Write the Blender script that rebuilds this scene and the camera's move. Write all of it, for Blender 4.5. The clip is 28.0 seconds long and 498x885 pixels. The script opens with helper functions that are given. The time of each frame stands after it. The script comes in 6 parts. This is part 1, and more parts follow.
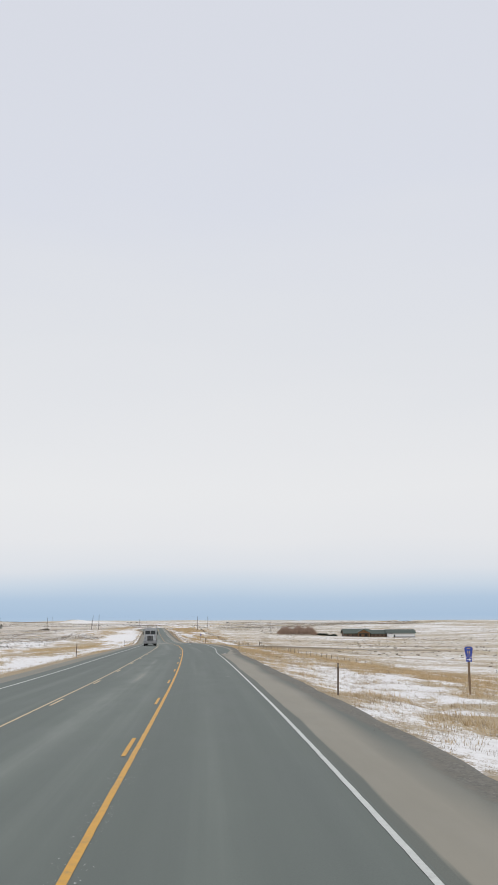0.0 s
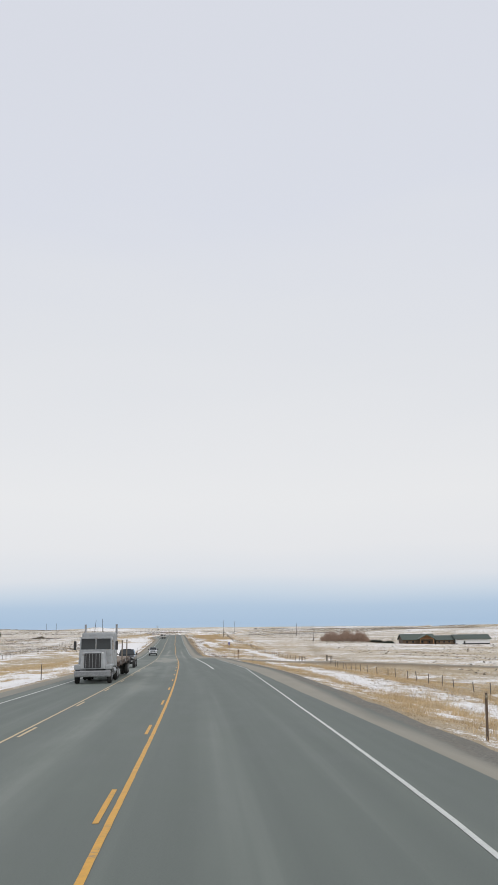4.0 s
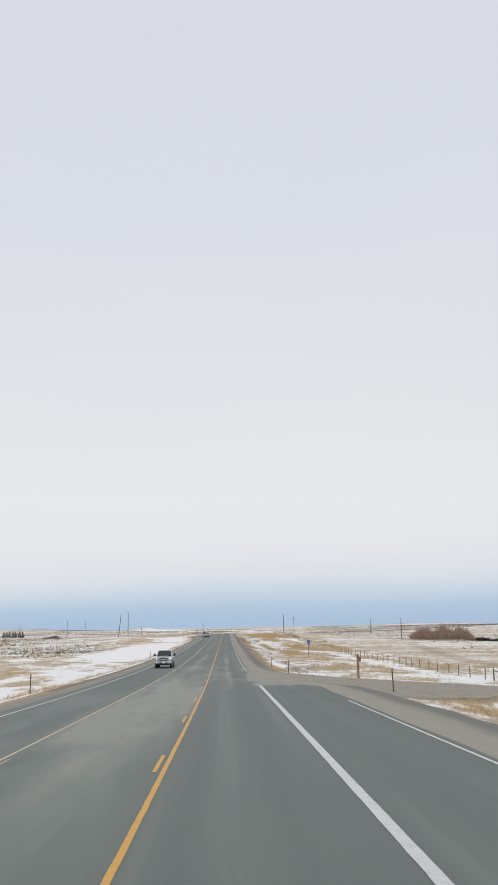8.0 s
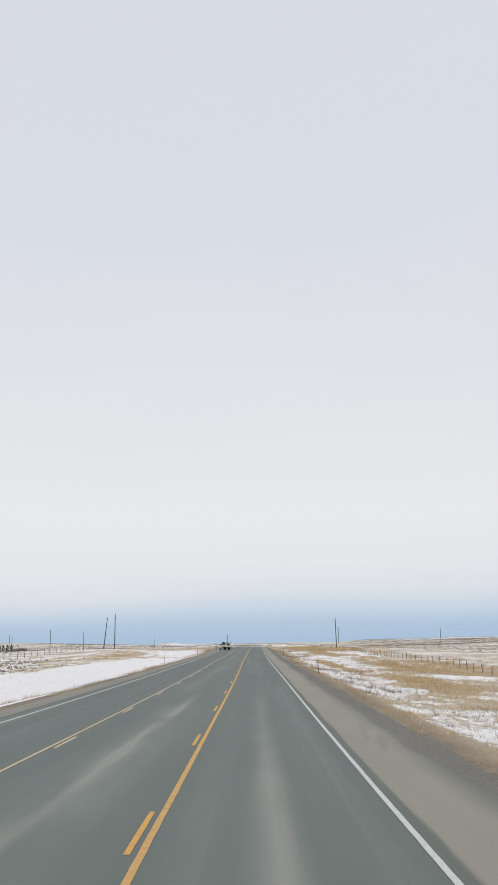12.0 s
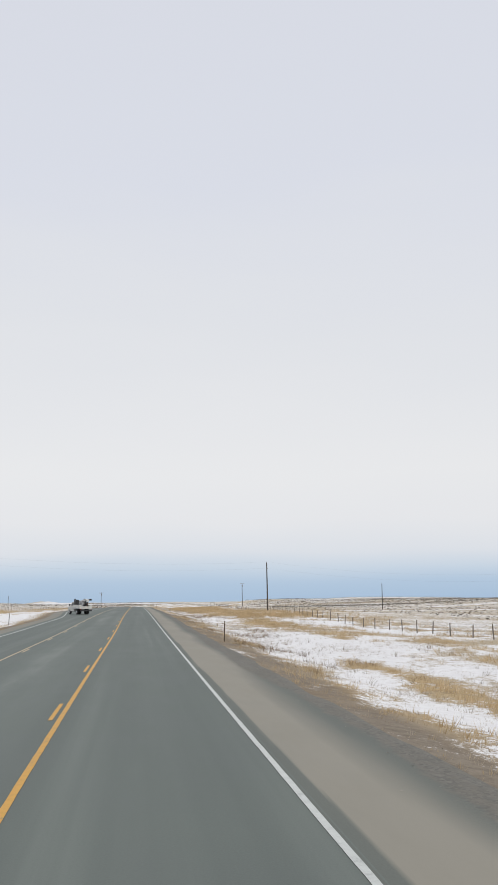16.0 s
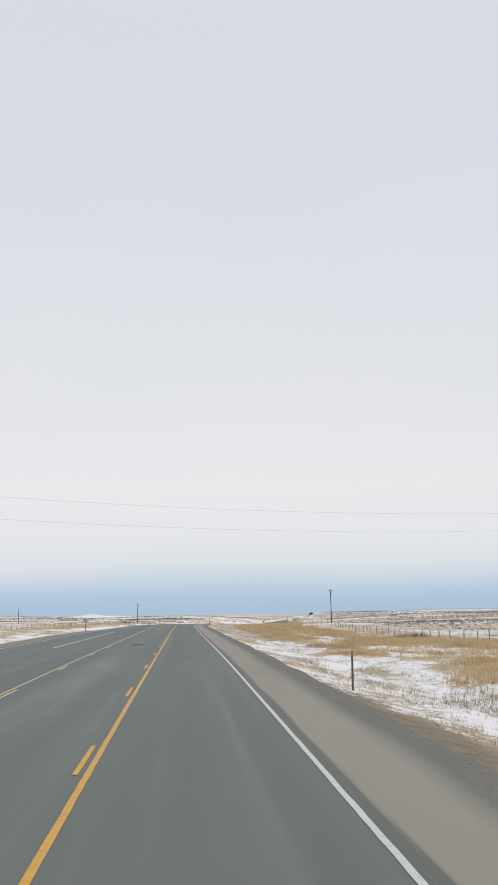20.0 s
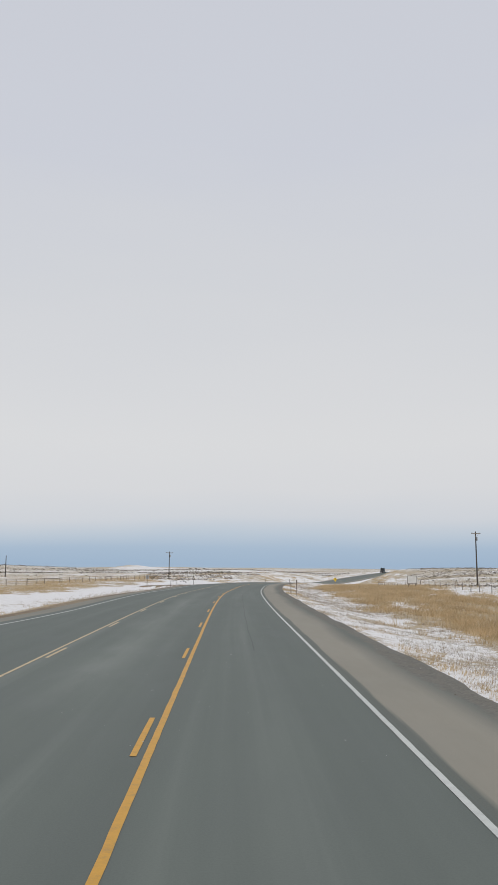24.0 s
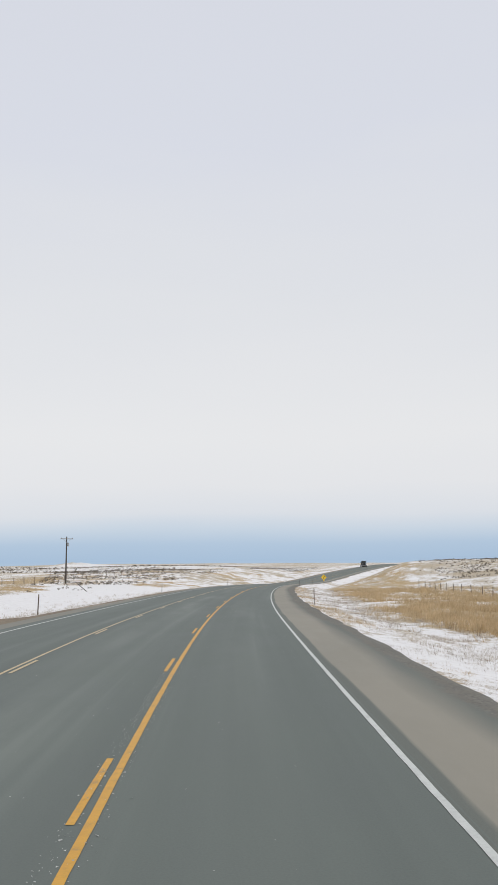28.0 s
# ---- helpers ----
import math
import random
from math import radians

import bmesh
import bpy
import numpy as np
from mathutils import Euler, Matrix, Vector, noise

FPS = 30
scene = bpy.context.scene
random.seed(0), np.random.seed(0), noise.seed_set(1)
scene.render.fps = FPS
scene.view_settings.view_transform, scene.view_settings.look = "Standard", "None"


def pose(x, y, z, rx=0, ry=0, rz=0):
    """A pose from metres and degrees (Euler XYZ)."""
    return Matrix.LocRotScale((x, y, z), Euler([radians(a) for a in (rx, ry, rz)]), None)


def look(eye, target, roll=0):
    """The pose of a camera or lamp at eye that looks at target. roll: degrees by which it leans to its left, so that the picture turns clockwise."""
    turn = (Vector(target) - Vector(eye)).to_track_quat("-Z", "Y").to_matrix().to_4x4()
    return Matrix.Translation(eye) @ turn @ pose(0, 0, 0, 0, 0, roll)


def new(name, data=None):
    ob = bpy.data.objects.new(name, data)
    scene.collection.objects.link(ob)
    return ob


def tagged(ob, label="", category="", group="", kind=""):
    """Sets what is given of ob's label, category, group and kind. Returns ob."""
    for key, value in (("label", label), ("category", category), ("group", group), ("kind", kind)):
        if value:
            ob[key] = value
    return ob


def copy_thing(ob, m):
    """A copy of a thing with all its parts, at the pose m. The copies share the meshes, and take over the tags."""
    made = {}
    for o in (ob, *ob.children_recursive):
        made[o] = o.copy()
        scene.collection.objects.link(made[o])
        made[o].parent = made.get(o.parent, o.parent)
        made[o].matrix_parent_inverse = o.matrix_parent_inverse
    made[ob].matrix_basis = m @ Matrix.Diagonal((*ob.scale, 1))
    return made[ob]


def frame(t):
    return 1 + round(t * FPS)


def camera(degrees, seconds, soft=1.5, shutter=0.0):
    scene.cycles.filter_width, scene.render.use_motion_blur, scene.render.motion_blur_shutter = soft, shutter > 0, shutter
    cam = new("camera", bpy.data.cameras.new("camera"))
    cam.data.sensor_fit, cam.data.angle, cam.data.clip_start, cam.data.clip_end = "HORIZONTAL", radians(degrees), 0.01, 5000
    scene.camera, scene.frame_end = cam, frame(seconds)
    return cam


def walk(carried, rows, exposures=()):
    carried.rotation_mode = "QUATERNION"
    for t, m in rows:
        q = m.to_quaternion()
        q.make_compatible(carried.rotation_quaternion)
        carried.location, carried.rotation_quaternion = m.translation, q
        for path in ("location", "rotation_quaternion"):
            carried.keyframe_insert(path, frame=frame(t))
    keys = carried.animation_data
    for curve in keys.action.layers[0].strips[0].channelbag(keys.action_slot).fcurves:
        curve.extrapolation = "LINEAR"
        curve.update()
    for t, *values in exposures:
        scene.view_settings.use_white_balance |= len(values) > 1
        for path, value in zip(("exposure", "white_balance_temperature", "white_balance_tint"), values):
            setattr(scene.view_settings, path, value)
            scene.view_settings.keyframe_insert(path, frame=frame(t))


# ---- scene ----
cam = camera(32.37, 28.0, soft=1.15)
ROWS = [  # seconds, x, y, z, heading, tilt, lean
    (0, 1.38, -0.02, 2.443, 2.70, 11.90, -0.24),
    (0.5, 1.22, 14.29, 2.383, 2.46, 11.96, -0.05),
    (1, 1.00, 28.60, 2.280, 2.09, 12.02, 0.15),
    (1.5, 0.82, 43.10, 2.141, 2.06, 12.04, -0.22),
    (2, 0.59, 57.59, 2.024, 2.05, 12.15, -0.59),
    (2.5, 0.38, 71.47, 1.933, 1.99, 12.21, -0.68),
    (3, 0.12, 85.35, 1.825, 1.69, 12.22, -0.77),
    (3.5, -0.24, 99.93, 1.686, 1.45, 12.36, -0.74),
    (5.5, -2.42, 158.21, 0.910, -0.15, 12.29, -0.60),
    (6, -3.14, 172.77, 0.679, -0.78, 12.29, -0.57),
    (6.5, -3.94, 187.23, 0.451, -1.40, 12.20, -0.55),
    (7, -4.77, 201.69, 0.215, -1.87, 12.27, -0.53),
    (7.5, -5.58, 216.13, -0.032, -2.02, 12.36, -0.80),
    (8, -6.42, 230.57, -0.288, -2.05, 12.42, -1.08),
    (8.5, -7.37, 245.52, -0.558, -2.09, 12.42, -1.06),
    (9, -8.36, 260.46, -0.827, -2.19, 12.43, -1.03),
    (9.5, -9.28, 275.01, -1.082, -2.25, 12.50, -0.89),
    (10, -10.22, 289.56, -1.316, -2.60, 12.70, -0.75),
    (10.5, -11.23, 303.85, -1.512, -2.84, 13.06, -0.76),
    (11, -12.26, 318.13, -1.673, -2.96, 13.17, -0.76),
    (11.5, -13.34, 332.70, -1.798, -3.42, 13.33, -0.85),
    (12, -14.40, 347.27, -1.877, -3.91, 13.46, -0.95),
    (12.5, -15.38, 361.60, -1.898, -3.58, 13.43, -0.73),
    (14.5, -19.15, 418.94, -1.640, 0.92, 10.48, 0.14),
    (15, -20.13, 433.28, -1.539, 1.28, 10.52, 0.35),
    (15.5, -21.09, 447.43, -1.426, 1.78, 10.73, -0.11),
    (16, -22.05, 461.57, -1.301, 3.82, 10.77, -0.57),
    (16.5, -23.02, 475.72, -1.175, 4.11, 10.86, -0.70),
    (17, -23.94, 489.88, -1.052, 4.15, 10.97, -0.84),
    (17.5, -24.84, 504.13, -0.928, 4.07, 10.98, -0.95),
    (18, -25.74, 518.39, -0.802, 4.01, 11.18, -1.06),
    (18.5, -26.74, 533.17, -0.639, 3.84, 11.19, -0.90),
    (19, -27.75, 547.95, -0.433, 3.31, 11.29, -0.74),
    (19.5, -28.64, 561.99, -0.242, 2.27, 11.63, -0.67),
    (20, -29.51, 576.03, -0.072, 0.83, 11.59, -0.59),
    (20.5, -30.50, 590.23, 0.085, -1.01, 11.46, -0.23),
    (21, -31.48, 604.43, 0.232, -1.48, 11.00, 0.13),
    (21.5, -32.38, 618.32, 0.357, -1.96, 10.41, 0.19),
    (23.5, -36.07, 673.89, 0.684, -2.48, 8.61, 0.42),
    (24, -36.99, 687.77, 0.766, -2.43, 8.58, 0.48),
    (24.5, -37.78, 701.82, 0.851, -2.42, 8.53, 0.46),
    (25, -38.58, 715.87, 0.930, -2.41, 8.40, 0.43),
    (25.5, -39.38, 729.88, 1.001, -2.35, 8.35, 0.18),
    (26, -40.11, 743.89, 1.064, -2.20, 8.31, -0.08),
    (26.5, -40.91, 757.92, 1.116, -1.57, 8.37, 0.14),
    (27, -41.58, 771.96, 1.121, -0.55, 8.70, 0.36),
    (27.5, -41.99, 786.09, 1.068, 0.58, 8.64, -0.03),
    (28, -42.25, 800.22, 1.032, 1.04, 8.28, -0.43),
]

def row_pose(x, y, z, heading, tilt, lean):
    a, b = radians(heading), radians(tilt)
    way = Vector((math.sin(a) * math.cos(b), math.cos(a) * math.cos(b), math.sin(b)))
    eye = Vector((x, y, z))
    return look(eye, eye + 50 * way, lean)


walk(cam, [(r[0], row_pose(*r[1:])) for r in ROWS],
     [(0, 0.0), (21.5, 0.0), (23.5, -0.22), (26.0, -0.21), (28.0, -0.02)])

# ---- sky and light: high thin overcast, winter morning ----
world = bpy.data.worlds.new("sky")
scene.world = world
world.use_nodes = True
wn, wl = world.node_tree.nodes, world.node_tree.links
wn.clear()
w_out = wn.new("ShaderNodeOutputWorld")
w_bg = wn.new("ShaderNodeBackground")
w_sky = wn.new("ShaderNodeTexSky")
w_sky.sky_type = "NISHITA"
w_sky.sun_disc = False
w_sky.sun_elevation, w_sky.sun_rotation = radians(38), radians(150)
w_co = wn.new("ShaderNodeTexCoord")
w_sep = wn.new("ShaderNodeSeparateXYZ")
wl.new(w_co.outputs["Generated"], w_sep.inputs[0])
w_ramp = wn.new("ShaderNodeValToRGB")
stops = [(0.0, (0.47, 0.60, 0.752)), (0.007, (0.41, 0.552, 0.732)), (0.026, (0.46, 0.592, 0.757)), (0.042, (0.60, 0.69, 0.80)), (0.060, (0.745, 0.775, 0.83)),
         (0.095, (0.82, 0.825, 0.85)), (0.15, (0.848, 0.85, 0.862)), (0.30, (0.79, 0.805, 0.84)), (0.46, (0.74, 0.765, 0.84)), (1.0, (0.71, 0.73, 0.80))]
while len(w_ramp.color_ramp.elements) < len(stops):
    w_ramp.color_ramp.elements.new(0.5)
for e, (p, c) in zip(w_ramp.color_ramp.elements, stops):
    e.position, e.color = p, (*c, 1)
# long soft cloud streaks bend the gradient a little
w_map = wn.new("ShaderNodeMapping")
w_map.inputs["Scale"].default_value = (1.6, 1.6, 7.0)
w_noise = wn.new("ShaderNodeTexNoise")
w_noise.inputs["Scale"].default_value = 1.7
w_noise.inputs["Detail"].default_value = 3.0
w_noise.inputs["Roughness"].default_value = 0.45
wl.new(w_co.outputs["Generated"], w_map.inputs[0])
wl.new(w_map.outputs[0], w_noise.inputs["Vector"])
w_bend = wn.new("ShaderNodeMath")
w_bend.operation = "MULTIPLY_ADD"
w_bend.inputs[1].default_value, w_bend.inputs[2].default_value = 0.45, 0.775
wl.new(w_noise.outputs["Fac"], w_bend.inputs[0])
w_h = wn.new("ShaderNodeMath")
w_h.operation = "MULTIPLY"
wl.new(w_sep.outputs["Z"], w_h.inputs[0])
wl.new(w_bend.outputs[0], w_h.inputs[1])
wl.new(w_h.outputs[0], w_ramp.inputs[0])
# the clear sky behind the cloud sheet
w_dim = wn.new("ShaderNodeVectorMath")
w_dim.operation = "SCALE"
w_dim.inputs["Scale"].default_value = 0.06
wl.new(w_sky.outputs[0], w_dim.inputs[0])
w_mix = wn.new("ShaderNodeMix")
w_mix.data_type = "RGBA"
w_mix.inputs[0].default_value = 0.93
wl.new(w_dim.outputs[0], w_mix.inputs[6])
wl.new(w_ramp.outputs[0], w_mix.inputs[7])
wl.new(w_mix.outputs[2], w_bg.inputs["Color"])
w_bg.inputs["Strength"].default_value = 1.0
wl.new(w_bg.outputs[0], w_out.inputs["Surface"])

sun_data = bpy.data.lights.new("sun", "SUN")
sun_data.energy, sun_data.angle, sun_data.color = 1.15, radians(14), (1.0, 0.96, 0.90)
sun = new("sun", sun_data)
sun.matrix_world = look((0, 0, 0), (-0.394, 0.683, -0.616))

# ---- noise on arrays ----
def hash2(ix, iy, seed):
    h = (ix.astype(np.int64) * 374761393 + iy.astype(np.int64) * 668265263 + seed * 974711) & 0xFFFFFFFF
    h = ((h ^ (h >> 13)) * 1274126177) & 0xFFFFFFFF
    return ((h ^ (h >> 16)) & 0xFFFFFF) / float(0xFFFFFF)


def value_noise(x, y, seed=0):
    ix, iy = np.floor(x), np.floor(y)
    fx, fy = x - ix, y - iy
    fx, fy = fx * fx * (3 - 2 * fx), fy * fy * (3 - 2 * fy)
    a, b = hash2(ix, iy, seed), hash2(ix + 1, iy, seed)
    c, d = hash2(ix, iy + 1, seed), hash2(ix + 1, iy + 1, seed)
    return (a * (1 - fx) + b * fx) * (1 - fy) + (c * (1 - fx) + d * fx) * fy


def fbm(x, y, seed=0, octaves=4):
    out, amp, tot = 0.0, 1.0, 0.0
    for k in range(octaves):
        out = out + amp * value_noise(x * 2 ** k, y * 2 ** k, seed + 17 * k)
        tot += amp
        amp *= 0.5
    return out / tot


# ---- the road's line: curvature and height along it; s is metres along the near yellow line ----
STEP = 30.0
BEND = [-0.3260, -0.3326, -0.2437, -0.2831, -0.3428, -0.3657, -0.2850, 0.0371, -0.3332, -0.0840, -0.1183, 0.0358, 0.1813, 0.0436, -0.1020, -0.1073, 0.2343, 0.0299, -0.1033, 0.0503, 0.0955, -0.1103, -0.0046, 0.0790, -0.0515, 0.4306, 0.7652, 0.8169, 0.6394, 0.6728, 0.7096, 0.7140, 0.7140, 0.7140, 0.7500, 0.8000, 0.8500, 0.8500, 0.8500, 0.8500, 0.8000, 0.7000, 0.5000, 0.3000, 0.2000, 0.1000, 0.0000, 0.0000, 0.0000]   # 1/km, to the right
RISE = [0.0063, -0.1025, -0.4081, -0.5908, -0.8863, -1.2740, -1.7520, -2.2233, -2.7480, -3.2939, -3.8117, -4.1840, -4.3891, -4.3492, -4.1792, -3.9742, -3.7044, -3.4436, -3.1844, -2.7397, -2.3958, -2.0954, -1.9274, -1.7634, -1.5787, -1.4275, -1.3154, -1.4739, -1.3681, -1.6157, -1.8310, -2.0000, -2.2590, -2.5950, -3.0125, -3.5250, -4.0050, -4.1040, -3.8320, -3.1780, -2.3000, -1.2750, -0.3500, 0.5750, 1.4250, 2.1000, 2.5000, 2.6000, 2.4000]
S = np.arange(-10.0, 1431.0, 2.0)
KNOT = -10 + STEP * np.arange(len(BEND))
_c = np.interp(S, KNOT, np.array(BEND) * 1e-3)
PSI = np.concatenate([[0], np.cumsum((_c[1:] + _c[:-1]))])
PSI -= PSI[5]
_m = (PSI[1:] + PSI[:-1]) / 2
RX = np.concatenate([[0], np.cumsum(np.sin(_m) * 2)])
RY = np.concatenate([[0], np.cumsum(np.cos(_m) * 2)])
RX, RY = RX - RX[5], RY - RY[5]
RZ = np.convolve(np.pad(np.interp(S, KNOT, RISE), 7, mode="edge"), np.ones(15) / 15, "valid")


def along(s):
    """x, y, z and heading of the near yellow line at s; straight on past both ends."""
    s = np.asarray(s, float)
    c = np.clip(s, S[0], S[-1])
    x, y, z, a = (np.interp(c, S, v) for v in (RX, RY, RZ, PSI))
    return x + (s - c) * np.sin(a), y + (s - c) * np.cos(a), z, a


def place(s, u):
    x, y, z, a = along(s)
    return x + u * np.cos(a), y - u * np.sin(a), z, a


# widths from the near yellow line
EDGE_R, TAN0, TAN1, GRAVEL_R = 3.66, 3.95, 5.60, 6.80
YELLOW_L, EDGE_L, GRAVEL_L = -4.03, -7.68, -10.4


def right_shift(s):
    """How far the right-turn lane pushes the pavement's edge outwards."""
    s = np.asarray(s, float)
    return 3.4 * np.interp(s, [92, 100, 132, 190, 205, 287, 301], [0, 0.03, 0.38, 0.97, 1, 1, 0])


def trim(s):
    """How much narrower the gravel edge is away from the turn lane."""
    return 0.5 * np.interp(np.asarray(s, float), [95, 130, 280, 300], [1, 0, 0, 1])


def turn_inset(s):
    """How far the edge line stays inside the new pavement before the turn lane is full."""
    return np.interp(np.asarray(s, float), [128, 150, 172, 190, 199.5, 206], [0, -0.28, -0.42, -0.46, -0.17, 0])


def apron(s):
    """Extra new pavement outside the edge line where the turn lane begins."""
    return np.interp(np.asarray(s, float), [94.2, 96.2, 99.6, 103, 108.6, 113.4, 130, 160, 190], [0, 1.05, 1.16, 1.26, 1.55, 1.75, 1.6, 0.6, 0])


def left_shift(s):
    s = np.asarray(s, float)
    t = np.clip(np.minimum((s - 566) / 76, (742 - s) / 54), 0, 1)
    return 3.6 * t * t * (3 - 2 * t)


# ---- the land's shape ----
LAND = [(-60, -150, -0.6), (-60, 0, -0.9), (-60, 200, -3.6), (-70, 400, -4.4), (-75, 620, -1.7), (-75, 960, -1.9), (-60, 800, -2.0),
        (-200, 100, -2.5), (-250, 500, -4.0), (-300, 900, -2.5), (-120, 1150, -1.0), (-230, 1300, 1.3), (40, -100, -1.5),
        (40, 50, -3.2), (28, 187, -5.7), (25, 300, -6.0), (22, 400, -6.2), (5, 578, -4.6), (-4, 596, -3.3), (-6, 642, -2.6), (2, 870, -1.9),
        (100, 200, -7.8), (100, 400, -8.0), (112, 622, -8.2), (152, 631, -8.9), (60, 625, -5.6), (47, 777, -3.2), (250, 400, -9),
        (-10, 905, -2.8), (-9, 950, -3.2), (-7, 1000, -3.4), (30, 985, 0.0), (46, 1087, 3.3), (70, 1010, 1.6), (120, 1060, 2.6), (140, 1250, 5.2), (90, 1330, 5.2), (250, 950, 4.5),
        (-85, 1060, -0.3), (-60, 1130, 0.3), (-75, 1220, 1.8), (-110, 1000, -1.3), (160, 850, 1.5), (350, 700, -3), (20, 1250, -2.5), (-60, 1350, -4)]


def land(x, y):
    x, y = np.asarray(x, float), np.asarray(y, float)
    wsum = np.zeros_like(x)
    z = np.zeros_like(x)
    for px, py, pz in LAND:
        w = 1.0 / (((x - px) ** 2 + (y - py) ** 2) + 400.0) ** 1.6
        wsum += w
        z += w * pz
    z = z / wsum
    r = np.hypot(x + 30, y - 500)
    far = np.clip((r - 800) / 3600, 0, 1)
    hills = fbm(x / 760 + 5.3, y / 430 + 1.7, 3, 4) - 0.45
    small = fbm(x / 90, y / 90, 8, 3) - 0.5
    # far ridges: a sharp one with a long flank, and low tan ones
    side = np.where(x < -495, 36.0, 72.0)
    ridge = 16 * np.exp(-np.abs(x + 495) / side - ((y - 3270) / 260) ** 2) + 6.5 * np.exp(-((x + 540) / 170) ** 2 - ((y - 1900) / 330) ** 2) * (0.75 + 0.5 * fbm(x / 120, y / 200, 29, 3))
    ridge = ridge + 6.0 * np.exp(-((x + 800) / 160) ** 2 - ((y - 2500) / 200) ** 2) + 5.0 * np.exp(-((x - 330) / 200) ** 2 - ((y - 2700) / 200) ** 2) + 3.0 * np.exp(-((x + 172) / 110) ** 2 - ((y - 2125) / 220) ** 2)
    ridge = ridge + 7.8 * np.exp(-((x + 420) / 190) ** 2 - ((y - 1370) / 150) ** 2)
    return z + ridge + far * far * 24 * (0.2 + 0.7 * np.exp(-((x + 150) / 900) ** 2)) + hills * np.clip((r - 1100) / 2000, 0, 1) * 26 + small * (0.7 + 5.0 * np.clip((r - 900) / 1500, 0, 1))


def section(s, u):
    """Fall of the verge from the pavement, and how much the free land takes over."""
    right = np.maximum(u - GRAVEL_R - right_shift(s) + trim(s), 0)
    left = np.maximum(GRAVEL_L - left_shift(s) - u, 0)
    d = right + left
    fall = -0.10 - 0.16 * np.minimum(d, 5.0) + 0.02 * np.clip(d - 5, 0, 10)
    return fall, d


_nx, _ny = 1.0, 0.03


def ground_xy(s, u):
    """The sheet's plan: square to the road near it, then straight out."""
    near = np.clip(u, -70, 70)
    x, y, z, a = place(s, near)
    rest = u - near
    return x + rest * _nx, y + rest * _ny, z


def side_road(s, u):
    """1 on the gravel side road that leaves to the right, and its flared mouth."""
    mid = 305 - 0.42 * np.maximum(u - 8, 0)
    half = 6.5 + 9.0 * np.exp(-np.maximum(u - 7, 0) / 3.5)
    # the near corner is driven out wide
    half = half + (s < mid) * 20 * np.exp(-((u - 12) / 9) ** 2) * np.clip((u - 8.5) / 1.5, 0, 1) * (0.85 + 0.3 * fbm(u / 3, 0 * s, 27, 2))
    return np.clip((half - np.abs(s - mid)) / 1.5, 0, 1) * (u > 3)


def approach(s, u, d):
    """1 on the short field approach that leaves to the left."""
    return (u < 0) * np.clip((4.2 + 6 * np.exp(-d / 4) - np.abs(s - 843.5)) / 1.4, 0, 1) * np.clip((11 - d) / 3, 0, 1) * (d > -1)


def ground_z(s, u):
    x, y, rz = ground_xy(s, u)
    fall, d = section(s, u)
    mixing = np.clip((d - 4) / 24, 0, 1)
    mixing = mixing * mixing * (3 - 2 * mixing)
    bump = ((fbm(x / 3.0, y / 3.0, 21, 3) - 0.5) * 0.22 + (fbm(x / 1.1, y / 1.3, 23, 2) - 0.5) * 0.15) * np.clip(d / 3, 0, 1)
    mound = 0.95 * (u < 0) * np.exp(-((s - 90) / 48) ** 2 - ((d - 13.5) / 4.5) ** 2) * (0.7 + 0.6 * fbm(x / 8, y / 8, 25, 2))
    bump = bump + mound
    z = (rz + fall + bump) * (1 - mixing) + (land(x, y) + bump) * mixing
    side = side_road(s, u) * np.clip(1 - (d - 25) / 30, 0, 1)
    z = np.where(d > 0, z * (1 - side) + (rz - 0.08 - 0.055 * np.minimum(d, 18)) * side, rz - 0.12)
    fill = approach(s, u, d) * (d > 0)
    z = z * (1 - fill) + (rz - 0.14 - 0.02 * d) * fill
    return x, y, z


# ---- materials ----
def nodes_of(name):
    m = bpy.data.materials.new(name)
    m.use_nodes = True
    return m, m.node_tree.nodes, m.node_tree.links, m.node_tree.nodes["Principled BSDF"]


def noise_node(n, l, vec, scale, detail=4.0, rough=0.55, stretch=None):
    if stretch:
        mp = n.new("ShaderNodeMapping")
        mp.inputs["Scale"].default_value = stretch
        l.new(vec, mp.inputs[0])
        vec = mp.outputs[0]
    t = n.new("ShaderNodeTexNoise")
    t.inputs["Scale"].default_value, t.inputs["Detail"].default_value, t.inputs["Roughness"].default_value = scale, detail, rough
    l.new(vec, t.inputs["Vector"])
    return t.outputs["Fac"]


def ranged(n, l, v, a, b, lo=0.0, hi=1.0):
    r = n.new("ShaderNodeMapRange")
    r.interpolation_type = "SMOOTHSTEP"
    for k, x in zip((1, 2, 3, 4), (a, b, lo, hi)):
        r.inputs[k].default_value = x
    l.new(v, r.inputs[0])
    return r.outputs[0]


def calc(n, l, op, a, b):
    m = n.new("ShaderNodeMath")
    m.operation = op
    for k, x in enumerate((a, b)):
        if isinstance(x, (int, float)):
            m.inputs[k].default_value = x
        else:
            l.new(x, m.inputs[k])
    return m.outputs[0]


def blend(n, l, fac, a, b, mode="MIX"):
    m = n.new("ShaderNodeMix")
    m.data_type, m.blend_type = "RGBA", mode
    for k, x in ((0, fac), (6, a), (7, b)):
        if isinstance(x, (int, float)):
            m.inputs[k].default_value = x
        elif isinstance(x, tuple):
            m.inputs[k].default_value = (*x, 1)
        else:
            l.new(x, m.inputs[k])
    return m.outputs[2]


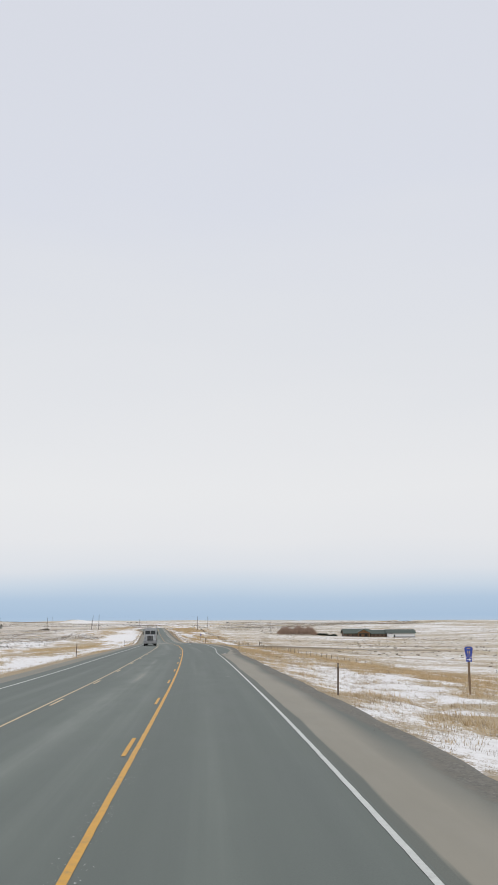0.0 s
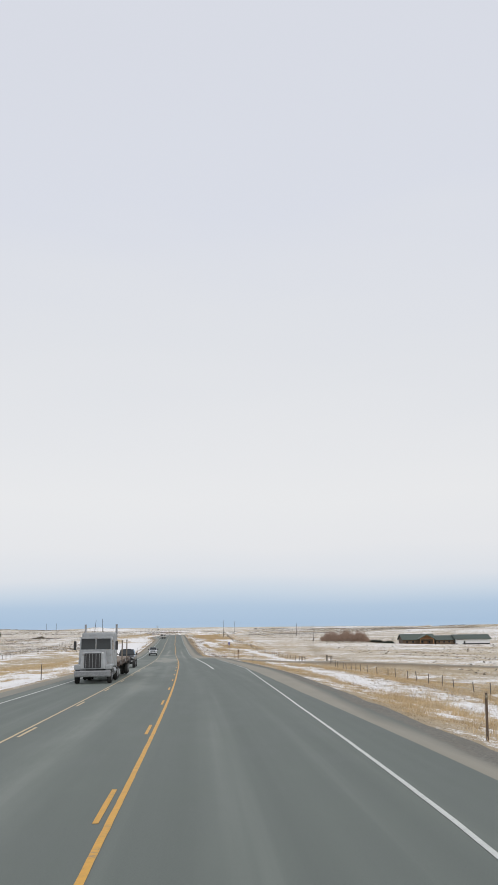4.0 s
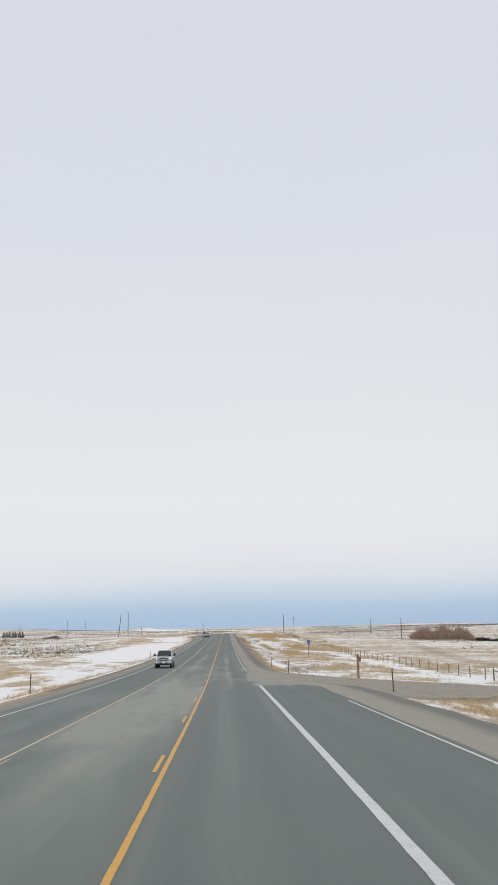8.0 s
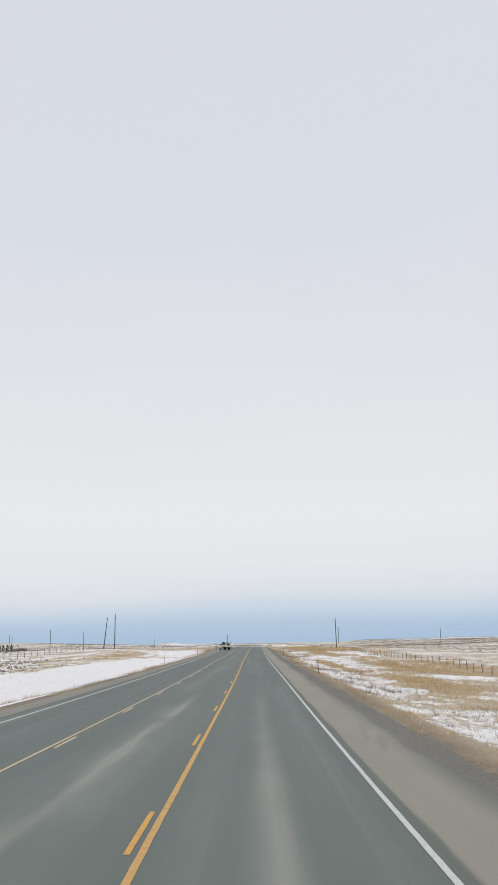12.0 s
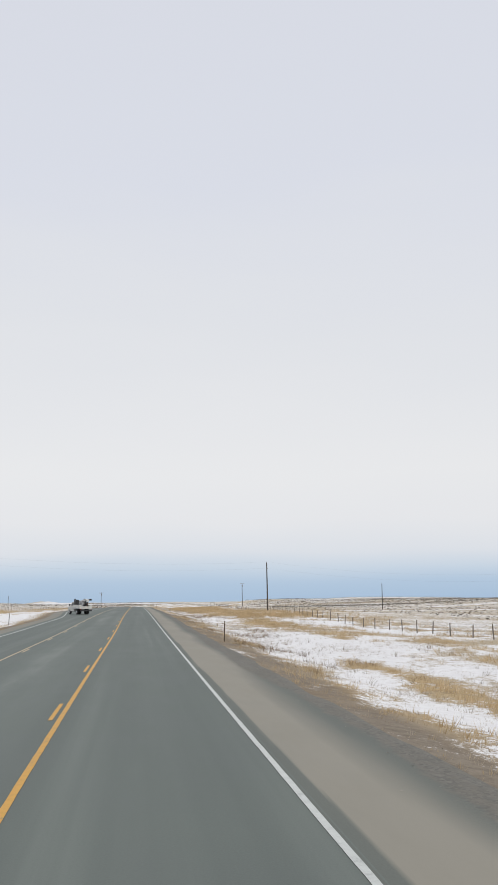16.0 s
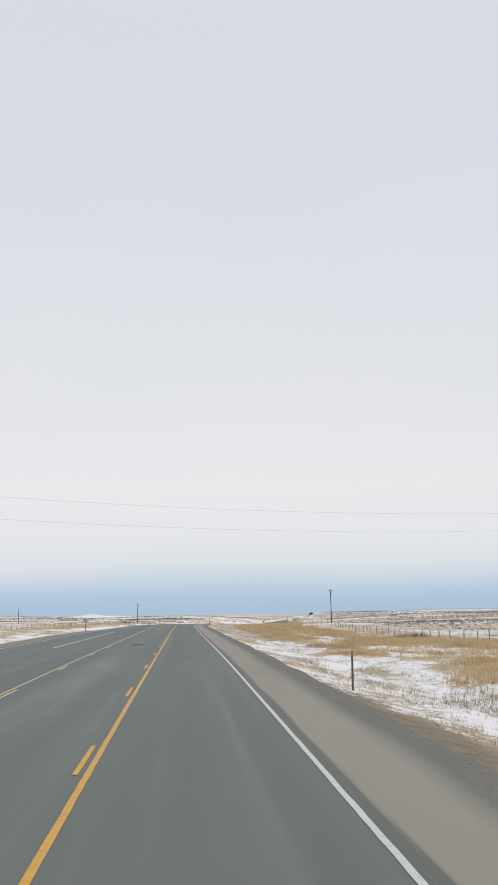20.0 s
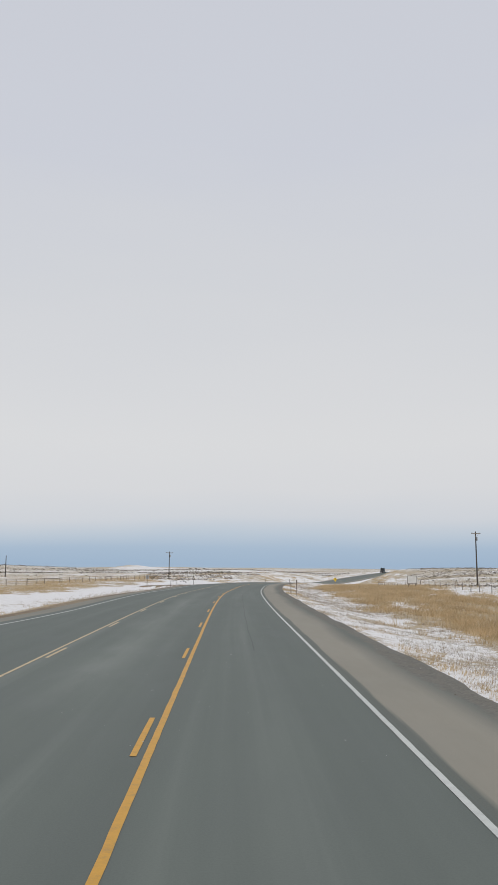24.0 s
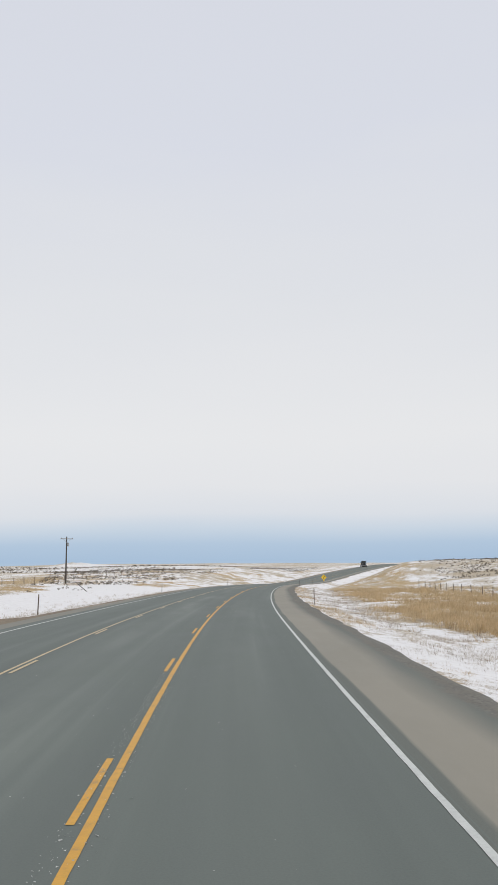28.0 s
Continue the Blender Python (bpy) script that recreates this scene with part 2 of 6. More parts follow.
def bumped(n, l, bsdf, height, strength, distance):
    b = n.new("ShaderNodeBump")
    b.inputs["Strength"].default_value, b.inputs["Distance"].default_value = strength, distance
    l.new(height, b.inputs["Height"])
    l.new(b.outputs[0], bsdf.inputs["Normal"])


def surface(name, dark, light, rough=0.6, scale=6.0, metal=0.0, bump=0.2, depth=0.004, wear=None, fine=9.0, stretch=None):
    """A plain stuff with variation at two scales, in the thing's own metres; wear: a third colour in patches."""
    m, n, l, b = nodes_of(name)
    co = n.new("ShaderNodeTexCoord").outputs["Object"]
    big = noise_node(n, l, co, scale, 4, 0.6, stretch)
    small = noise_node(n, l, co, scale * fine, 3, 0.6, stretch)
    info = n.new("ShaderNodeObjectInfo").outputs["Random"]
    f = calc(n, l, "ADD", calc(n, l, "MULTIPLY", big, 0.65), calc(n, l, "MULTIPLY", small, 0.35))
    f = calc(n, l, "ADD", f, calc(n, l, "MULTIPLY", calc(n, l, "SUBTRACT", info, 0.5), 0.16))
    col = blend(n, l, ranged(n, l, f, 0.3, 0.7), dark, light)
    if wear:
        col = blend(n, l, ranged(n, l, noise_node(n, l, co, scale * 1.7, 6, 0.7, stretch), 0.56, 0.66), col, wear)
    l.new(col, b.inputs["Base Color"])
    b.inputs["Metallic"].default_value = metal
    l.new(ranged(n, l, small, 0.2, 0.8, max(rough - 0.1, 0.02), min(rough + 0.1, 1)), b.inputs["Roughness"])
    if bump:
        bumped(n, l, b, small, bump, depth)
    return m


def track_material(name, dark, light, dust_colour, rough, grit=0.35, dusty=0.0, streak=0.5, most=0.92, loose=False, salt=None):
    """A surface that is driven on: grain, long wheel streaks and dust; 'track' holds metres across and along."""
    m, n, l, b = nodes_of(name)
    at = n.new("ShaderNodeAttribute")
    at.attribute_name = "track"
    v = at.outputs["Vector"]
    du = n.new("ShaderNodeAttribute")
    du.attribute_name = "dust"
    grain = noise_node(n, l, v, 38.0, 4, 0.75)
    mottled = noise_node(n, l, v, 0.8, 5, 0.6, (1, 0.3, 1))
    lanes = noise_node(n, l, v, 1.0, 4, 0.55, (1.1, 0.012, 1))
    patch = noise_node(n, l, v, 0.35, 6, 0.65, (1, 0.16, 1))
    f = calc(n, l, "ADD", calc(n, l, "MULTIPLY", mottled, 0.5), calc(n, l, "MULTIPLY", lanes, streak))
    col = blend(n, l, ranged(n, l, f, 0.30, 0.72), dark, light)
    col = blend(n, l, ranged(n, l, grain, 0.25, 0.8, 0.0, grit), col, tuple(c * 1.7 for c in light))
    col = blend(n, l, ranged(n, l, grain, 0.30, 0.42, grit * 0.8, 0.0), col, tuple(c * 0.55 for c in dark))
    d = calc(n, l, "MULTIPLY", ranged(n, l, patch, 0.32, 0.62), du.outputs["Fac"])
    d = calc(n, l, "ADD", d, calc(n, l, "MULTIPLY", calc(n, l, "MULTIPLY", du.outputs["Fac"], du.outputs["Fac"]), 0.6))
    if loose:
        # the shoulder is swept evenly
        d = calc(n, l, "MULTIPLY", du.outputs["Fac"], ranged(n, l, patch, 0.32, 0.62, 0.80, 0.95))
    if dusty:
        d = calc(n, l, "ADD", d, calc(n, l, "MULTIPLY", ranged(n, l, lanes, 0.52, 0.75), dusty))
    d = calc(n, l, "MINIMUM", d, most)
    # thin dust is a pale salt film, thick dust takes the soil's colour
    col = blend(n, l, d, col, blend(n, l, ranged(n, l, d, 0.30, 0.62), salt, dust_colour) if salt else dust_colour)
    relief = grain
    if loose:
        # loose stones and dirt past the seal
        ga = n.new("ShaderNodeAttribute")
        ga.attribute_name = "gravel"
        st = n.new("ShaderNodeTexVoronoi")
        st.inputs["Scale"].default_value = 17.0
        l.new(v, st.inputs["Vector"])
        lump = noise_node(n, l, v, 2.6, 5, 0.7, (1, 0.45, 1))
        stones = blend(n, l, st.outputs["Color"], (0.090, 0.087, 0.074), (0.230, 0.217, 0.182))
        soil = blend(n, l, ranged(n, l, lump, 0.3, 0.7), (0.104, 0.096, 0.077), (0.176, 0.162, 0.130))
        stones = blend(n, l, ranged(n, l, lump, 0.40, 0.62, 0.15, 0.85), stones, soil)
        edge = calc(n, l, "ADD", ga.outputs["Fac"], calc(n, l, "MULTIPLY", calc(n, l, "SUBTRACT", lump, 0.5), 0.8))
        col = blend(n, l, ranged(n, l, edge, 0.35, 0.7), col, stones)
        relief = calc(n, l, "ADD", grain, calc(n, l, "MULTIPLY", calc(n, l, "MULTIPLY", st.outputs["Distance"], ga.outputs["Fac"]), -3.0))
    l.new(col, b.inputs["Base Color"])
    l.new(ranged(n, l, mottled, 0.3, 0.7, rough - 0.08, rough + 0.06), b.inputs["Roughness"])
    bumped(n, l, b, relief, 0.35, 0.006)
    return m


ASPHALT = track_material("asphalt", (0.101, 0.118, 0.104), (0.138, 0.159, 0.139), (0.288, 0.287, 0.246), 0.78, 0.16, 0.16, most=0.84, salt=(0.30, 0.322, 0.282))
SHOULDER = track_material("shoulder_asphalt", (0.096, 0.108, 0.093), (0.138, 0.150, 0.129), (0.305, 0.281, 0.226), 0.85, 0.25, 0.0, 0.4, loose=True)


def paint_material(name, colour, worn):
    m, n, l, b = nodes_of(name)
    co = n.new("ShaderNodeNewGeometry").outputs["Position"]
    wear = noise_node(n, l, co, 5.0, 6, 0.75)
    grain = noise_node(n, l, co, 42.0, 3, 0.7)
    chip = noise_node(n, l, co, 0.25, 4, 0.7)
    col = blend(n, l, ranged(n, l, calc(n, l, "ADD", calc(n, l, "MULTIPLY", wear, 0.7), calc(n, l, "MULTIPLY", grain, 0.3)), 0.3, 0.75),
                colour, tuple(c * 0.78 for c in colour))
    gone = calc(n, l, "MULTIPLY", ranged(n, l, wear, 0.52, 0.70), ranged(n, l, chip, 0.40, 0.66, 0.1, worn))
    col = blend(n, l, gone, col, (0.17, 0.175, 0.16))
    du = n.new("ShaderNodeAttribute")
    du.attribute_name = "dust"
    col = blend(n, l, calc(n, l, "MULTIPLY", du.outputs["Fac"], 0.75), col, (0.34, 0.31, 0.25))
    l.new(col, b.inputs["Base Color"])
    b.inputs["Roughness"].default_value = 0.5
    b.inputs["Specular IOR Level"].default_value = 0.5
    bumped(n, l, b, grain, 0.2, 0.003)
    return m


YELLOW = paint_material("yellow_paint", (0.70, 0.355, 0.018), 0.95)
OLD_YELLOW = paint_material("old_yellow_paint", (0.62, 0.475, 0.26), 0.95)
WHITE = paint_material("white_paint", (0.63, 0.65, 0.605), 0.3)


def ground_material():
    m, n, l, b = nodes_of("winter_prairie")
    co = n.new("ShaderNodeNewGeometry").outputs["Position"]
    sn = n.new("ShaderNodeAttribute")
    sn.attribute_name = "snow"
    dr = n.new("ShaderNodeAttribute")
    dr.attribute_name = "dirt"
    gd = n.new("ShaderNodeAttribute")
    gd.attribute_name = "gold"
    tuft = noise_node(n, l, co, 2.2, 5, 0.72)
    fine = noise_node(n, l, co, 11.0, 4, 0.75)
    mid = noise_node(n, l, co, 0.35, 5, 0.65)
    wide = noise_node(n, l, co, 0.06, 6, 0.68)
    straw = blend(n, l, ranged(n, l, fine, 0.25, 0.75), (0.36, 0.25, 0.12), (0.62, 0.46, 0.25))
    pale = blend(n, l, ranged(n, l, fine, 0.25, 0.75), (0.36, 0.30, 0.215), (0.62, 0.53, 0.39))
    grass = blend(n, l, calc(n, l, "MINIMUM", calc(n, l, "ADD", gd.outputs["Fac"], ranged(n, l, mid, 0.5, 0.8, 0, 0.5)), 1.0), pale, straw)
    sage = blend(n, l, ranged(n, l, fine, 0.3, 0.7), (0.075, 0.066, 0.048), (0.19, 0.165, 0.12))
    grass = blend(n, l, ranged(n, l, calc(n, l, "ADD", calc(n, l, "MULTIPLY", tuft, 0.6), calc(n, l, "MULTIPLY", wide, 0.4)), 0.50, 0.64, 0, 0.5), grass, sage)
    gravel = blend(n, l, ranged(n, l, tuft, 0.3, 0.7), (0.25, 0.228, 0.185), (0.37, 0.342, 0.283))
    dirt = blend(n, l, ranged(n, l, tuft, 0.3, 0.7), (0.125, 0.098, 0.074), (0.24, 0.195, 0.148))
    dirt = blend(n, l, ranged(n, l, dr.outputs["Fac"], 0.82, 0.95), dirt, gravel)
    grass = blend(n, l, dr.outputs["Fac"], grass, dirt)
    # on the verge the snow's edge is small and drawn out along the road; far off it breaks up at a larger scale
    tr = n.new("ShaderNodeAttribute")
    tr.attribute_name = "track"
    wd = n.new("ShaderNodeAttribute")
    wd.attribute_name = "wild"
    sliver = noise_node(n, l, tr.outputs["Vector"], 1.0, 4, 0.6, (2.6, 0.55, 1))

    def off(v, gain):
        return calc(n, l, "MULTIPLY", calc(n, l, "SUBTRACT", v, 0.5), gain)

    near = calc(n, l, "ADD", calc(n, l, "ADD", off(tuft, 1.5), off(fine, 1.6)), off(sliver, 0.9))
    loose = calc(n, l, "ADD", calc(n, l, "ADD", off(tuft, 1.2), off(mid, 1.5)), off(wide, 0.9))
    k = calc(n, l, "ADD", near, calc(n, l, "MULTIPLY", loose, wd.outputs["Fac"]))
    k = calc(n, l, "ADD", k, sn.outputs["Fac"])
    cover = ranged(n, l, k, 0.36, 0.62)
    white = blend(n, l, ranged(n, l, tuft, 0.3, 0.7), (0.78, 0.76, 0.745), (0.89, 0.88, 0.865))
    col = blend(n, l, cover, grass, white)
    l.new(col, b.inputs["Base Color"])
    l.new(ranged(n, l, cover, 0, 1, 0.95, 0.7), b.inputs["Roughness"])
    b.inputs["Specular IOR Level"].default_value = 0.2
    bumped(n, l, b, calc(n, l, "ADD", tuft, calc(n, l, "MULTIPLY", fine, 0.5)), 0.5, 0.12)
    return m


PRAIRIE = ground_material()


# ---- mesh helpers ----
def grid_mesh(name, s_list, u_of, z_of, material, dust=None, parent=None, gravel=None):
    """A strip along the road: u_of(s) gives the places across, z_of(s, u) the height over the road's line."""
    s_arr = np.asarray(s_list, float)
    U = np.array([u_of(s) for s in s_arr])
    SS = np.repeat(s_arr[:, None], U.shape[1], 1)
    x, y, z, _ = place(SS, U)
    z = z + z_of(SS, U)
    ns, nu = U.shape
    i = np.arange((ns - 1) * nu).reshape(ns - 1, nu)[:, :-1].ravel()
    faces = np.stack([i, i + 1, i + nu + 1, i + nu], 1)
    me = bpy.data.meshes.new(name)
    me.from_pydata(np.stack([x, y, z], -1).reshape(-1, 3).tolist(), [], faces.tolist())
    t = me.attributes.new("track", "FLOAT_VECTOR", "POINT")
    t.data.foreach_set("vector", np.stack([U, SS, 0 * U], -1).ravel().astype(np.float32))
    d = me.attributes.new("dust", "FLOAT", "POINT")
    if dust is not None:
        d.data.foreach_set("value", dust(SS, U).ravel().astype(np.float32))
    if gravel is not None:
        g = me.attributes.new("gravel", "FLOAT", "POINT")
        g.data.foreach_set("value", gravel(SS, U).ravel().astype(np.float32))
    me.polygons.foreach_set("use_smooth", [True] * len(me.polygons))
    me.materials.append(material)
    ob = new(name, me)
    if parent:
        ob.parent = parent
    return ob


def gauss(v, c, w):
    return np.exp(-((v - c) / w) ** 2)


def road_dust(s, u):
    """Dust dragged out of the gravel side road over the pavement."""
    n = fbm(s / 14, u / 1.6, 31, 4)
    fine = fbm(s / 5, u / 0.7, 35, 3)
    sweep = fbm((s - 1.4 * u) / 2.6, (u + 0.3 * s) / 3.5, 33, 4)
    # the centre lane, where turning wheels drop it
    centre = np.clip((u + 3.95) / 0.3, 0, 1) * np.clip((0.1 - u) / 0.35, 0, 1)
    centre = centre * np.clip((s - 246) / 22, 0, 1) * np.clip((322 - s) / 26, 0, 1) * (0.35 + 0.85 * n + 0.35 * (sweep - 0.5))
    # the mouth of the side road
    mouth = np.clip((u - 3.2 - 1.6 * (fine - 0.5)) / 0.5, 0, 1) * np.clip((s - 287.5 - 5 * (fine - 0.5)) / 2.5, 0, 1) * np.clip((342 - s) / 12, 0, 1)
    # a film blown across the lane past it, and the strip between the wheel tracks
    lane = np.clip((u + 0.2) / 0.4, 0, 1) * np.clip((3.9 - u) / 0.5, 0, 1)
    film = lane * np.clip(2.4 * (sweep - 0.36), 0, 1) * (0.75 * gauss(s, 318, 15) + 0.35 * gauss(s, 298, 9))
    strip = lane * gauss(u, 1.75 + 0.25 * (fine - 0.5), 0.24) * np.clip((s - 281) / 8, 0, 1) * np.clip((402 - s) / 40, 0, 1) * (0.28 + 0.55 * n) * np.interp(s, [300, 345], [0.6, 1])
    trail = gauss(s, 335, 62) * (0.16 * gauss(u, 0.55, 0.35) + 0.13 * gauss(u, -2.0 + 0.02 * (s - 330), 0.55) * (0.5 + fine)) + 0.36 * gauss(s, 330, 20) * gauss(u, -1.7, 1.6) * (0.5 + n)
    streak = gauss(u, -1.9 - 0.008 * (s - 44), 0.13) * np.clip((s - 42) / 6, 0, 1) * np.clip((80 - s) / 20, 0, 1) * (0.25 + 0.5 * fine)
    streak = streak + gauss(u, -2.25 + 0.012 * (s - 338), 0.17) * np.clip((s - 336) / 8, 0, 1) * np.clip((398 - s) / 14, 0, 1) * 1.35 * np.clip(1.7 * fine - 0.4, 0, 1)
    some = 0.55 * np.clip((s - 160) / 30, 0, 1) * np.clip((300 - s) / 40, 0, 1) * np.clip((0.5 - u) / 2, 0, 1) + 0.26 * gauss(u, -2.2, 0.5) + 0.22 * gauss(u, -2.0, 1.6) + 0.16 * gauss(u, 1.6, 0.55)
    return np.clip(0.72 * centre + 0.95 * mouth + 0.7 * film + strip + trail + streak + some * n * np.clip(n * 1.7, 0, 1), 0, 1)


# ---- ground: one sheet from under the road to the horizon ----
def growing(a, b, first, ratio):
    out = [a]
    while abs(out[-1] - a) < abs(b - a):
        out.append(out[-1] + math.copysign(first, b - a))
        first *= ratio
    return out[1:]


s_list = sorted(growing(-60, -900, 8, 1.35)) + list(np.arange(-60, 0, 2.5)) + list(np.arange(0, 950, 1.0)) + list(np.arange(950, 1500, 4.0)) + growing(1500, 4650, 8, 1.07)
u_in = list(np.arange(-30, -16, 0.5)) + list(np.arange(-16, -9, 0.25)) + [-8, -4, 0, 3] + list(np.arange(4.5, 28, 0.4)) + list(np.arange(28, 40, 0.75))
u_list = sorted(growing(-30, -3900, 1.2, 1.10) + list(np.arange(-1425, -1080, 15.0))) + u_in + growing(40, 3900, 1.2, 1.10)
GS, GU = np.meshgrid(np.array(s_list), np.array(u_list), indexing="ij")
gx, gy, gz = ground_z(GS, GU)


def by_zone(s, d, *profiles):
    """Profiles across the right verge for four stretches of the road, blended along it."""
    w = [np.clip((310 - s) / 30, 0, 1), np.clip((s - 280) / 30, 0, 1) * np.clip((480 - s) / 40, 0, 1),
         np.clip((s - 440) / 40, 0, 1) * np.clip((612 - s) / 30, 0, 1), np.clip((s - 582) / 30, 0, 1)]
    return sum(k * np.interp(d, p[0], p[1]) for k, p in zip(w, profiles))


def snow_cover(s, u, x, y):
    """Where snow lies: drifts in the ditches, thin and patchy on the fields."""
    d = section(s, u)[1]
    drift = fbm(x / 9, y / 22, 41, 4)
    field = fbm(x / 70, y / 30, 43, 5)
    clump = fbm(x / 2.0, y / 3.6, 45, 4)
    c = np.where(u > 0, 0.40, 0.45) + np.where(u > 0, 0.8, 0.42) * (field - 0.5) + (u > 0) * 0.95 * (fbm(x / 26, y / 11, 49, 4) - 0.5)
    # right verge
    r = by_zone(s, d, ([0, 1.0, 2.4, 8, 12, 26, 40], [0.40, 0.58, 0.68, 0.60, 0.28, 0.32, 0.42]),
                ([0, 1.3, 2.2, 5.5, 8, 30, 40], [0.18, 0.34, 0.86, 0.80, 0.46, 0.45, 0.46]),
                ([0, 2.4, 4.6, 10, 13, 22, 40], [0.34, 0.46, 0.88, 0.84, 0.54, 0.60, 0.47]),
                ([0, 0.8, 4.5, 7.5, 20, 30, 40], [0.66, 0.80, 0.78, 0.30, 0.22, 0.46, 0.52]))
    r = r + 1.35 * (clump - 0.5) + 0.85 * (drift - 0.5) * np.clip(d / 4, 0.3, 1) + 0.2 * (field - 0.5)
    swath = np.clip((fbm(x / 3.2, y / 8, 53, 3) - 0.40) * 5, 0, 1)
    r = r - 0.22 * swath * np.clip((130 - s) / 20, 0, 1) * gauss(d, 6, 4)
    r = r + 0.9 * (drift - 0.42) * np.clip((s - 610) / 20, 0, 1) * np.clip((725 - s) / 40, 0, 1) * gauss(d, 13, 7)
    gold_band = np.clip((s - 105) / 20, 0, 1) * np.clip((296 - s) / 10, 0, 1)
    r = r - 0.32 * gold_band * gauss(d, 3.2, 2.6) + 0.15 * gold_band * gauss(d, 10, 3)
    r = r - 0.45 * gauss(s, 572, 20) * gauss(d, 11.5, 4) + 0.35 * gauss(s, 585, 40) * gauss(d, 22, 3)
    r = r + np.exp(-((s - 480) / 36) ** 4) * (0.12 * gauss(d, 3.8, 1.5) - 0.75 * gauss(d, 6.6, 1.4) + 0.2 * gauss(d, 9, 1.3) - 0.28 * np.clip((d - 11) / 3, 0, 1))
    r = r - 0.42 * gauss(s, 428, 22) * gauss(d, 9.5, 3.0)
    r = r + 0.30 * gauss(d, 20.5, 2.0) * np.clip((s - 300) / 20, 0, 1) * np.clip((470 - s) / 40, 0, 1)
    c = np.where(u > 0, r + (c - r) * np.clip((d - 30) / 12, 0, 1), c)
    # left ditch and field
    left = u < 0
    c = c + left * gauss(d, 10, 7.5) * (0.30 + 1.1 * (drift - 0.5)) * (1 - 0.5 * np.clip((s - 600) / 60, 0, 1) * (d > 12))
    sheet = left * np.clip((s - 385) / 25, 0, 1) * np.clip((530 - s) / 30, 0, 1) * np.clip((d - 1.5) / 2.5, 0, 1) * np.clip((19 + 5 * (drift - 0.5) - d) / 3, 0, 1)
    tip = left * np.clip((s - 500) / 30, 0, 1) * np.clip((690 - s) / 30, 0, 1) * gauss(d, 6.5, 3.5)
    bank = left * np.clip((s - 770) / 15, 0, 1) * np.clip((985 - s) / 30, 0, 1) * np.clip((d + 0.5) / 2, 0, 1) * np.clip((np.interp(s, [770, 860, 900], [14, 14.5, 22]) + 6 * (drift - 0.5) - d) / 2.5, 0, 1)
    c = c + 0.60 * sheet + 0.35 * tip + 0.85 * bank
    c = c - 0.32 * left * gauss(s, 562, 48) * gauss(d, 21, 6.5)
    c = c - 0.2 * left * np.clip((s - 770) / 30, 0, 1) * gauss(d, np.interp(s, [850, 900], [24, 40]), 11)
    c = c - left * (0.36 * np.exp(-d / 1.3) * np.where(s > 760, 0.25, 1) + (0.14 * np.clip((s - 600) / 60, 0, 1) - 0.07) * gauss(d, 42, 18) + 0.10 * np.clip((s - 600) / 60, 0, 1) * gauss(d, 24, 10))
    early = left * np.clip((385 - s) / 40, 0, 1)
    c = c + early * (0.30 * gauss(d, 4.8, 2.4) - 0.52 * gauss(d, 17, 7 + 4 * drift) + 0.50 * gauss(d, 47, 16) - 0.20 * gauss(d, 92, 26))
    c = c + 1.35 * left * gauss(d, 0.65, 0.5) * np.clip((s - 120) / 40, 0, 1) * np.clip((565 - s) / 20, 0, 1) * np.clip(3 * (fbm(s / 6, 0 * s, 57, 3) - 0.3), 0, 1)
    c = c + left * 1.75 * (1 - 0.85 * np.maximum(bank, sheet)) * (clump - 0.5) * np.clip((d - 1) / 4, 0, 1) * np.clip((150 - d) / 60, 0, 1)
    c = c + 0.30 * left * np.clip((s - 915) / 30, 0, 1) * np.clip((d - 16) / 8, 0, 1) * np.clip((x + 92 + 0.175 * (y - 1000)) / 12, 0, 1) * np.clip((1500 - y) / 100, 0, 1)
    c = c + (-0.06 + 1.5 * (fbm(x / 380, y / 110, 47, 4) - 0.5)) * np.clip((d - 100) / 500, 0, 1)
    c = c + 0.6 * np.clip((x + 490) / 20, 0, 1) * np.clip((-250 - x) / 120, 0, 1) * gauss(y, 3200, 170)
    return np.clip(c, 0, 1.1)


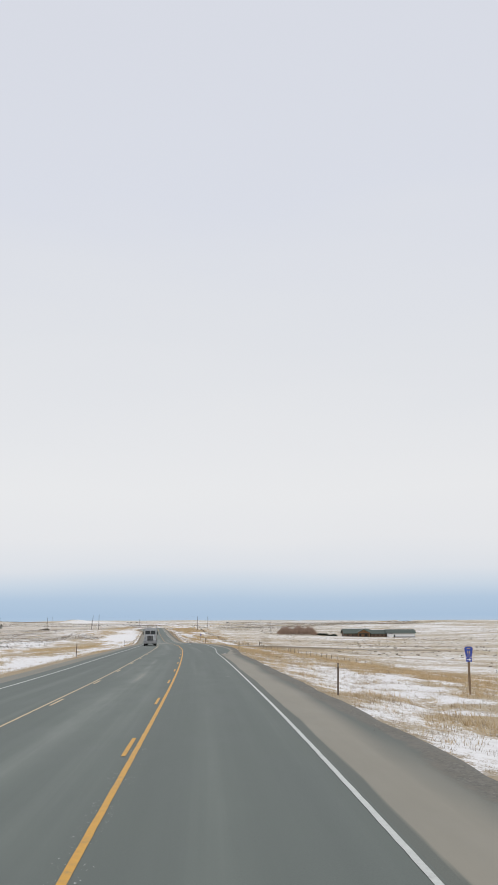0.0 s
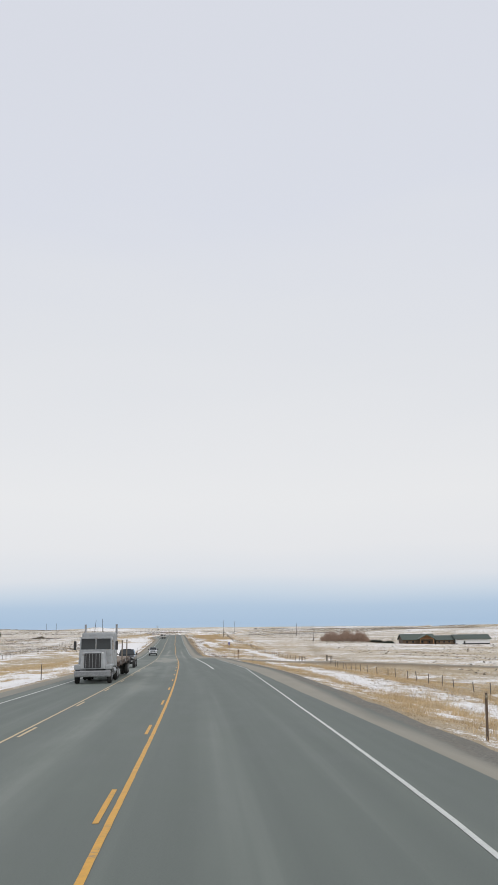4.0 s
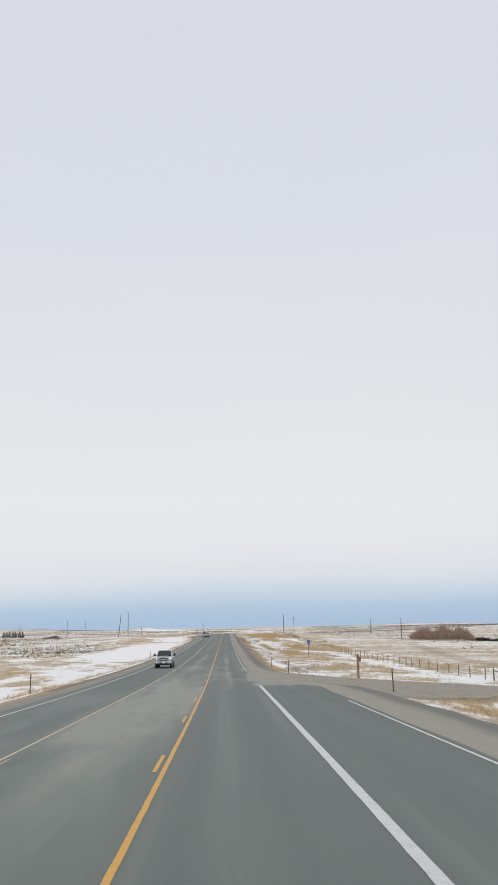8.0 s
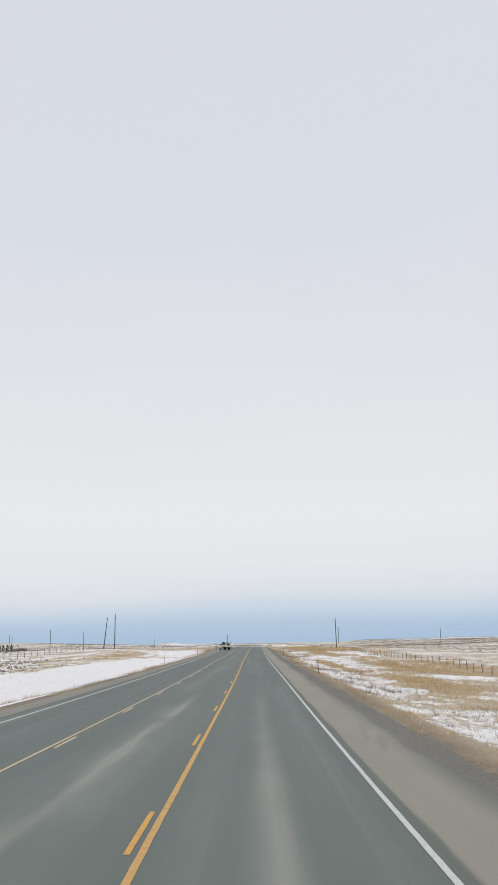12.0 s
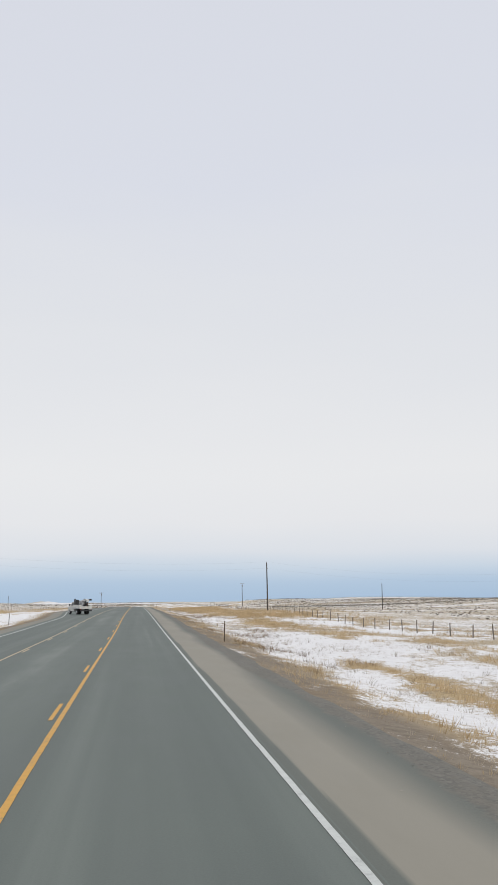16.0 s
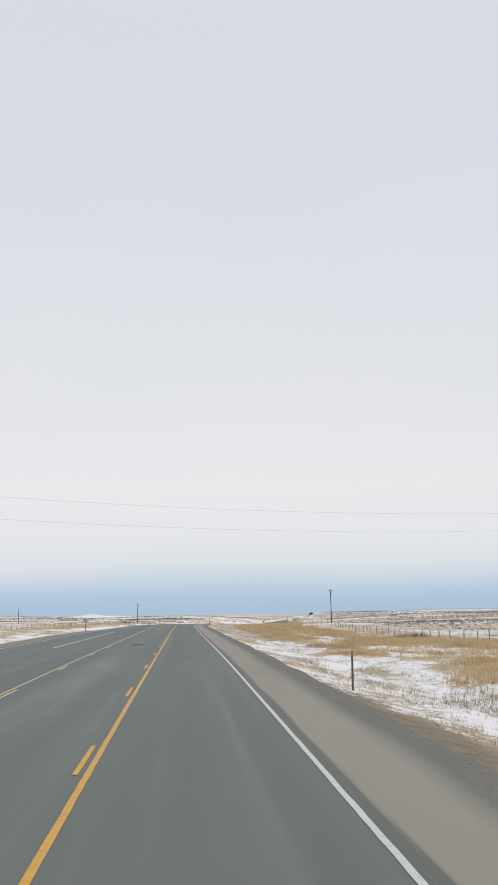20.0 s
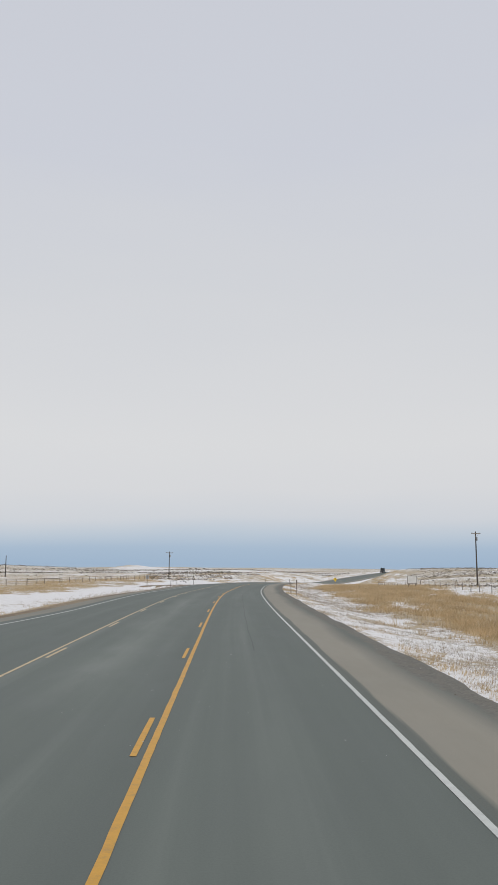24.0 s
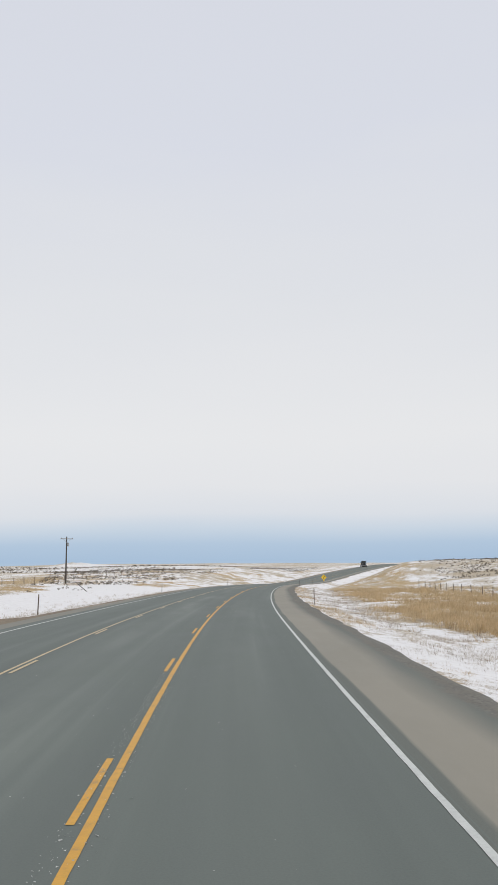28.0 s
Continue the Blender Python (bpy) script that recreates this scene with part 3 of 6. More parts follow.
def gold_cover(s, u, x, y):
    """Where the dry grass is golden rather than pale."""
    d = section(s, u)[1]
    g = fbm(x / 14, y / 30, 51, 4)
    spots = np.clip((fbm(x / 3.2, y / 8, 53, 3) - 0.40) * 5, 0, 1)
    v = np.clip((g - 0.42) * 3.5, 0, 1) * np.exp(-np.maximum(d - 30, 0) / 45)
    r = by_zone(s, d, ([0, 1.5, 3, 8, 12, 24, 32], [0.4, 0.35, 0.4, 0.45, 0.85, 0.8, 0.2]),
                ([0, 1.6, 2.4, 7, 12, 40], [0.55, 0.45, 0.1, 0.25, 0.5, 0.35]),
                ([0, 2.5, 4, 9, 13, 20, 40], [0.6, 0.6, 0.05, 0.1, 0.75, 0.5, 0.3]),
                ([0, 1, 5, 8, 22, 26, 31], [0.3, 0.15, 0.15, 1.0, 1.0, 0.7, 0.1])) * (0.25 + 0.75 * spots)
    far = by_zone(s, d, ([0], [0.5]), ([0], [0.5]), ([0], [0.5]), ([0], [0.12]))
    v = np.where(u > 0, np.where(d < 36, r, v * far), v * np.where((d > 14) & (s > 330) & (s < 500), 0.45, 1))
    v = np.maximum(v, 0.95 * (u > 0) * np.clip((s - 105) / 20, 0, 1) * np.clip((296 - s) / 10, 0, 1) * gauss(d, 3.2, 3.0) * (0.45 + 0.55 * spots))
    v = np.maximum(v, 0.85 * (u > 0) * np.exp(-((s - 480) / 36) ** 4) * np.clip(gauss(d, 6.6, 1.5) + np.clip((d - 11) / 3, 0, 1) * (0.4 + 0.6 * spots) * (d < 28), 0, 1))
    v = np.maximum(v, 0.85 * (u > 0) * gauss(s, 428, 24) * gauss(d, 9.5, 3.2))
    v = np.maximum(v, 0.95 * (u > 0) * gauss(s, 572, 20) * gauss(d, 11.5, 4))
    v = np.maximum(v, 0.8 * (u < 0) * np.clip((s - 770) / 30, 0, 1) * gauss(d, np.interp(s, [850, 900], [24, 40]), 11))
    v = np.maximum(v, 0.95 * (u < 0) * gauss(s, 562, 48) * gauss(d, 21, 6.5))
    v = np.maximum(v, 0.7 * (u < 0) * gauss(s, 400, 26) * gauss(d, 22, 5))
    v = np.maximum(v, 0.85 * (u < 0) * np.clip((385 - s) / 40, 0, 1) * gauss(d, 15, 6) * (0.4 + 0.6 * spots))
    v = np.maximum(v, 0.8 * np.exp(-d / 1.2) * (d > 0) * (u < 0) * np.where(s > 760, 0.2, 1) * (0.35 + 0.65 * spots))
    return np.clip(v, 0, 1)


def dirt_cover(s, u, x, y):
    d = section(s, u)[1]
    side = side_road(s, u) * np.clip(1 - (u - 70) / 30, 0, 1)
    strip = 0.78 * np.exp(-np.maximum(d - 0.2 - (u > 0) * (0.7 * np.clip((s - 335) / 20, 0, 1) * np.clip((610 - s) / 30, 0, 1) + 0.8 * gauss(s, 540, 60)), 0) / 0.8) * np.minimum(0.5 + fbm(x / 2, y / 5, 61, 3), 1.1) * np.where(s < 290, 0.4, 1) * np.where((u > 0) & (s > 610), 0.2, 1)
    pull = 0.76 * (u > 0) * gauss(s, 532, 22) * np.clip((3.6 - d) / 1.6, 0, 1)
    track = 0.35 * gauss(d, 46 + 10 * np.sin(s / 70), 2.2) * (u > 0) * (s < 520)
    return np.clip(np.maximum(np.maximum(np.maximum(side, strip), np.maximum(pull, track)), 0.86 * approach(s, u, d)), 0, 1)


def build_ground():
    ns, nu = GS.shape
    i = np.arange((ns - 1) * nu).reshape(ns - 1, nu)[:, :-1].ravel()
    me = bpy.data.meshes.new("ground")
    me.from_pydata(np.stack([gx, gy, gz], -1).reshape(-1, 3).tolist(), [], np.stack([i, i + 1, i + nu + 1, i + nu], 1).tolist())
    dirt = dirt_cover(GS, GU, gx, gy)
    track = me.attributes.new("track", "FLOAT_VECTOR", "POINT")
    track.data.foreach_set("vector", np.stack([GU, GS, 0 * GU], -1).ravel().astype(np.float32))
    wild = np.clip((section(GS, GU)[1] - 22) / 30, 0, 1)
    snow = snow_cover(GS, GU, gx, gy) - 0.55 * dirt - 1.5 * np.clip((dirt - np.where(GU < 0, 0.80, 0.86)) / 0.06, 0, 1)
    for nm, arr in (("snow", snow), ("dirt", dirt), ("wild", wild), ("gold", gold_cover(GS, GU, gx, gy))):
        a = me.attributes.new(nm, "FLOAT", "POINT")
        a.data.foreach_set("value", arr.ravel().astype(np.float32))
    me.polygons.foreach_set("use_smooth", [True] * len(me.polygons))
    me.materials.append(PRAIRIE)
    return tagged(new("ground", me), "winter prairie of dry straw grass under thin patchy snow", "ground", kind="structure")


build_ground()

# ---- road, shoulders, gravel edges ----
RS = list(np.arange(-10, 40, 2.0)) + list(np.arange(40, 84, 1.0)) + list(np.arange(84, 240, 2.0)) + list(np.arange(240, 400, 0.75)) + list(np.arange(400, 1429, 2.0))
road = grid_mesh("road", RS, lambda s: np.concatenate([np.linspace(-8.3 - left_shift(s), 0, 36), np.linspace(0.2, EDGE_R + 0.10 + right_shift(s) + apron(s), 26)]),
                 lambda s, u: 0 * s, ASPHALT, road_dust)
tagged(road, "grey-green asphalt highway with a centre turn lane, dusty in places", "road", kind="structure")


def shoulder_dust(s, u):
    """The swept dusty band in the middle of the paved shoulder; new pavement cuts into it where the turn lane starts."""
    v = u - right_shift(s)
    n = fbm(s / 9, u, 71, 3)
    start = np.maximum(TAN0 + np.interp(s, [165, 184, 200, 210], [0, -0.27, -0.30, -0.08]), EDGE_R + apron(s) + 0.06)
    band = np.clip((v - start - 0.16 * (fbm(s / 5, 0 * u, 73, 4) - 0.3)) / 0.05, 0, 1) * np.clip((np.maximum(TAN1 - 0.55 * trim(s), start + 0.75) + 0.35 - v + 0.5 * (n - 0.5)) / 0.75, 0, 1)
    # faint scuffs where wheels dragged across it
    for off, a, b in ((0.0, 371, 380), (0.38, 369, 375)):
        band = band * (1 - 0.45 * gauss(u, 4.1 + off + 0.098 * (s - 368), 0.13) * np.clip((s - a) / 2, 0, 1) * np.clip((b - s) / 2, 0, 1) * (0.4 + fbm(s / 1.5, u, 75, 2)))
    return np.clip(band + 0.9 * np.clip((s - 286) / 7, 0, 1) * np.clip((336 - s) / 24, 0, 1) + 0.12 * n, 0, 1)


ob = grid_mesh("shoulder_right", list(np.arange(-10, 1000, 1.0)) + list(np.arange(1000, 1429, 2.0)), lambda s: EDGE_R + right_shift(s) + apron(s) + np.concatenate([[0, 0.10, 0.2, 0.26, 0.30, 0.34, 0.38, 0.43, 0.49], np.linspace(0.6, GRAVEL_R - EDGE_R + 0.5 - float(trim(s)) - float(apron(s)), 15)]),
               lambda s, u: 0.0015 + np.interp((u - EDGE_R - right_shift(s)) / (GRAVEL_R - EDGE_R + 0.5 - trim(s)), [0, 0.5, 0.84, 1], [0, -0.03, -0.09, -0.24])
               + 0.08 * (fbm(s / 3.2, u / 0.8, 77, 3) - 0.5) * np.clip((u - right_shift(s) + trim(s) - 5.9) / 0.7, 0, 1), SHOULDER, shoulder_dust,
               gravel=lambda s, u: np.clip((u - right_shift(s) + 0.8 * trim(s) - 5.55 - 0.9 * (fbm(s / 7, u / 3, 79, 3) - 0.5)) / 0.9, 0, 1) * np.clip(1 - np.minimum(s - 286, 336 - s) / 8, 0, 1))
tagged(ob, "paved road shoulder with a swept tan dusty band", "shoulder", kind="structure")
ob = grid_mesh("shoulder_left", RS, lambda s: -8.3 - left_shift(s) + np.linspace(-2.6, 0, 6),
               lambda s, u: np.linspace(-0.20, 0.004, 6)[None, :] + 0 * s, SHOULDER, lambda s, u: 0.55 + 0.35 * fbm(s / 9, u, 72, 3))
tagged(ob, "greyish chip-sealed shoulder along the oncoming lane", "shoulder", kind="structure")


# ---- painted lines ----
def line(name, s0, s1, u_of, width, material, label, step=0.45):
    """A painted strip with slightly ragged edges."""
    ss = list(np.arange(s0, s1, step)) + [s1]
    ob = grid_mesh(name, ss, lambda s: u_of(s) + np.array([-width / 2, width / 2]) * random.uniform(0.96, 1.04) + random.uniform(-0.004, 0.004), lambda s, u: 0 * s + 0.006, material, line_dust)
    ob.parent = road
    return tagged(ob, label)


def yellow_drift(s):
    return np.interp(s, [10, 97, 242, 330, 360, 450, 615, 725, 800], [-0.04, -0.03, 0.035, 0.065, 0.045, 0.0, 0.0, 0.035, 0.02])


def left_drift(s):
    """How far the oncoming lane's lines stand nearer than their usual places."""
    return np.interp(s, [100, 180, 230, 330, 530], [0.13, 0.13, 0.03, 0.06, 0.0])


def edge_drift(s):
    return np.interp(s, [40, 97, 150, 300, 360, 528, 615, 725, 800], [0.0, 0.06, 0.0, -0.01, -0.015, -0.01, -0.04, -0.02, -0.02])


def line_dust(s, u):
    """Dust on the paint: the line past the side road is all but covered."""
    return np.clip(np.maximum(road_dust(s, u), 0.85 * gauss(s, 322, 34) * (np.abs(u) < 1)), 0, 1)


line("yellow_line", -10, 1428, lambda s: float(yellow_drift(s)), 0.105, YELLOW, "worn solid yellow line")
line("yellow_line", -10, 1428, lambda s: YELLOW_L + float(left_drift(s)), 0.085, OLD_YELLOW, "worn solid yellow line")
line("edge_line", -10, 272, lambda s: EDGE_R + right_shift(s) + turn_inset(s) + edge_drift(s), 0.095, WHITE, "white edge line that swings out round the turn lane")
line("edge_line", 319.5, 1428, lambda s: EDGE_R + edge_drift(s), 0.095, WHITE, "white edge line")
line("turn_lane_line", 205.5, 290.5, lambda s: EDGE_R, 0.20, WHITE, "thick white turn-lane line")
line("edge_line", -10, 1428, lambda s: EDGE_L - left_shift(s) + 2.2 * float(left_drift(s)), 0.11, WHITE, "white edge line of the oncoming lane")
line("turn_lane_line", 640, 698, lambda s: EDGE_L, 0.16, WHITE, "white turn-lane line")


def dash_mesh(paint):
    me = bpy.data.meshes.new("dash")
    w, h = 0.044, 1.45
    me.from_pydata([(-w, -h, 0), (w, -h, 0), (w + 0.004, 0, 0.001), (w, h, 0), (-w, h, 0), (-w - 0.004, 0, 0.001)], [], [(0, 1, 2, 3, 4, 5)])
    me.materials.append(paint)
    return me


DASH, PALE_DASH = dash_mesh(YELLOW), dash_mesh(OLD_YELLOW)
DUSTY_DASH = dash_mesh(paint_material("dusty_yellow_paint", (0.46, 0.345, 0.185), 0.95))
BURIED_DASH = dash_mesh(paint_material("dust_covered_paint", (0.33, 0.29, 0.21), 0.95))
for k in range(0, 96):
    for u, s in ((-0.192 + float(yellow_drift(12.192 * k)), 5.6 + 12.192 * k + 1.524), (YELLOW_L + 0.19 + float(left_drift(12.192 * k)), 5.5 + 12.192 * k + 1.524)):
        x, y, z, a = (float(v) for v in place(s, u))
        z0, z1 = float(along(s - 1.5)[2]), float(along(s + 1.5)[2])
        if u > -1:
            me = DUSTY_DASH if 290 < s < 352 else DASH
        else:
            me = BURIED_DASH if 240 < s < 318 else PALE_DASH
        ob = new("dash", me)
        ob.matrix_world = Matrix.LocRotScale((x, y, z + 0.007), Euler((math.atan2(z1 - z0, 3), 0, -a)), None)
        ob.parent = road


# ---- building blocks for things ----
def part(name, bm, material, parent=None, label="", smooth=False):
    """Links a bmesh as one mesh object under a thing or a part."""
    me = bpy.data.meshes.new(name)
    if smooth:
        for f in bm.faces:
            f.smooth = True
    bm.to_mesh(me)
    bm.free()
    me.materials.append(material)
    ob = new(name, me)
    if parent:
        ob.parent = parent
    return tagged(ob, label)


def shared(name, me, parent, m):
    ob = new(name, me)
    ob.parent = parent
    ob.matrix_local = m
    return ob


def thing(name, label, category, group=""):
    return tagged(new(name), label, category, group)


def block(bm, size, at, bevel=0.0, top=(1, 1), slide=(0, 0), rot=None):
    """A box with rounded edges at a centre; top: how its upper face is scaled, slide: moved."""
    r = bmesh.ops.create_cube(bm, size=1.0)["verts"]
    for v in r:
        k = v.co.z > 0
        v.co = Vector((v.co.x * size[0] * (top[0] if k else 1) + (slide[0] if k else 0),
                       v.co.y * size[1] * (top[1] if k else 1) + (slide[1] if k else 0), v.co.z * size[2]))
    if bevel:
        es = list({e for v in r for e in v.link_edges})
        out = bmesh.ops.bevel(bm, geom=es, offset=bevel, segments=2, affect="EDGES", profile=0.6)
        r = list({v for f in out["faces"] for v in f.verts} | {v for v in r if v.is_valid})
    m = Matrix.Translation(at) @ (rot.to_4x4() if rot else Matrix())
    bmesh.ops.transform(bm, matrix=m, verts=r)
    return bm


def rod(bm, a, b, r0, r1=None, seg=8):
    a, b = Vector(a), Vector(b)
    d = b - a
    m = Matrix.Translation((a + b) / 2) @ d.to_track_quat("Z", "Y").to_matrix().to_4x4()
    bmesh.ops.create_cone(bm, cap_ends=True, segments=seg, radius1=r0, radius2=r1 if r1 is not None else r0, depth=d.length, matrix=m)
    return bm


def outline(bm, pts, y0, y1, axis="y"):
    """A solid from a closed outline (x, z), drawn out along y."""
    def co(p, w):
        return (p[0], w, p[1]) if axis == "y" else (w, p[0], p[1])
    a = [bm.verts.new(co(p, y0)) for p in pts]
    b = [bm.verts.new(co(p, y1)) for p in pts]
    bm.faces.new(a)
    bm.faces.new(b[::-1])
    for i in range(len(pts)):
        j = (i + 1) % len(pts)
        bm.faces.new((a[j], a[i], b[i], b[j]))
    bmesh.ops.recalc_face_normals(bm, faces=bm.faces[:])
    return bm


def new_bm():
    return bmesh.new()


def to_su(x, y):
    i = int(np.argmin((RX - x) ** 2 + (RY - y) ** 2))
    dx, dy, a = x - RX[i], y - RY[i], PSI[i]
    return S[i] + dx * math.sin(a) + dy * math.cos(a), dx * math.cos(a) - dy * math.sin(a)


def ground_at(x, y):
    s, u = to_su(x, y)
    if abs(u) > 68:
        return float(land(np.array([x]), np.array([y]))[0])
    return float(ground_z(np.array([s]), np.array([u]))[2][0])


def spot(s, u):
    x, y, z, a = (float(v) for v in place(s, u))
    return x, y, ground_at(x, y), a


# ---- materials of the things ----
STEEL = surface("weathered_steel", (0.075, 0.055, 0.042), (0.15, 0.11, 0.08), 0.7, 9, 0.4, wear=(0.17, 0.085, 0.045))
GALV = surface("galvanised_steel", (0.33, 0.34, 0.35), (0.46, 0.47, 0.48), 0.45, 8, 0.7)
WOOD = surface("weathered_wood", (0.10, 0.082, 0.064), (0.22, 0.185, 0.148), 0.85, 5, bump=0.5, stretch=(1, 1, 0.12), wear=(0.28, 0.25, 0.21))
POLE = surface("creosoted_wood", (0.036, 0.031, 0.027), (0.085, 0.070, 0.058), 0.85, 3, bump=0.5, stretch=(1, 1, 0.06))
TIMBER = surface("honey_timber", (0.19, 0.095, 0.045), (0.31, 0.165, 0.078), 0.6, 4, bump=0.3, stretch=(0.4, 0.4, 1))
BROWNWOOD = surface("brown_wood", (0.13, 0.088, 0.052), (0.24, 0.165, 0.10), 0.8, 6, bump=0.5, stretch=(1, 1, 0.1))
SIGN_BLUE = surface("sign_blue", (0.018, 0.045, 0.27), (0.026, 0.065, 0.36), 0.4, 3, bump=0)
SIGN_GOLD = surface("sign_gold", (0.55, 0.36, 0.05), (0.66, 0.45, 0.08), 0.45, 3, bump=0)
SIGN_YELLOW = surface("sign_yellow", (0.68, 0.44, 0.02), (0.78, 0.52, 0.03), 0.45, 3, bump=0)
BLACK = surface("black_print", (0.012, 0.012, 0.013), (0.022, 0.022, 0.023), 0.5, 4, bump=0)
BOARD = surface("pale_board", (0.60, 0.60, 0.58), (0.74, 0.74, 0.73), 0.6, 2, wear=(0.50, 0.49, 0.46))
REFLECT = surface("reflector", (0.20, 0.17, 0.12), (0.30, 0.26, 0.18), 0.35, 20, bump=0)
WIRE = surface("fence_wire", (0.12, 0.11, 0.10), (0.22, 0.20, 0.18), 0.55, 10, 0.6, bump=0)
CABLE = surface("power_cable", (0.16, 0.16, 0.165), (0.24, 0.24, 0.25), 0.6, 2, 0.3, bump=0)
PORCELAIN = surface("insulator", (0.20, 0.16, 0.14), (0.34, 0.31, 0.29), 0.25, 10, bump=0)
ROOF = surface("green_metal_roof", (0.050, 0.070, 0.055), (0.075, 0.100, 0.078), 0.5, 1.2, 0.1, bump=0.1)
LOG = surface("log_wall", (0.085, 0.058, 0.038), (0.15, 0.10, 0.062), 0.7, 2, bump=0.4, stretch=(0.2, 0.2, 2))
WHITE_METAL = surface("white_metal_siding", (0.62, 0.64, 0.66), (0.76, 0.77, 0.78), 0.5, 0.9, 0.1, bump=0.1)
TYRE = surface("tyre_rubber", (0.014, 0.014, 0.014), (0.032, 0.031, 0.029), 0.85, 12, bump=0.4)
ALLOY = surface("wheel_metal", (0.26, 0.265, 0.27), (0.42, 0.42, 0.43), 0.35, 9, 0.8, bump=0)
BLACK_PAINT = surface("black_car_paint", (0.006, 0.007, 0.007), (0.013, 0.014, 0.014), 0.18, 1.2, 0.0, bump=0, fine=2.2)
SILVER_PAINT = surface("silver_car_paint", (0.40, 0.425, 0.44), (0.50, 0.52, 0.535), 0.28, 1.2, 0.6, bump=0, fine=2.2)
WHITE_PAINT = surface("white_truck_paint", (0.50, 0.49, 0.45), (0.64, 0.63, 0.59), 0.45, 2, bump=0, wear=(0.36, 0.32, 0.26), fine=2.2)
GREY_PAINT = surface("grey_truck_paint", (0.26, 0.275, 0.285), (0.36, 0.375, 0.385), 0.35, 2, 0.1, bump=0, wear=(0.24, 0.22, 0.19), fine=2.2)
DARK_PLASTIC = surface("dark_trim", (0.018, 0.018, 0.019), (0.035, 0.035, 0.036), 0.6, 8, bump=0.1)
RUST = surface("rusty_steel", (0.062, 0.047, 0.040), (0.135, 0.095, 0.074), 0.8, 3, 0.3, wear=(0.05, 0.042, 0.04))
PLANK = surface("trailer_plank", (0.15, 0.115, 0.09), (0.26, 0.21, 0.165), 0.85, 3, bump=0.5, stretch=(1, 0.15, 1))


def glass_material(name, tint):
    m, n, l, b = nodes_of(name)
    b.inputs["Base Color"].default_value = (*tint, 1)
    b.inputs["Roughness"].default_value = 0.06
    b.inputs["Specular IOR Level"].default_value = 0.5
    b.inputs["IOR"].default_value = 1.5
    co = n.new("ShaderNodeTexCoord").outputs["Object"]
    l.new(ranged(n, l, noise_node(n, l, co, 5, 3), 0.3, 0.8, 0.03, 0.16), b.inputs["Roughness"])
    return m


WINDOW = glass_material("dark_window", (0.025, 0.03, 0.032))
HEADLAMP = glass_material("headlamp_glass", (0.55, 0.56, 0.56))
TAILLAMP = glass_material("tail_lamp_glass", (0.22, 0.012, 0.01))


def lit_material(name, colour, strength):
    m, n, l, b = nodes_of(name)
    b.inputs["Emission Color"].default_value = (*colour, 1)
    b.inputs["Emission Strength"].default_value = strength
    return m


LAMP_ON = lit_material("lit_lamp", (1.0, 0.97, 0.9), 2.5)


# ---- delineator posts ----
def delineator(height, label):
    t = thing("delineator_post", label, "road marker", "delineators along the road")
    bm = new_bm()
    # U-shaped steel channel
    w, d, k = 0.033, 0.03, 0.008
    pts = [(-w, 0), (-w, d), (-w + k, d), (-w + k, k), (w - k, k), (w - k, d), (w, d), (w, 0)]
    lo = [bm.verts.new((x, y, -0.25)) for x, y in pts]
    hi = [bm.verts.new((x, y, height)) for x, y in pts]
    for i in range(8):
        j = (i + 1) % 8
        bm.faces.new((lo[i], lo[j], hi[j], hi[i]))
    bm.faces.new(hi)
    bmesh.ops.recalc_face_normals(bm, faces=bm.faces[:])
    part("channel", bm, STEEL, t)
    bm = block(new_bm(), (0.07, 0.008, 0.10), (0, -0.008, height - 0.10), 0.003)
    part("reflector", bm, REFLECT, t, "small dull reflector plate")
    bm = rod(new_bm(), (0, -0.014, height - 0.10), (0, 0.01, height - 0.10), 0.008, seg=6)
    part("bolt", bm, GALV, t)
    return t


post_right = delineator(1.28, "rusty brown steel delineator post beside the shoulder")
RIGHT_POSTS = [(36.1, 6.9), (138.6, 9.1), (238.4, 10.4), (280.4, 10.8), (317.4, 7.7), (340.0, 7.3), (430.0, 7.4), (517.5, 7.1), (606.2, 7.1),
               (703.0, 7.15), (783.9, 6.9), (870.0, 6.95), (952, 7.0), (1030, 7.0)]
LEFT_POSTS = [(90, -10.7), (187.4, -10.9), (288.9, -11.3), (384.3, -11.4), (477, -11.6), (562, -12.4), (823.8, -11.0), (852, -13.9), (856.4, -11.3), (921, -11.9), (1000, -11.2)]
for i, (s, u) in enumerate(RIGHT_POSTS + LEFT_POSTS):
    x, y, z, a = spot(s, u)
    lean = random.uniform(-2, 2)
    m = pose(x, y, z, random.uniform(-2, 2), lean, -math.degrees(a))
    if i == 0:
        post_right.matrix_world = m
    else:
        copy_thing(post_right, m)


def mile_marker(s, u):
    x, y, z, a = spot(s, u)
    t = thing("mile_marker", "slim steel marker post with a small framed plate on top", "road marker")
    part("channel", block(new_bm(), (0.05, 0.035, 1.75), (0, 0, 0.72), 0.006), STEEL, t)
    bm = block(new_bm(), (0.115, 0.012, 0.24), (0, -0.025, 1.48), 0.01)
    p = part("plate", bm, STEEL, t)
    part("face", block(new_bm(), (0.062, 0.004, 0.16), (0, -0.034, 1.48), 0.001), WOOD, p, "dull tan plate face")
    t.matrix_world = pose(x, y, z, 0, 1.5, -math.degrees(a))


mile_marker(772.8, 6.95)


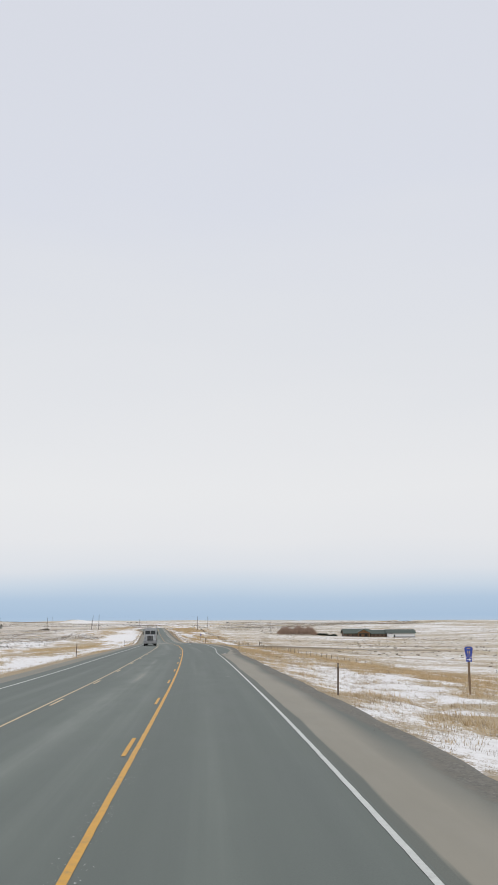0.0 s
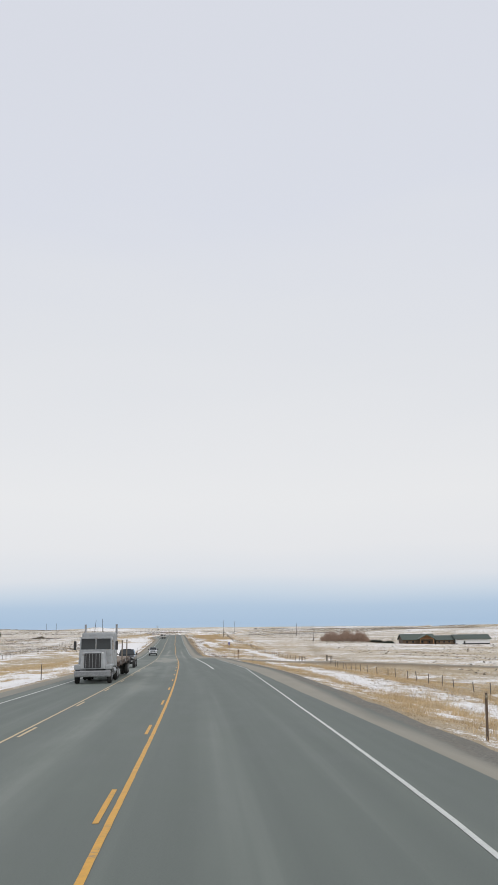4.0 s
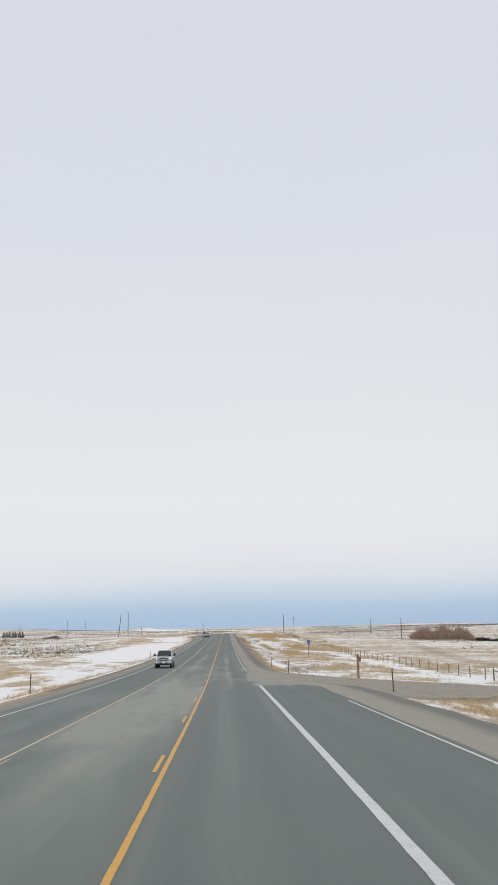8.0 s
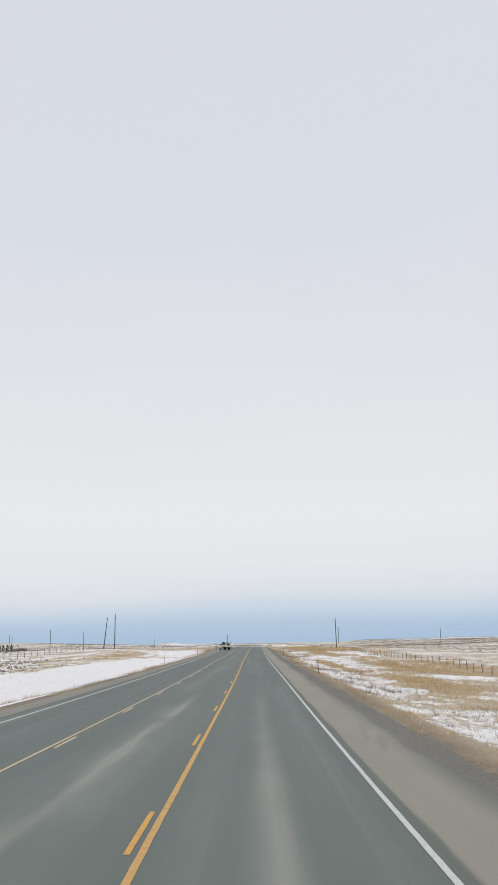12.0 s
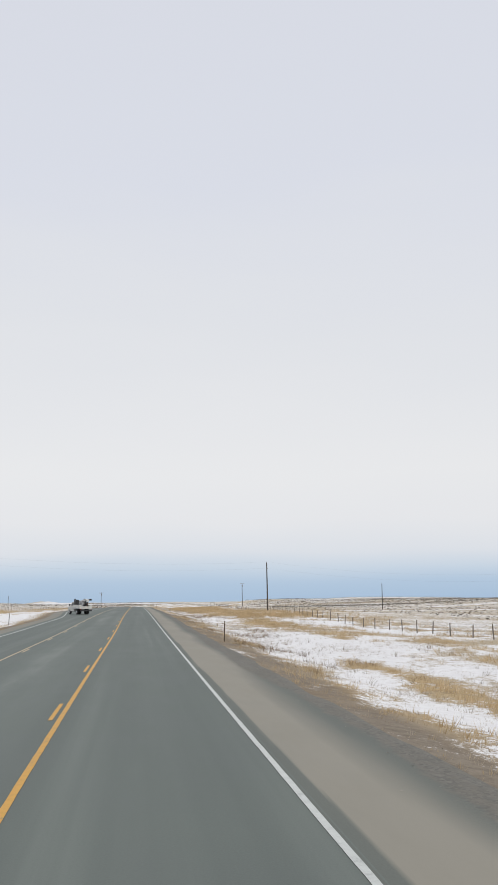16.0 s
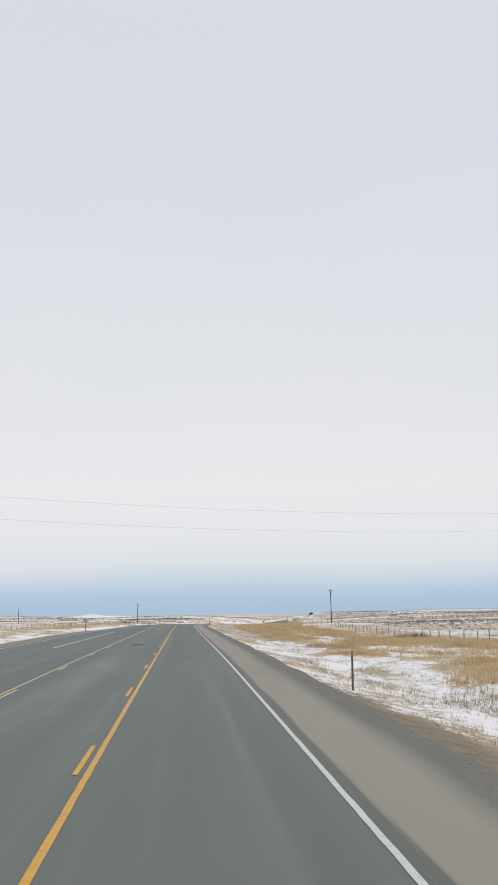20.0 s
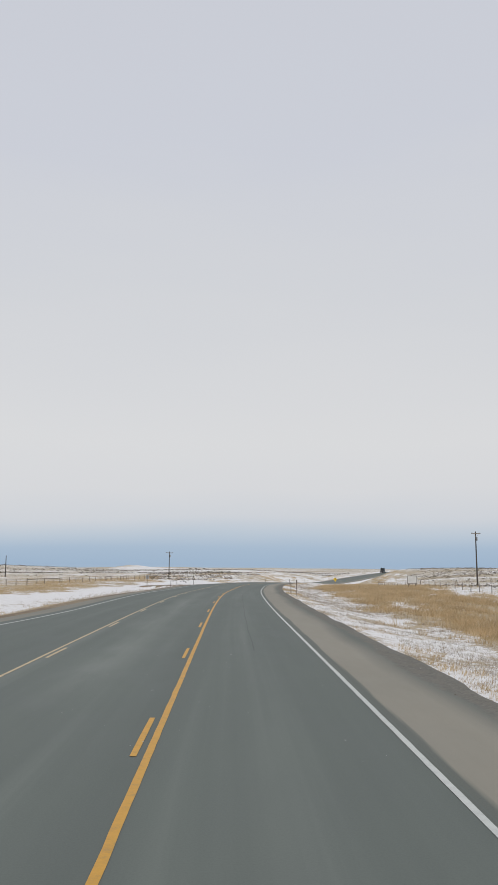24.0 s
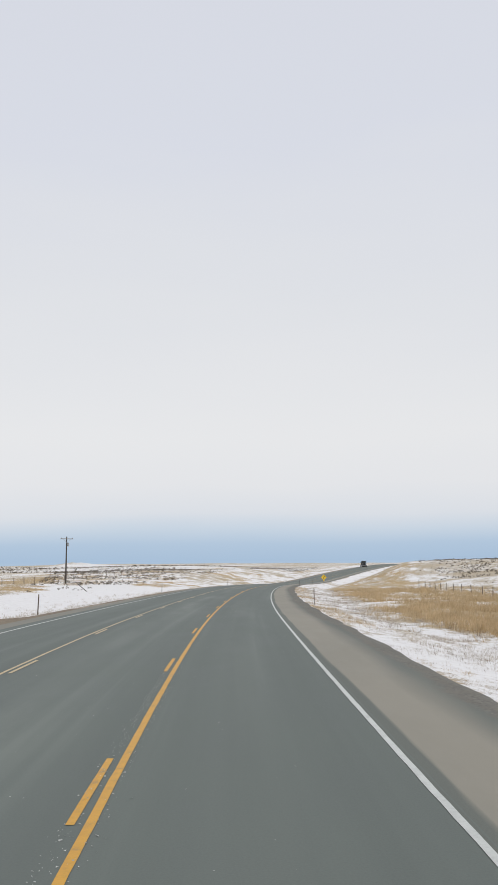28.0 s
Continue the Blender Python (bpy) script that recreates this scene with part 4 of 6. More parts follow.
# ---- signs ----
def pentagon(w, h):
    return [(-0.33 * w, -0.5 * h), (0.33 * w, -0.5 * h), (0.5 * w, 0.34 * h), (0.30 * w, 0.5 * h), (-0.30 * w, 0.5 * h), (-0.5 * w, 0.34 * h)]


def route_sign(s, u, tall, w, arrow, label):
    x, y, z, a = spot(s, u)
    t = thing("route_sign", label, "road sign", "blue route signs")
    h = w * 1.15
    part("post", block(new_bm(), (0.11, 0.11, tall + 0.3), (0, 0, tall / 2 - 0.15), 0.012), BROWNWOOD, t, "square brown wooden post")
    zc = tall - h / 2
    bm = outline(new_bm(), [(px, pz + zc) for px, pz in pentagon(w, h)], -0.075, -0.06)
    shield = part("shield", bm, SIGN_BLUE, t, "blue pentagon route shield")
    bm = outline(new_bm(), [(px * 0.97, pz * 0.97 + zc) for px, pz in pentagon(w, h)], -0.078, -0.076)
    part("border", bm, SIGN_GOLD, shield, "thin golden rim")
    bm = outline(new_bm(), [(px * 0.945, pz * 0.945 + zc) for px, pz in pentagon(w, h)], -0.081, -0.079)
    part("field", bm, SIGN_BLUE, shield)
    for k, (bx, bz, bw, bh) in enumerate(((-0.10, -0.04, 0.07, 0.26), (0.10, -0.04, 0.07, 0.26), (0, 0.29, 0.38, 0.05), (0, -0.31, 0.30, 0.04))):
        part("bar", block(new_bm(), (bw * w, 0.004, bh * h), (bx * w, -0.084, zc + bz * h), 0.0), SIGN_GOLD, shield)
    if arrow:
        zb = zc - h / 2 - 0.14
        plate = part("arrow_plate", block(new_bm(), (0.68 * w, 0.012, 0.23), (0, -0.067, zb), 0.004), SIGN_BLUE, t, "blue arrow plate")
        bm = outline(new_bm(), [(-0.14, zb - 0.022), (0.02, zb - 0.022), (0.02, zb - 0.07), (0.14, zb), (0.02, zb + 0.07), (0.02, zb + 0.022), (-0.14, zb + 0.022)], -0.078, -0.074)
        part("arrow", bm, BOARD, plate, "white arrow")
    t.matrix_world = pose(x, y, z - 0.02, 0, 0.5, -math.degrees(a))


route_sign(48.6, 16.3, 2.65, 0.50, True, "blue pentagon route sign with an arrow on a wooden post")
route_sign(392.6, 16.9, 3.25, 0.62, True, "blue pentagon route sign on a slim wooden post")


def warning_sign(s, u):
    x, y, z, a = spot(s, u)
    t = thing("warning_sign", "yellow diamond curve warning sign with a black arrow", "road sign")
    part("post", block(new_bm(), (0.1, 0.1, 2.6), (0, 0, 1.1), 0.01), BROWNWOOD, t)
    bm = outline(new_bm(), [(0, 1.35), (0.85, 2.2), (0, 3.05), (-0.85, 2.2)], -0.075, -0.055)
    d = part("diamond", bm, SIGN_YELLOW, t, "yellow diamond plate")
    bm = outline(new_bm(), [(-0.12, 1.75), (0.06, 1.75), (0.06, 2.1), (0.24, 2.3), (0.24, 2.42), (0.36, 2.42), (0.16, 2.7), (-0.04, 2.42), (0.08, 2.42), (0.08, 2.34), (-0.12, 2.15)], -0.081, -0.077)
    part("arrow", bm, BLACK, d, "black bent arrow")
    bm = outline(new_bm(), [(-0.18, 1.1), (0.18, 1.1), (0.18, 1.4), (-0.18, 1.4)], -0.07, -0.055)
    part("speed_plate", bm, SIGN_YELLOW, t, "small yellow plate under the diamond")
    t.matrix_world = pose(x, y, z, 0, 0, -math.degrees(a) + 4)


warning_sign(1062.8, 8.0)


def board_sign(name, s, u, w, h, low, label, mat, turn=0):
    x, y, z, a = spot(s, u)
    t = thing(name, label, "road sign")
    for px in (-0.36 * w, 0.36 * w):
        part("post", block(new_bm(), (0.11, 0.11, low + h + 0.3), (px, 0.08, (low + h) / 2 - 0.15), 0.01), WOOD, t)
    p = part("panel", block(new_bm(), (w, 0.03, h), (0, 0, low + h / 2), 0.008), mat, t)
    for fx, fz, fw, fh in ((0, h - 0.04, w + 0.08, 0.09), (0, 0.04, w + 0.08, 0.09), (-w / 2, h / 2, 0.09, h), (w / 2, h / 2, 0.09, h)):
        part("edge_board", block(new_bm(), (fw, 0.05, fh), (fx, -0.02, low + fz), 0.006), WOOD, p, "weathered edge board")
    for bz in (0.25, 0.75):
        part("stringer", block(new_bm(), (w * 0.94, 0.04, 0.09), (0, 0.04, low + h * bz), 0.005), GALV, p, "galvanised stringer")
    t.matrix_world = pose(x, y, z, 0, 0, -math.degrees(a) + turn)


board_sign("billboard", 854.2, 30.3, 1.8, 1.5, 0.7, "blank pale sign board on two wooden posts in grass", BOARD, 8)


def back_sign(s, u, w, h, low, label, round_top=False):
    x, y, z, a = spot(s, u)
    t = thing("road_sign", label, "road sign")
    part("post", block(new_bm(), (0.10, 0.10, low + h + 0.35), (0, -0.05, (low + h) / 2 - 0.15), 0.01), BROWNWOOD, t, "brown wooden post")
    p = part("panel", block(new_bm(), (w, 0.02, h), (0, 0.02, low + h / 2), 0.009), GALV, t, "bare grey back of the plate")
    part("stringer", block(new_bm(), (w * 0.9, 0.03, 0.06), (0, -0.005, low + h * 0.5), 0.004), GALV, p)
    t.matrix_world = pose(x, y, z, 0, 0, -math.degrees(a))


back_sign(736, -15.9, 0.95, 0.75, 1.75, "grey back of a road sign on a brown post")
back_sign(867.2, -22.4, 0.65, 0.75, 1.5, "small road sign seen from behind on a post")


def wood_post(s, u):
    x, y, z, a = spot(s, u)
    t = thing("wooden_post", "thick square wooden post with a small box at its top", "post")
    part("post", block(new_bm(), (0.2, 0.2, 2.65), (0, 0, 1.07), 0.02), BROWNWOOD, t)
    part("box", block(new_bm(), (0.2, 0.16, 0.42), (0.19, 0, 1.98), 0.02), STEEL, t, "small dark metal box")
    t.matrix_world = pose(x, y, z, 0, 0, -math.degrees(a))


wood_post(313.2, 13.9)


# ---- power poles and lines ----
def power_pole(x, y, top, arm, lean=(0, 0), label="", arm_turn=0.0):
    z = ground_at(x, y)
    h = top - z
    t = thing("power_pole", label, "power pole", "power poles on the prairie")
    bm = rod(new_bm(), (0, 0, -0.4), (0, 0, h), 0.165, 0.10, 10)
    part("shaft", bm, POLE, t, smooth=False)
    if arm:
        part("crossarm", block(new_bm(), (2.5, 0.10, 0.13), (0, -0.12, h - 0.35), 0.012), WOOD, t)
        for k in (-1, 1):
            part("brace", rod(new_bm(), (k * 0.75, -0.14, h - 0.38), (0, -0.13, h - 1.05), 0.018, seg=6), GALV, t)
        spots = [(-1.12, -0.12, h - 0.28), (1.12, -0.12, h - 0.28), (0, 0, h)]
    else:
        spots = [(0, 0, h), (0.14, 0, h - 1.3)]
    for p in spots:
        bm = rod(new_bm(), p, (p[0], p[1], p[2] + 0.09), 0.035, 0.05, 8)
        rod(bm, (p[0], p[1], p[2] + 0.07), (p[0], p[1], p[2] + 0.17), 0.055, 0.035, 8)
        part("insulator", bm, PORCELAIN, t)
    if arm:
        can = rod(new_bm(), (0.3, 0, h - 1.75), (0.3, 0, h - 1.05), 0.16, seg=12)
        part("transformer", can, GALV, t, "small grey pole transformer")
    t.matrix_world = pose(x, y, z, lean[0], lean[1], arm_turn)
    return [t.matrix_world @ Vector((p[0], p[1], p[2] + 0.17)) for p in spots]


PLAIN = "tall dark wooden power pole without a crossarm"
TEE = "wooden power pole with a short crossarm and insulators"
p1 = power_pole(-6.5, 641.5, 7.5, False, (0, -0.6), PLAIN)
pb = power_pole(-74.5, 612.0, 8.8, False, (0, 0), PLAIN)
pa = power_pole(-81.5, 627.0, 8.4, False, (0, 6), "leaning wooden guy pole beside a power pole")
p3 = power_pole(45.8, 624, 4.3, False, (0, 0), PLAIN)
p2 = power_pole(0.8, 860, 9.0, True, (0, -0.8), TEE, 35)
p4 = power_pole(-74.1, 965, 7.0, True, (0, 0), TEE, 32)
p6 = power_pole(47.2, 776.5, 6.1, False, (0, 0.5), PLAIN)
pf = [power_pole(*q, False, (0, 0), "far wooden power pole on the snowy plain") for q in
      ((-133, 739, 7.6), (-152, 869, 9.2), (-213, 913, 9.0), (-125, 958, 5.2), (-245, 1010, 9.5))]


def leaning_stake(x, y, tilt):
    t = thing("leaning_stake", "dark wooden stake leaning over beside a power pole", "post")
    part("shaft", rod(new_bm(), (0, 0, -0.3), (0, 0, 2.4), 0.07, 0.05, 7), POLE, t)
    t.matrix_world = pose(x, y, ground_at(x, y), 0, tilt, 20)


leaning_stake(-65.0, 935.0, -50)


def cable(a, b, sag, thick=0.004, name="power_line"):
    cu = bpy.data.curves.new(name, "CURVE")
    cu.dimensions, cu.bevel_depth, cu.bevel_resolution = "3D", thick, 1
    sp = cu.splines.new("POLY")
    sp.points.add(24)
    for i in range(25):
        k = i / 24
        p = a.lerp(b, k)
        sp.points[i].co = (p.x, p.y, p.z - sag * 4 * k * (1 - k), 1)
    cu.materials.append(CABLE)
    return tagged(new(name, cu), "thin dark power line sagging between two poles", "power line", "power lines")


for a, b in ((pb, p1), (p1, p3)):
    for k in range(2):
        cable(a[k], b[k], 1.4)


# ---- wire fences ----
def fence(path, spacing, label, gaps=(), braces=()):
    t = thing("wire_fence", label, "fence")
    ss = np.array([p[0] for p in path], float)
    us = np.array([p[1] for p in path], float)
    bm = rod(new_bm(), (0, 0, -0.3), (0, 0, 1.22), 0.062, 0.05, 7)
    me = bpy.data.meshes.new("post")
    bm.to_mesh(me)
    bm.free()
    me.materials.append(WOOD)
    tops, s = [], path[0][0]
    verts, edges = [], []
    while s < path[-1][0]:
        u = float(np.interp(s, ss, us)) + random.uniform(-0.15, 0.15)
        if any(g0 < s < g1 for g0, g1 in gaps):
            tops.append(None)
        else:
            x, y, z, a = spot(s, u)
            m = pose(x, y, z, random.uniform(-4, 4), random.uniform(-4, 4), random.uniform(0, 360))
            m = m @ Matrix.Diagonal((1, 1, random.uniform(0.9, 1.1), 1))
            shared("post", me, t, m)
            tops.append((x, y, z))
        s += spacing * random.uniform(0.85, 1.15)
    runs, run = [], []
    for p in tops + [None]:
        if p:
            run.append(p)
        elif run:
            runs.append(run)
            run = []
    for run in runs:
        for h in (0.35, 0.62, 0.88, 1.12):
            cu = bpy.data.curves.new("wire", "CURVE")
            cu.dimensions, cu.bevel_depth, cu.bevel_resolution = "3D", 0.006, 0
            sp = cu.splines.new("POLY")
            sp.points.add(len(run) - 1)
            for i, p in enumerate(run):
                sp.points[i].co = (p[0], p[1], p[2] + h, 1)
            cu.materials.append(WIRE)
            w = new("wire", cu)
            w.parent = t
            tagged(w, "strand of fence wire")
    for s0, s1, u in braces:
        (xa, ya, za, _), (xb, yb, zb, _) = spot(s0, u), spot(s1, u)
        for x, y, z in ((xa, ya, za), (xb, yb, zb)):
            part("brace_post", rod(new_bm(), (x, y, z - 0.3), (x, y, z + 1.3), 0.09, 0.08, 8), WOOD, t)
        part("rail", rod(new_bm(), (xa, ya, za + 1.05), (xb, yb, zb + 1.05), 0.06, seg=7), WOOD, t, "horizontal wooden brace rail")
    return t


fence([(150, 33), (255, 29.5), (296, 31), (330, 29.6), (400, 29.5), (480, 31), (565, 30), (640, 31.5), (720, 36), (800, 38.5), (860, 34), (910, 31.5), (965, 28.5)],
      5.0, "long wire fence on weathered wooden posts across the grass", gaps=((297, 318),), braces=((290, 296, 31), (319, 324, 30)))
fence([(310, -42), (416, -45), (540, -52), (640, -49), (760, -46), (950, -46), (1090, -40)], 5.6,
      "wire fence on wooden posts along the far field", braces=((862, 884, -46), (924, 928, -46), (938, 944, -46)))


# ---- vehicles; each stands with its front towards +y ----
def wheel(parent, x, y, r, w, dual=False, rim=None):
    side = 1 if x > 0 else -1
    bm = new_bm()
    rod(bm, (x - side * w, y, r), (x, y, r), r, seg=20)
    bmesh.ops.bevel(bm, geom=[e for e in bm.edges if e.calc_face_angle(0) > 1.2], offset=r * 0.12, segments=2, affect="EDGES")
    if dual:
        rod(bm, (x - side * (2.25 * w), y, r), (x - side * 1.25 * w, y, r), r, seg=16)
    wh = part("wheel", bm, TYRE, parent, "dark rubber tyre")
    bm = rod(new_bm(), (x - side * 0.03, y, r), (x + side * 0.012, y, r), r * 0.60, r * 0.52, 14)
    rod(bm, (x, y, r), (x + side * 0.035, y, r), r * 0.2, seg=10)
    part("rim", bm, rim or ALLOY, wh, "metal wheel rim")


def side_solid(pts, half):
    return outline(new_bm(), pts, -half, half, axis="x")


def side_pane(pts, side, low, high, z0, z1, out=0.012):
    """A window slab that follows a cab side leaning in from half-width low at z0 to high at z1."""
    bm = new_bm()
    def at(y, z, o):
        return (side * (low + (high - low) * (z - z0) / (z1 - z0) + o), y, z)
    a = [bm.verts.new(at(y, z, out)) for y, z in pts]
    b = [bm.verts.new(at(y, z, out - 0.05)) for y, z in pts]
    bm.faces.new(a)
    bm.faces.new(b[::-1])
    for i in range(len(pts)):
        j = (i + 1) % len(pts)
        bm.faces.new((a[j], a[i], b[i], b[j]))
    bmesh.ops.recalc_face_normals(bm, faces=bm.faces[:])
    return bm


def loft(rings):
    """A rounded body from rings along y: (y, half-width, bottom, top)."""
    bm = new_bm()
    loops = []
    for y, hw, zb, zt in rings:
        half = [(0.88 * hw, zb), (hw, zb + 0.13), (hw, zt - 0.24), (0.965 * hw, zt - 0.07), (0.86 * hw, zt), (0.42 * hw, zt + 0.022)]
        pts = half + [(-x, z) for x, z in half[::-1]]
        loops.append([bm.verts.new((x, y, z)) for x, z in pts])
    for a, b in zip(loops, loops[1:]):
        for k in range(len(a)):
            m = (k + 1) % len(a)
            bm.faces.new((a[k], a[m], b[m], b[k]))
    bm.faces.new(loops[0])
    bm.faces.new(loops[-1][::-1])
    bmesh.ops.recalc_face_normals(bm, faces=bm.faces[:])
    return bm


def pickup(name, label, paint, s, u, turn, lift=0.0, bar=BOARD, rough_road=False):
    t = thing(name, label, "pickup truck")
    z = lift
    body = part("body", loft([(-2.95, 0.92, 0.66 + z, 1.28 + z), (-2.86, 0.96, 0.54 + z, 1.33 + z), (-0.8, 0.975, 0.48 + z, 1.33 + z), (1.30, 0.975, 0.48 + z, 1.30 + z),
                              (2.2, 0.965, 0.50 + z, 1.26 + z), (2.66, 0.945, 0.54 + z, 1.21 + z), (2.88, 0.90, 0.60 + z, 1.14 + z), (2.94, 0.87, 0.64 + z, 1.08 + z)]), paint, t, smooth=True)
    bv = body.modifiers.new("soft", "BEVEL")
    bv.width, bv.segments, bv.limit_method, bv.angle_limit = 0.025, 2, "ANGLE", radians(40)
    part("hood_ridge", block(new_bm(), (0.92, 1.35, 0.05), (0, 2.02, 1.275 + z), 0.02, (0.86, 0.97), (0, 0), Euler((radians(-4.5), 0, 0)).to_matrix()), paint, t)
    part("cowl", block(new_bm(), (1.6, 0.16, 0.03), (0, 1.40, 1.325 + z), 0.008), DARK_PLASTIC, t, "black wiper cowl")
    cab = block(new_bm(), (1.84, 2.75, 0.66), (0, 0.05, 1.60 + z), 0.07, (0.80, 0.64), (0, -0.22))
    cab = part("cab", cab, paint, t)
    part("windshield", block(new_bm(), (1.62, 0.02, 0.80), (0, 1.078, 1.632 + z), 0.008, (0.86, 1), (0, 0), Euler((radians(47), 0, 0)).to_matrix()), WINDOW, cab, "dark windshield")
    part("rear_window", block(new_bm(), (1.35, 0.03, 0.40), (0, -1.19, 1.62 + z), 0.008, (0.9, 1), (0, 0), Euler((radians(-22.6), 0, 0)).to_matrix()), WINDOW, cab, "dark rear window")
    big = 1.0 if not rough_road else 0.75
    for k in (-1, 1):
        for pts in ([(0.08, 1.36), (1.18, 1.36), (0.78, 1.82), (0.08, 1.82)], [(-1.12, 1.36), (-0.02, 1.36), (-0.02, 1.82), (-0.98, 1.82)]):
            part("side_window", side_pane([(y, h + z) for y, h in pts], k, 0.92, 0.736, 1.27 + z, 1.93 + z), WINDOW, cab, "dark side window")
        m = part("mirror", block(new_bm(), (0.22 * big, 0.13, 0.32 * big), (k * (1.08 + 0.09 * big), 0.92, 1.44 + z), 0.035), DARK_PLASTIC, t, "black door mirror")
        part("mirror_arm", block(new_bm(), (0.2, 0.05, 0.06), (k * 1.0, 0.90, 1.36 + z), 0.01), DARK_PLASTIC, m)
        lamp = part("headlight", block(new_bm(), (0.32, 0.12, 0.19), (k * 0.735, 2.88, 1.0 + z), 0.03), HEADLAMP, t, "clear headlight")
        if not rough_road:
            part("running_light", block(new_bm(), (0.11, 0.03, 0.06), (k * 0.80, 2.948, 1.05 + z), 0.012), LAMP_ON, lamp, "small lit running light")
        part("lamp_bezel", block(new_bm(), (0.36, 0.10, 0.24), (k * 0.735, 2.865, 1.0 + z), 0.03), DARK_PLASTIC, lamp)
        part("fog_light", block(new_bm(), (0.16, 0.05, 0.10), (k * 0.72, 3.03, 0.66 + z), 0.02), HEADLAMP, t, "small fog light")
        part("tail_light", block(new_bm(), (0.14, 0.05, 0.40), (k * 0.86, -2.94, 1.05 + z), 0.015), TAILLAMP, t, "red tail light")
        for zz, name2 in ((1.10, "front_door_handle"), (1.10, "rear_door_handle")):
            part("door_handle", block(new_bm(), (0.03, 0.18, 0.04), (k * 0.985, 0.22 if name2[0] == "f" else -0.85, zz + z), 0.008), DARK_PLASTIC, t)
        part("sill", block(new_bm(), (0.14, 3.0, 0.07), (k * 0.95, 0.0, 0.47 + z), 0.02), DARK_PLASTIC, t, "black side step")
        for y in (1.92, -1.80):
            r = 0.45 if rough_road else 0.41
            bm = rod(new_bm(), (k * 0.80, y, r + z * 0.6), (k * 0.985, y, r + z * 0.6), 0.54, 0.52, 24)
            part("wheel_arch", bm, DARK_PLASTIC, t, "dark wheel arch")
            wheel(t, k * (1.05 if rough_road else 1.0), y, r, 0.30 if rough_road else 0.27)
    g = part("grille", block(new_bm(), (1.10, 0.08, 0.40), (0, 2.92, 0.96 + z), 0.03, (1.04, 1)), DARK_PLASTIC, t, "dark grille")
    for zz, hh in ((0.87, 0.055), (1.0, 0.055)) if rough_road else ((0.79, 0.05), (0.965, 0.10), (1.145, 0.05)):
        part("grille_bar", block(new_bm(), (1.12, 0.04, hh), (0, 2.965, zz + z), 0.015), DARK_PLASTIC if rough_road else paint, g, "" if rough_road else "silver bar across the grille")
    part("badge", block(new_bm(), (0.24, 0.02, 0.07), (0, 2.985, 0.94 + z), 0.006), GALV, g, "plain metal badge shape")
    bp = part("front_bumper", block(new_bm(), (1.94, 0.24, 0.27), (0, 2.93, 0.62 + z), 0.06), DARK_PLASTIC if rough_road else paint, t, "front bumper")
    part("air_intake", block(new_bm(), (1.0, 0.04, 0.10), (0, 3.04, 0.57 + z), 0.01), DARK_PLASTIC, bp)
    part("air_dam", block(new_bm(), (1.7, 0.1, 0.14), (0, 2.84, 0.43 + z), 0.02), DARK_PLASTIC, t)
    part("rear_bumper", block(new_bm(), (1.9, 0.2, 0.2), (0, -3.0, 0.62 + z), 0.04), GALV, t)
    part("number_plate", block(new_bm(), (0.31, 0.01, 0.155), (0, 3.068, 0.62 + z), 0.003), bar, t, "plain pale number plate")
    part("bed_floor", block(new_bm(), (1.6, 1.95, 0.03), (0, -1.95, 1.352 + z), 0.0), DARK_PLASTIC, t, "dark open cargo bed")
    part("chassis", block(new_bm(), (1.3, 5.0, 0.22), (0, 0, 0.42 + z), 0.02), DARK_PLASTIC, t)
    if rough_road:
        part("skid_plate", block(new_bm(), (0.9, 0.3, 0.05), (0, 2.86, 0.40 + z), 0.01, (1, 1), (0, 0), Euler((radians(35), 0, 0)).to_matrix()), GALV, t, "grey skid plate")
        part("roof_lamp", block(new_bm(), (0.9, 0.09, 0.06), (0, 0.55, 1.955 + z), 0.015), DARK_PLASTIC, t, "black roof lamp bar")
    x, y, zr, a = (float(v) for v in place(s, u))
    t.matrix_world = pose(x, y, zr, 0, 0, -math.degrees(a) + turn)
    return t


pickup("pickup_truck", "lifted black pickup truck driving in the oncoming lane", BLACK_PAINT, 220.0, -6.05, 180, 0.14, GALV, True)
pickup("pickup_truck", "silver crew-cab pickup truck in the oncoming lane", SILVER_PAINT, 336.5, -5.6, 180, 0.06)


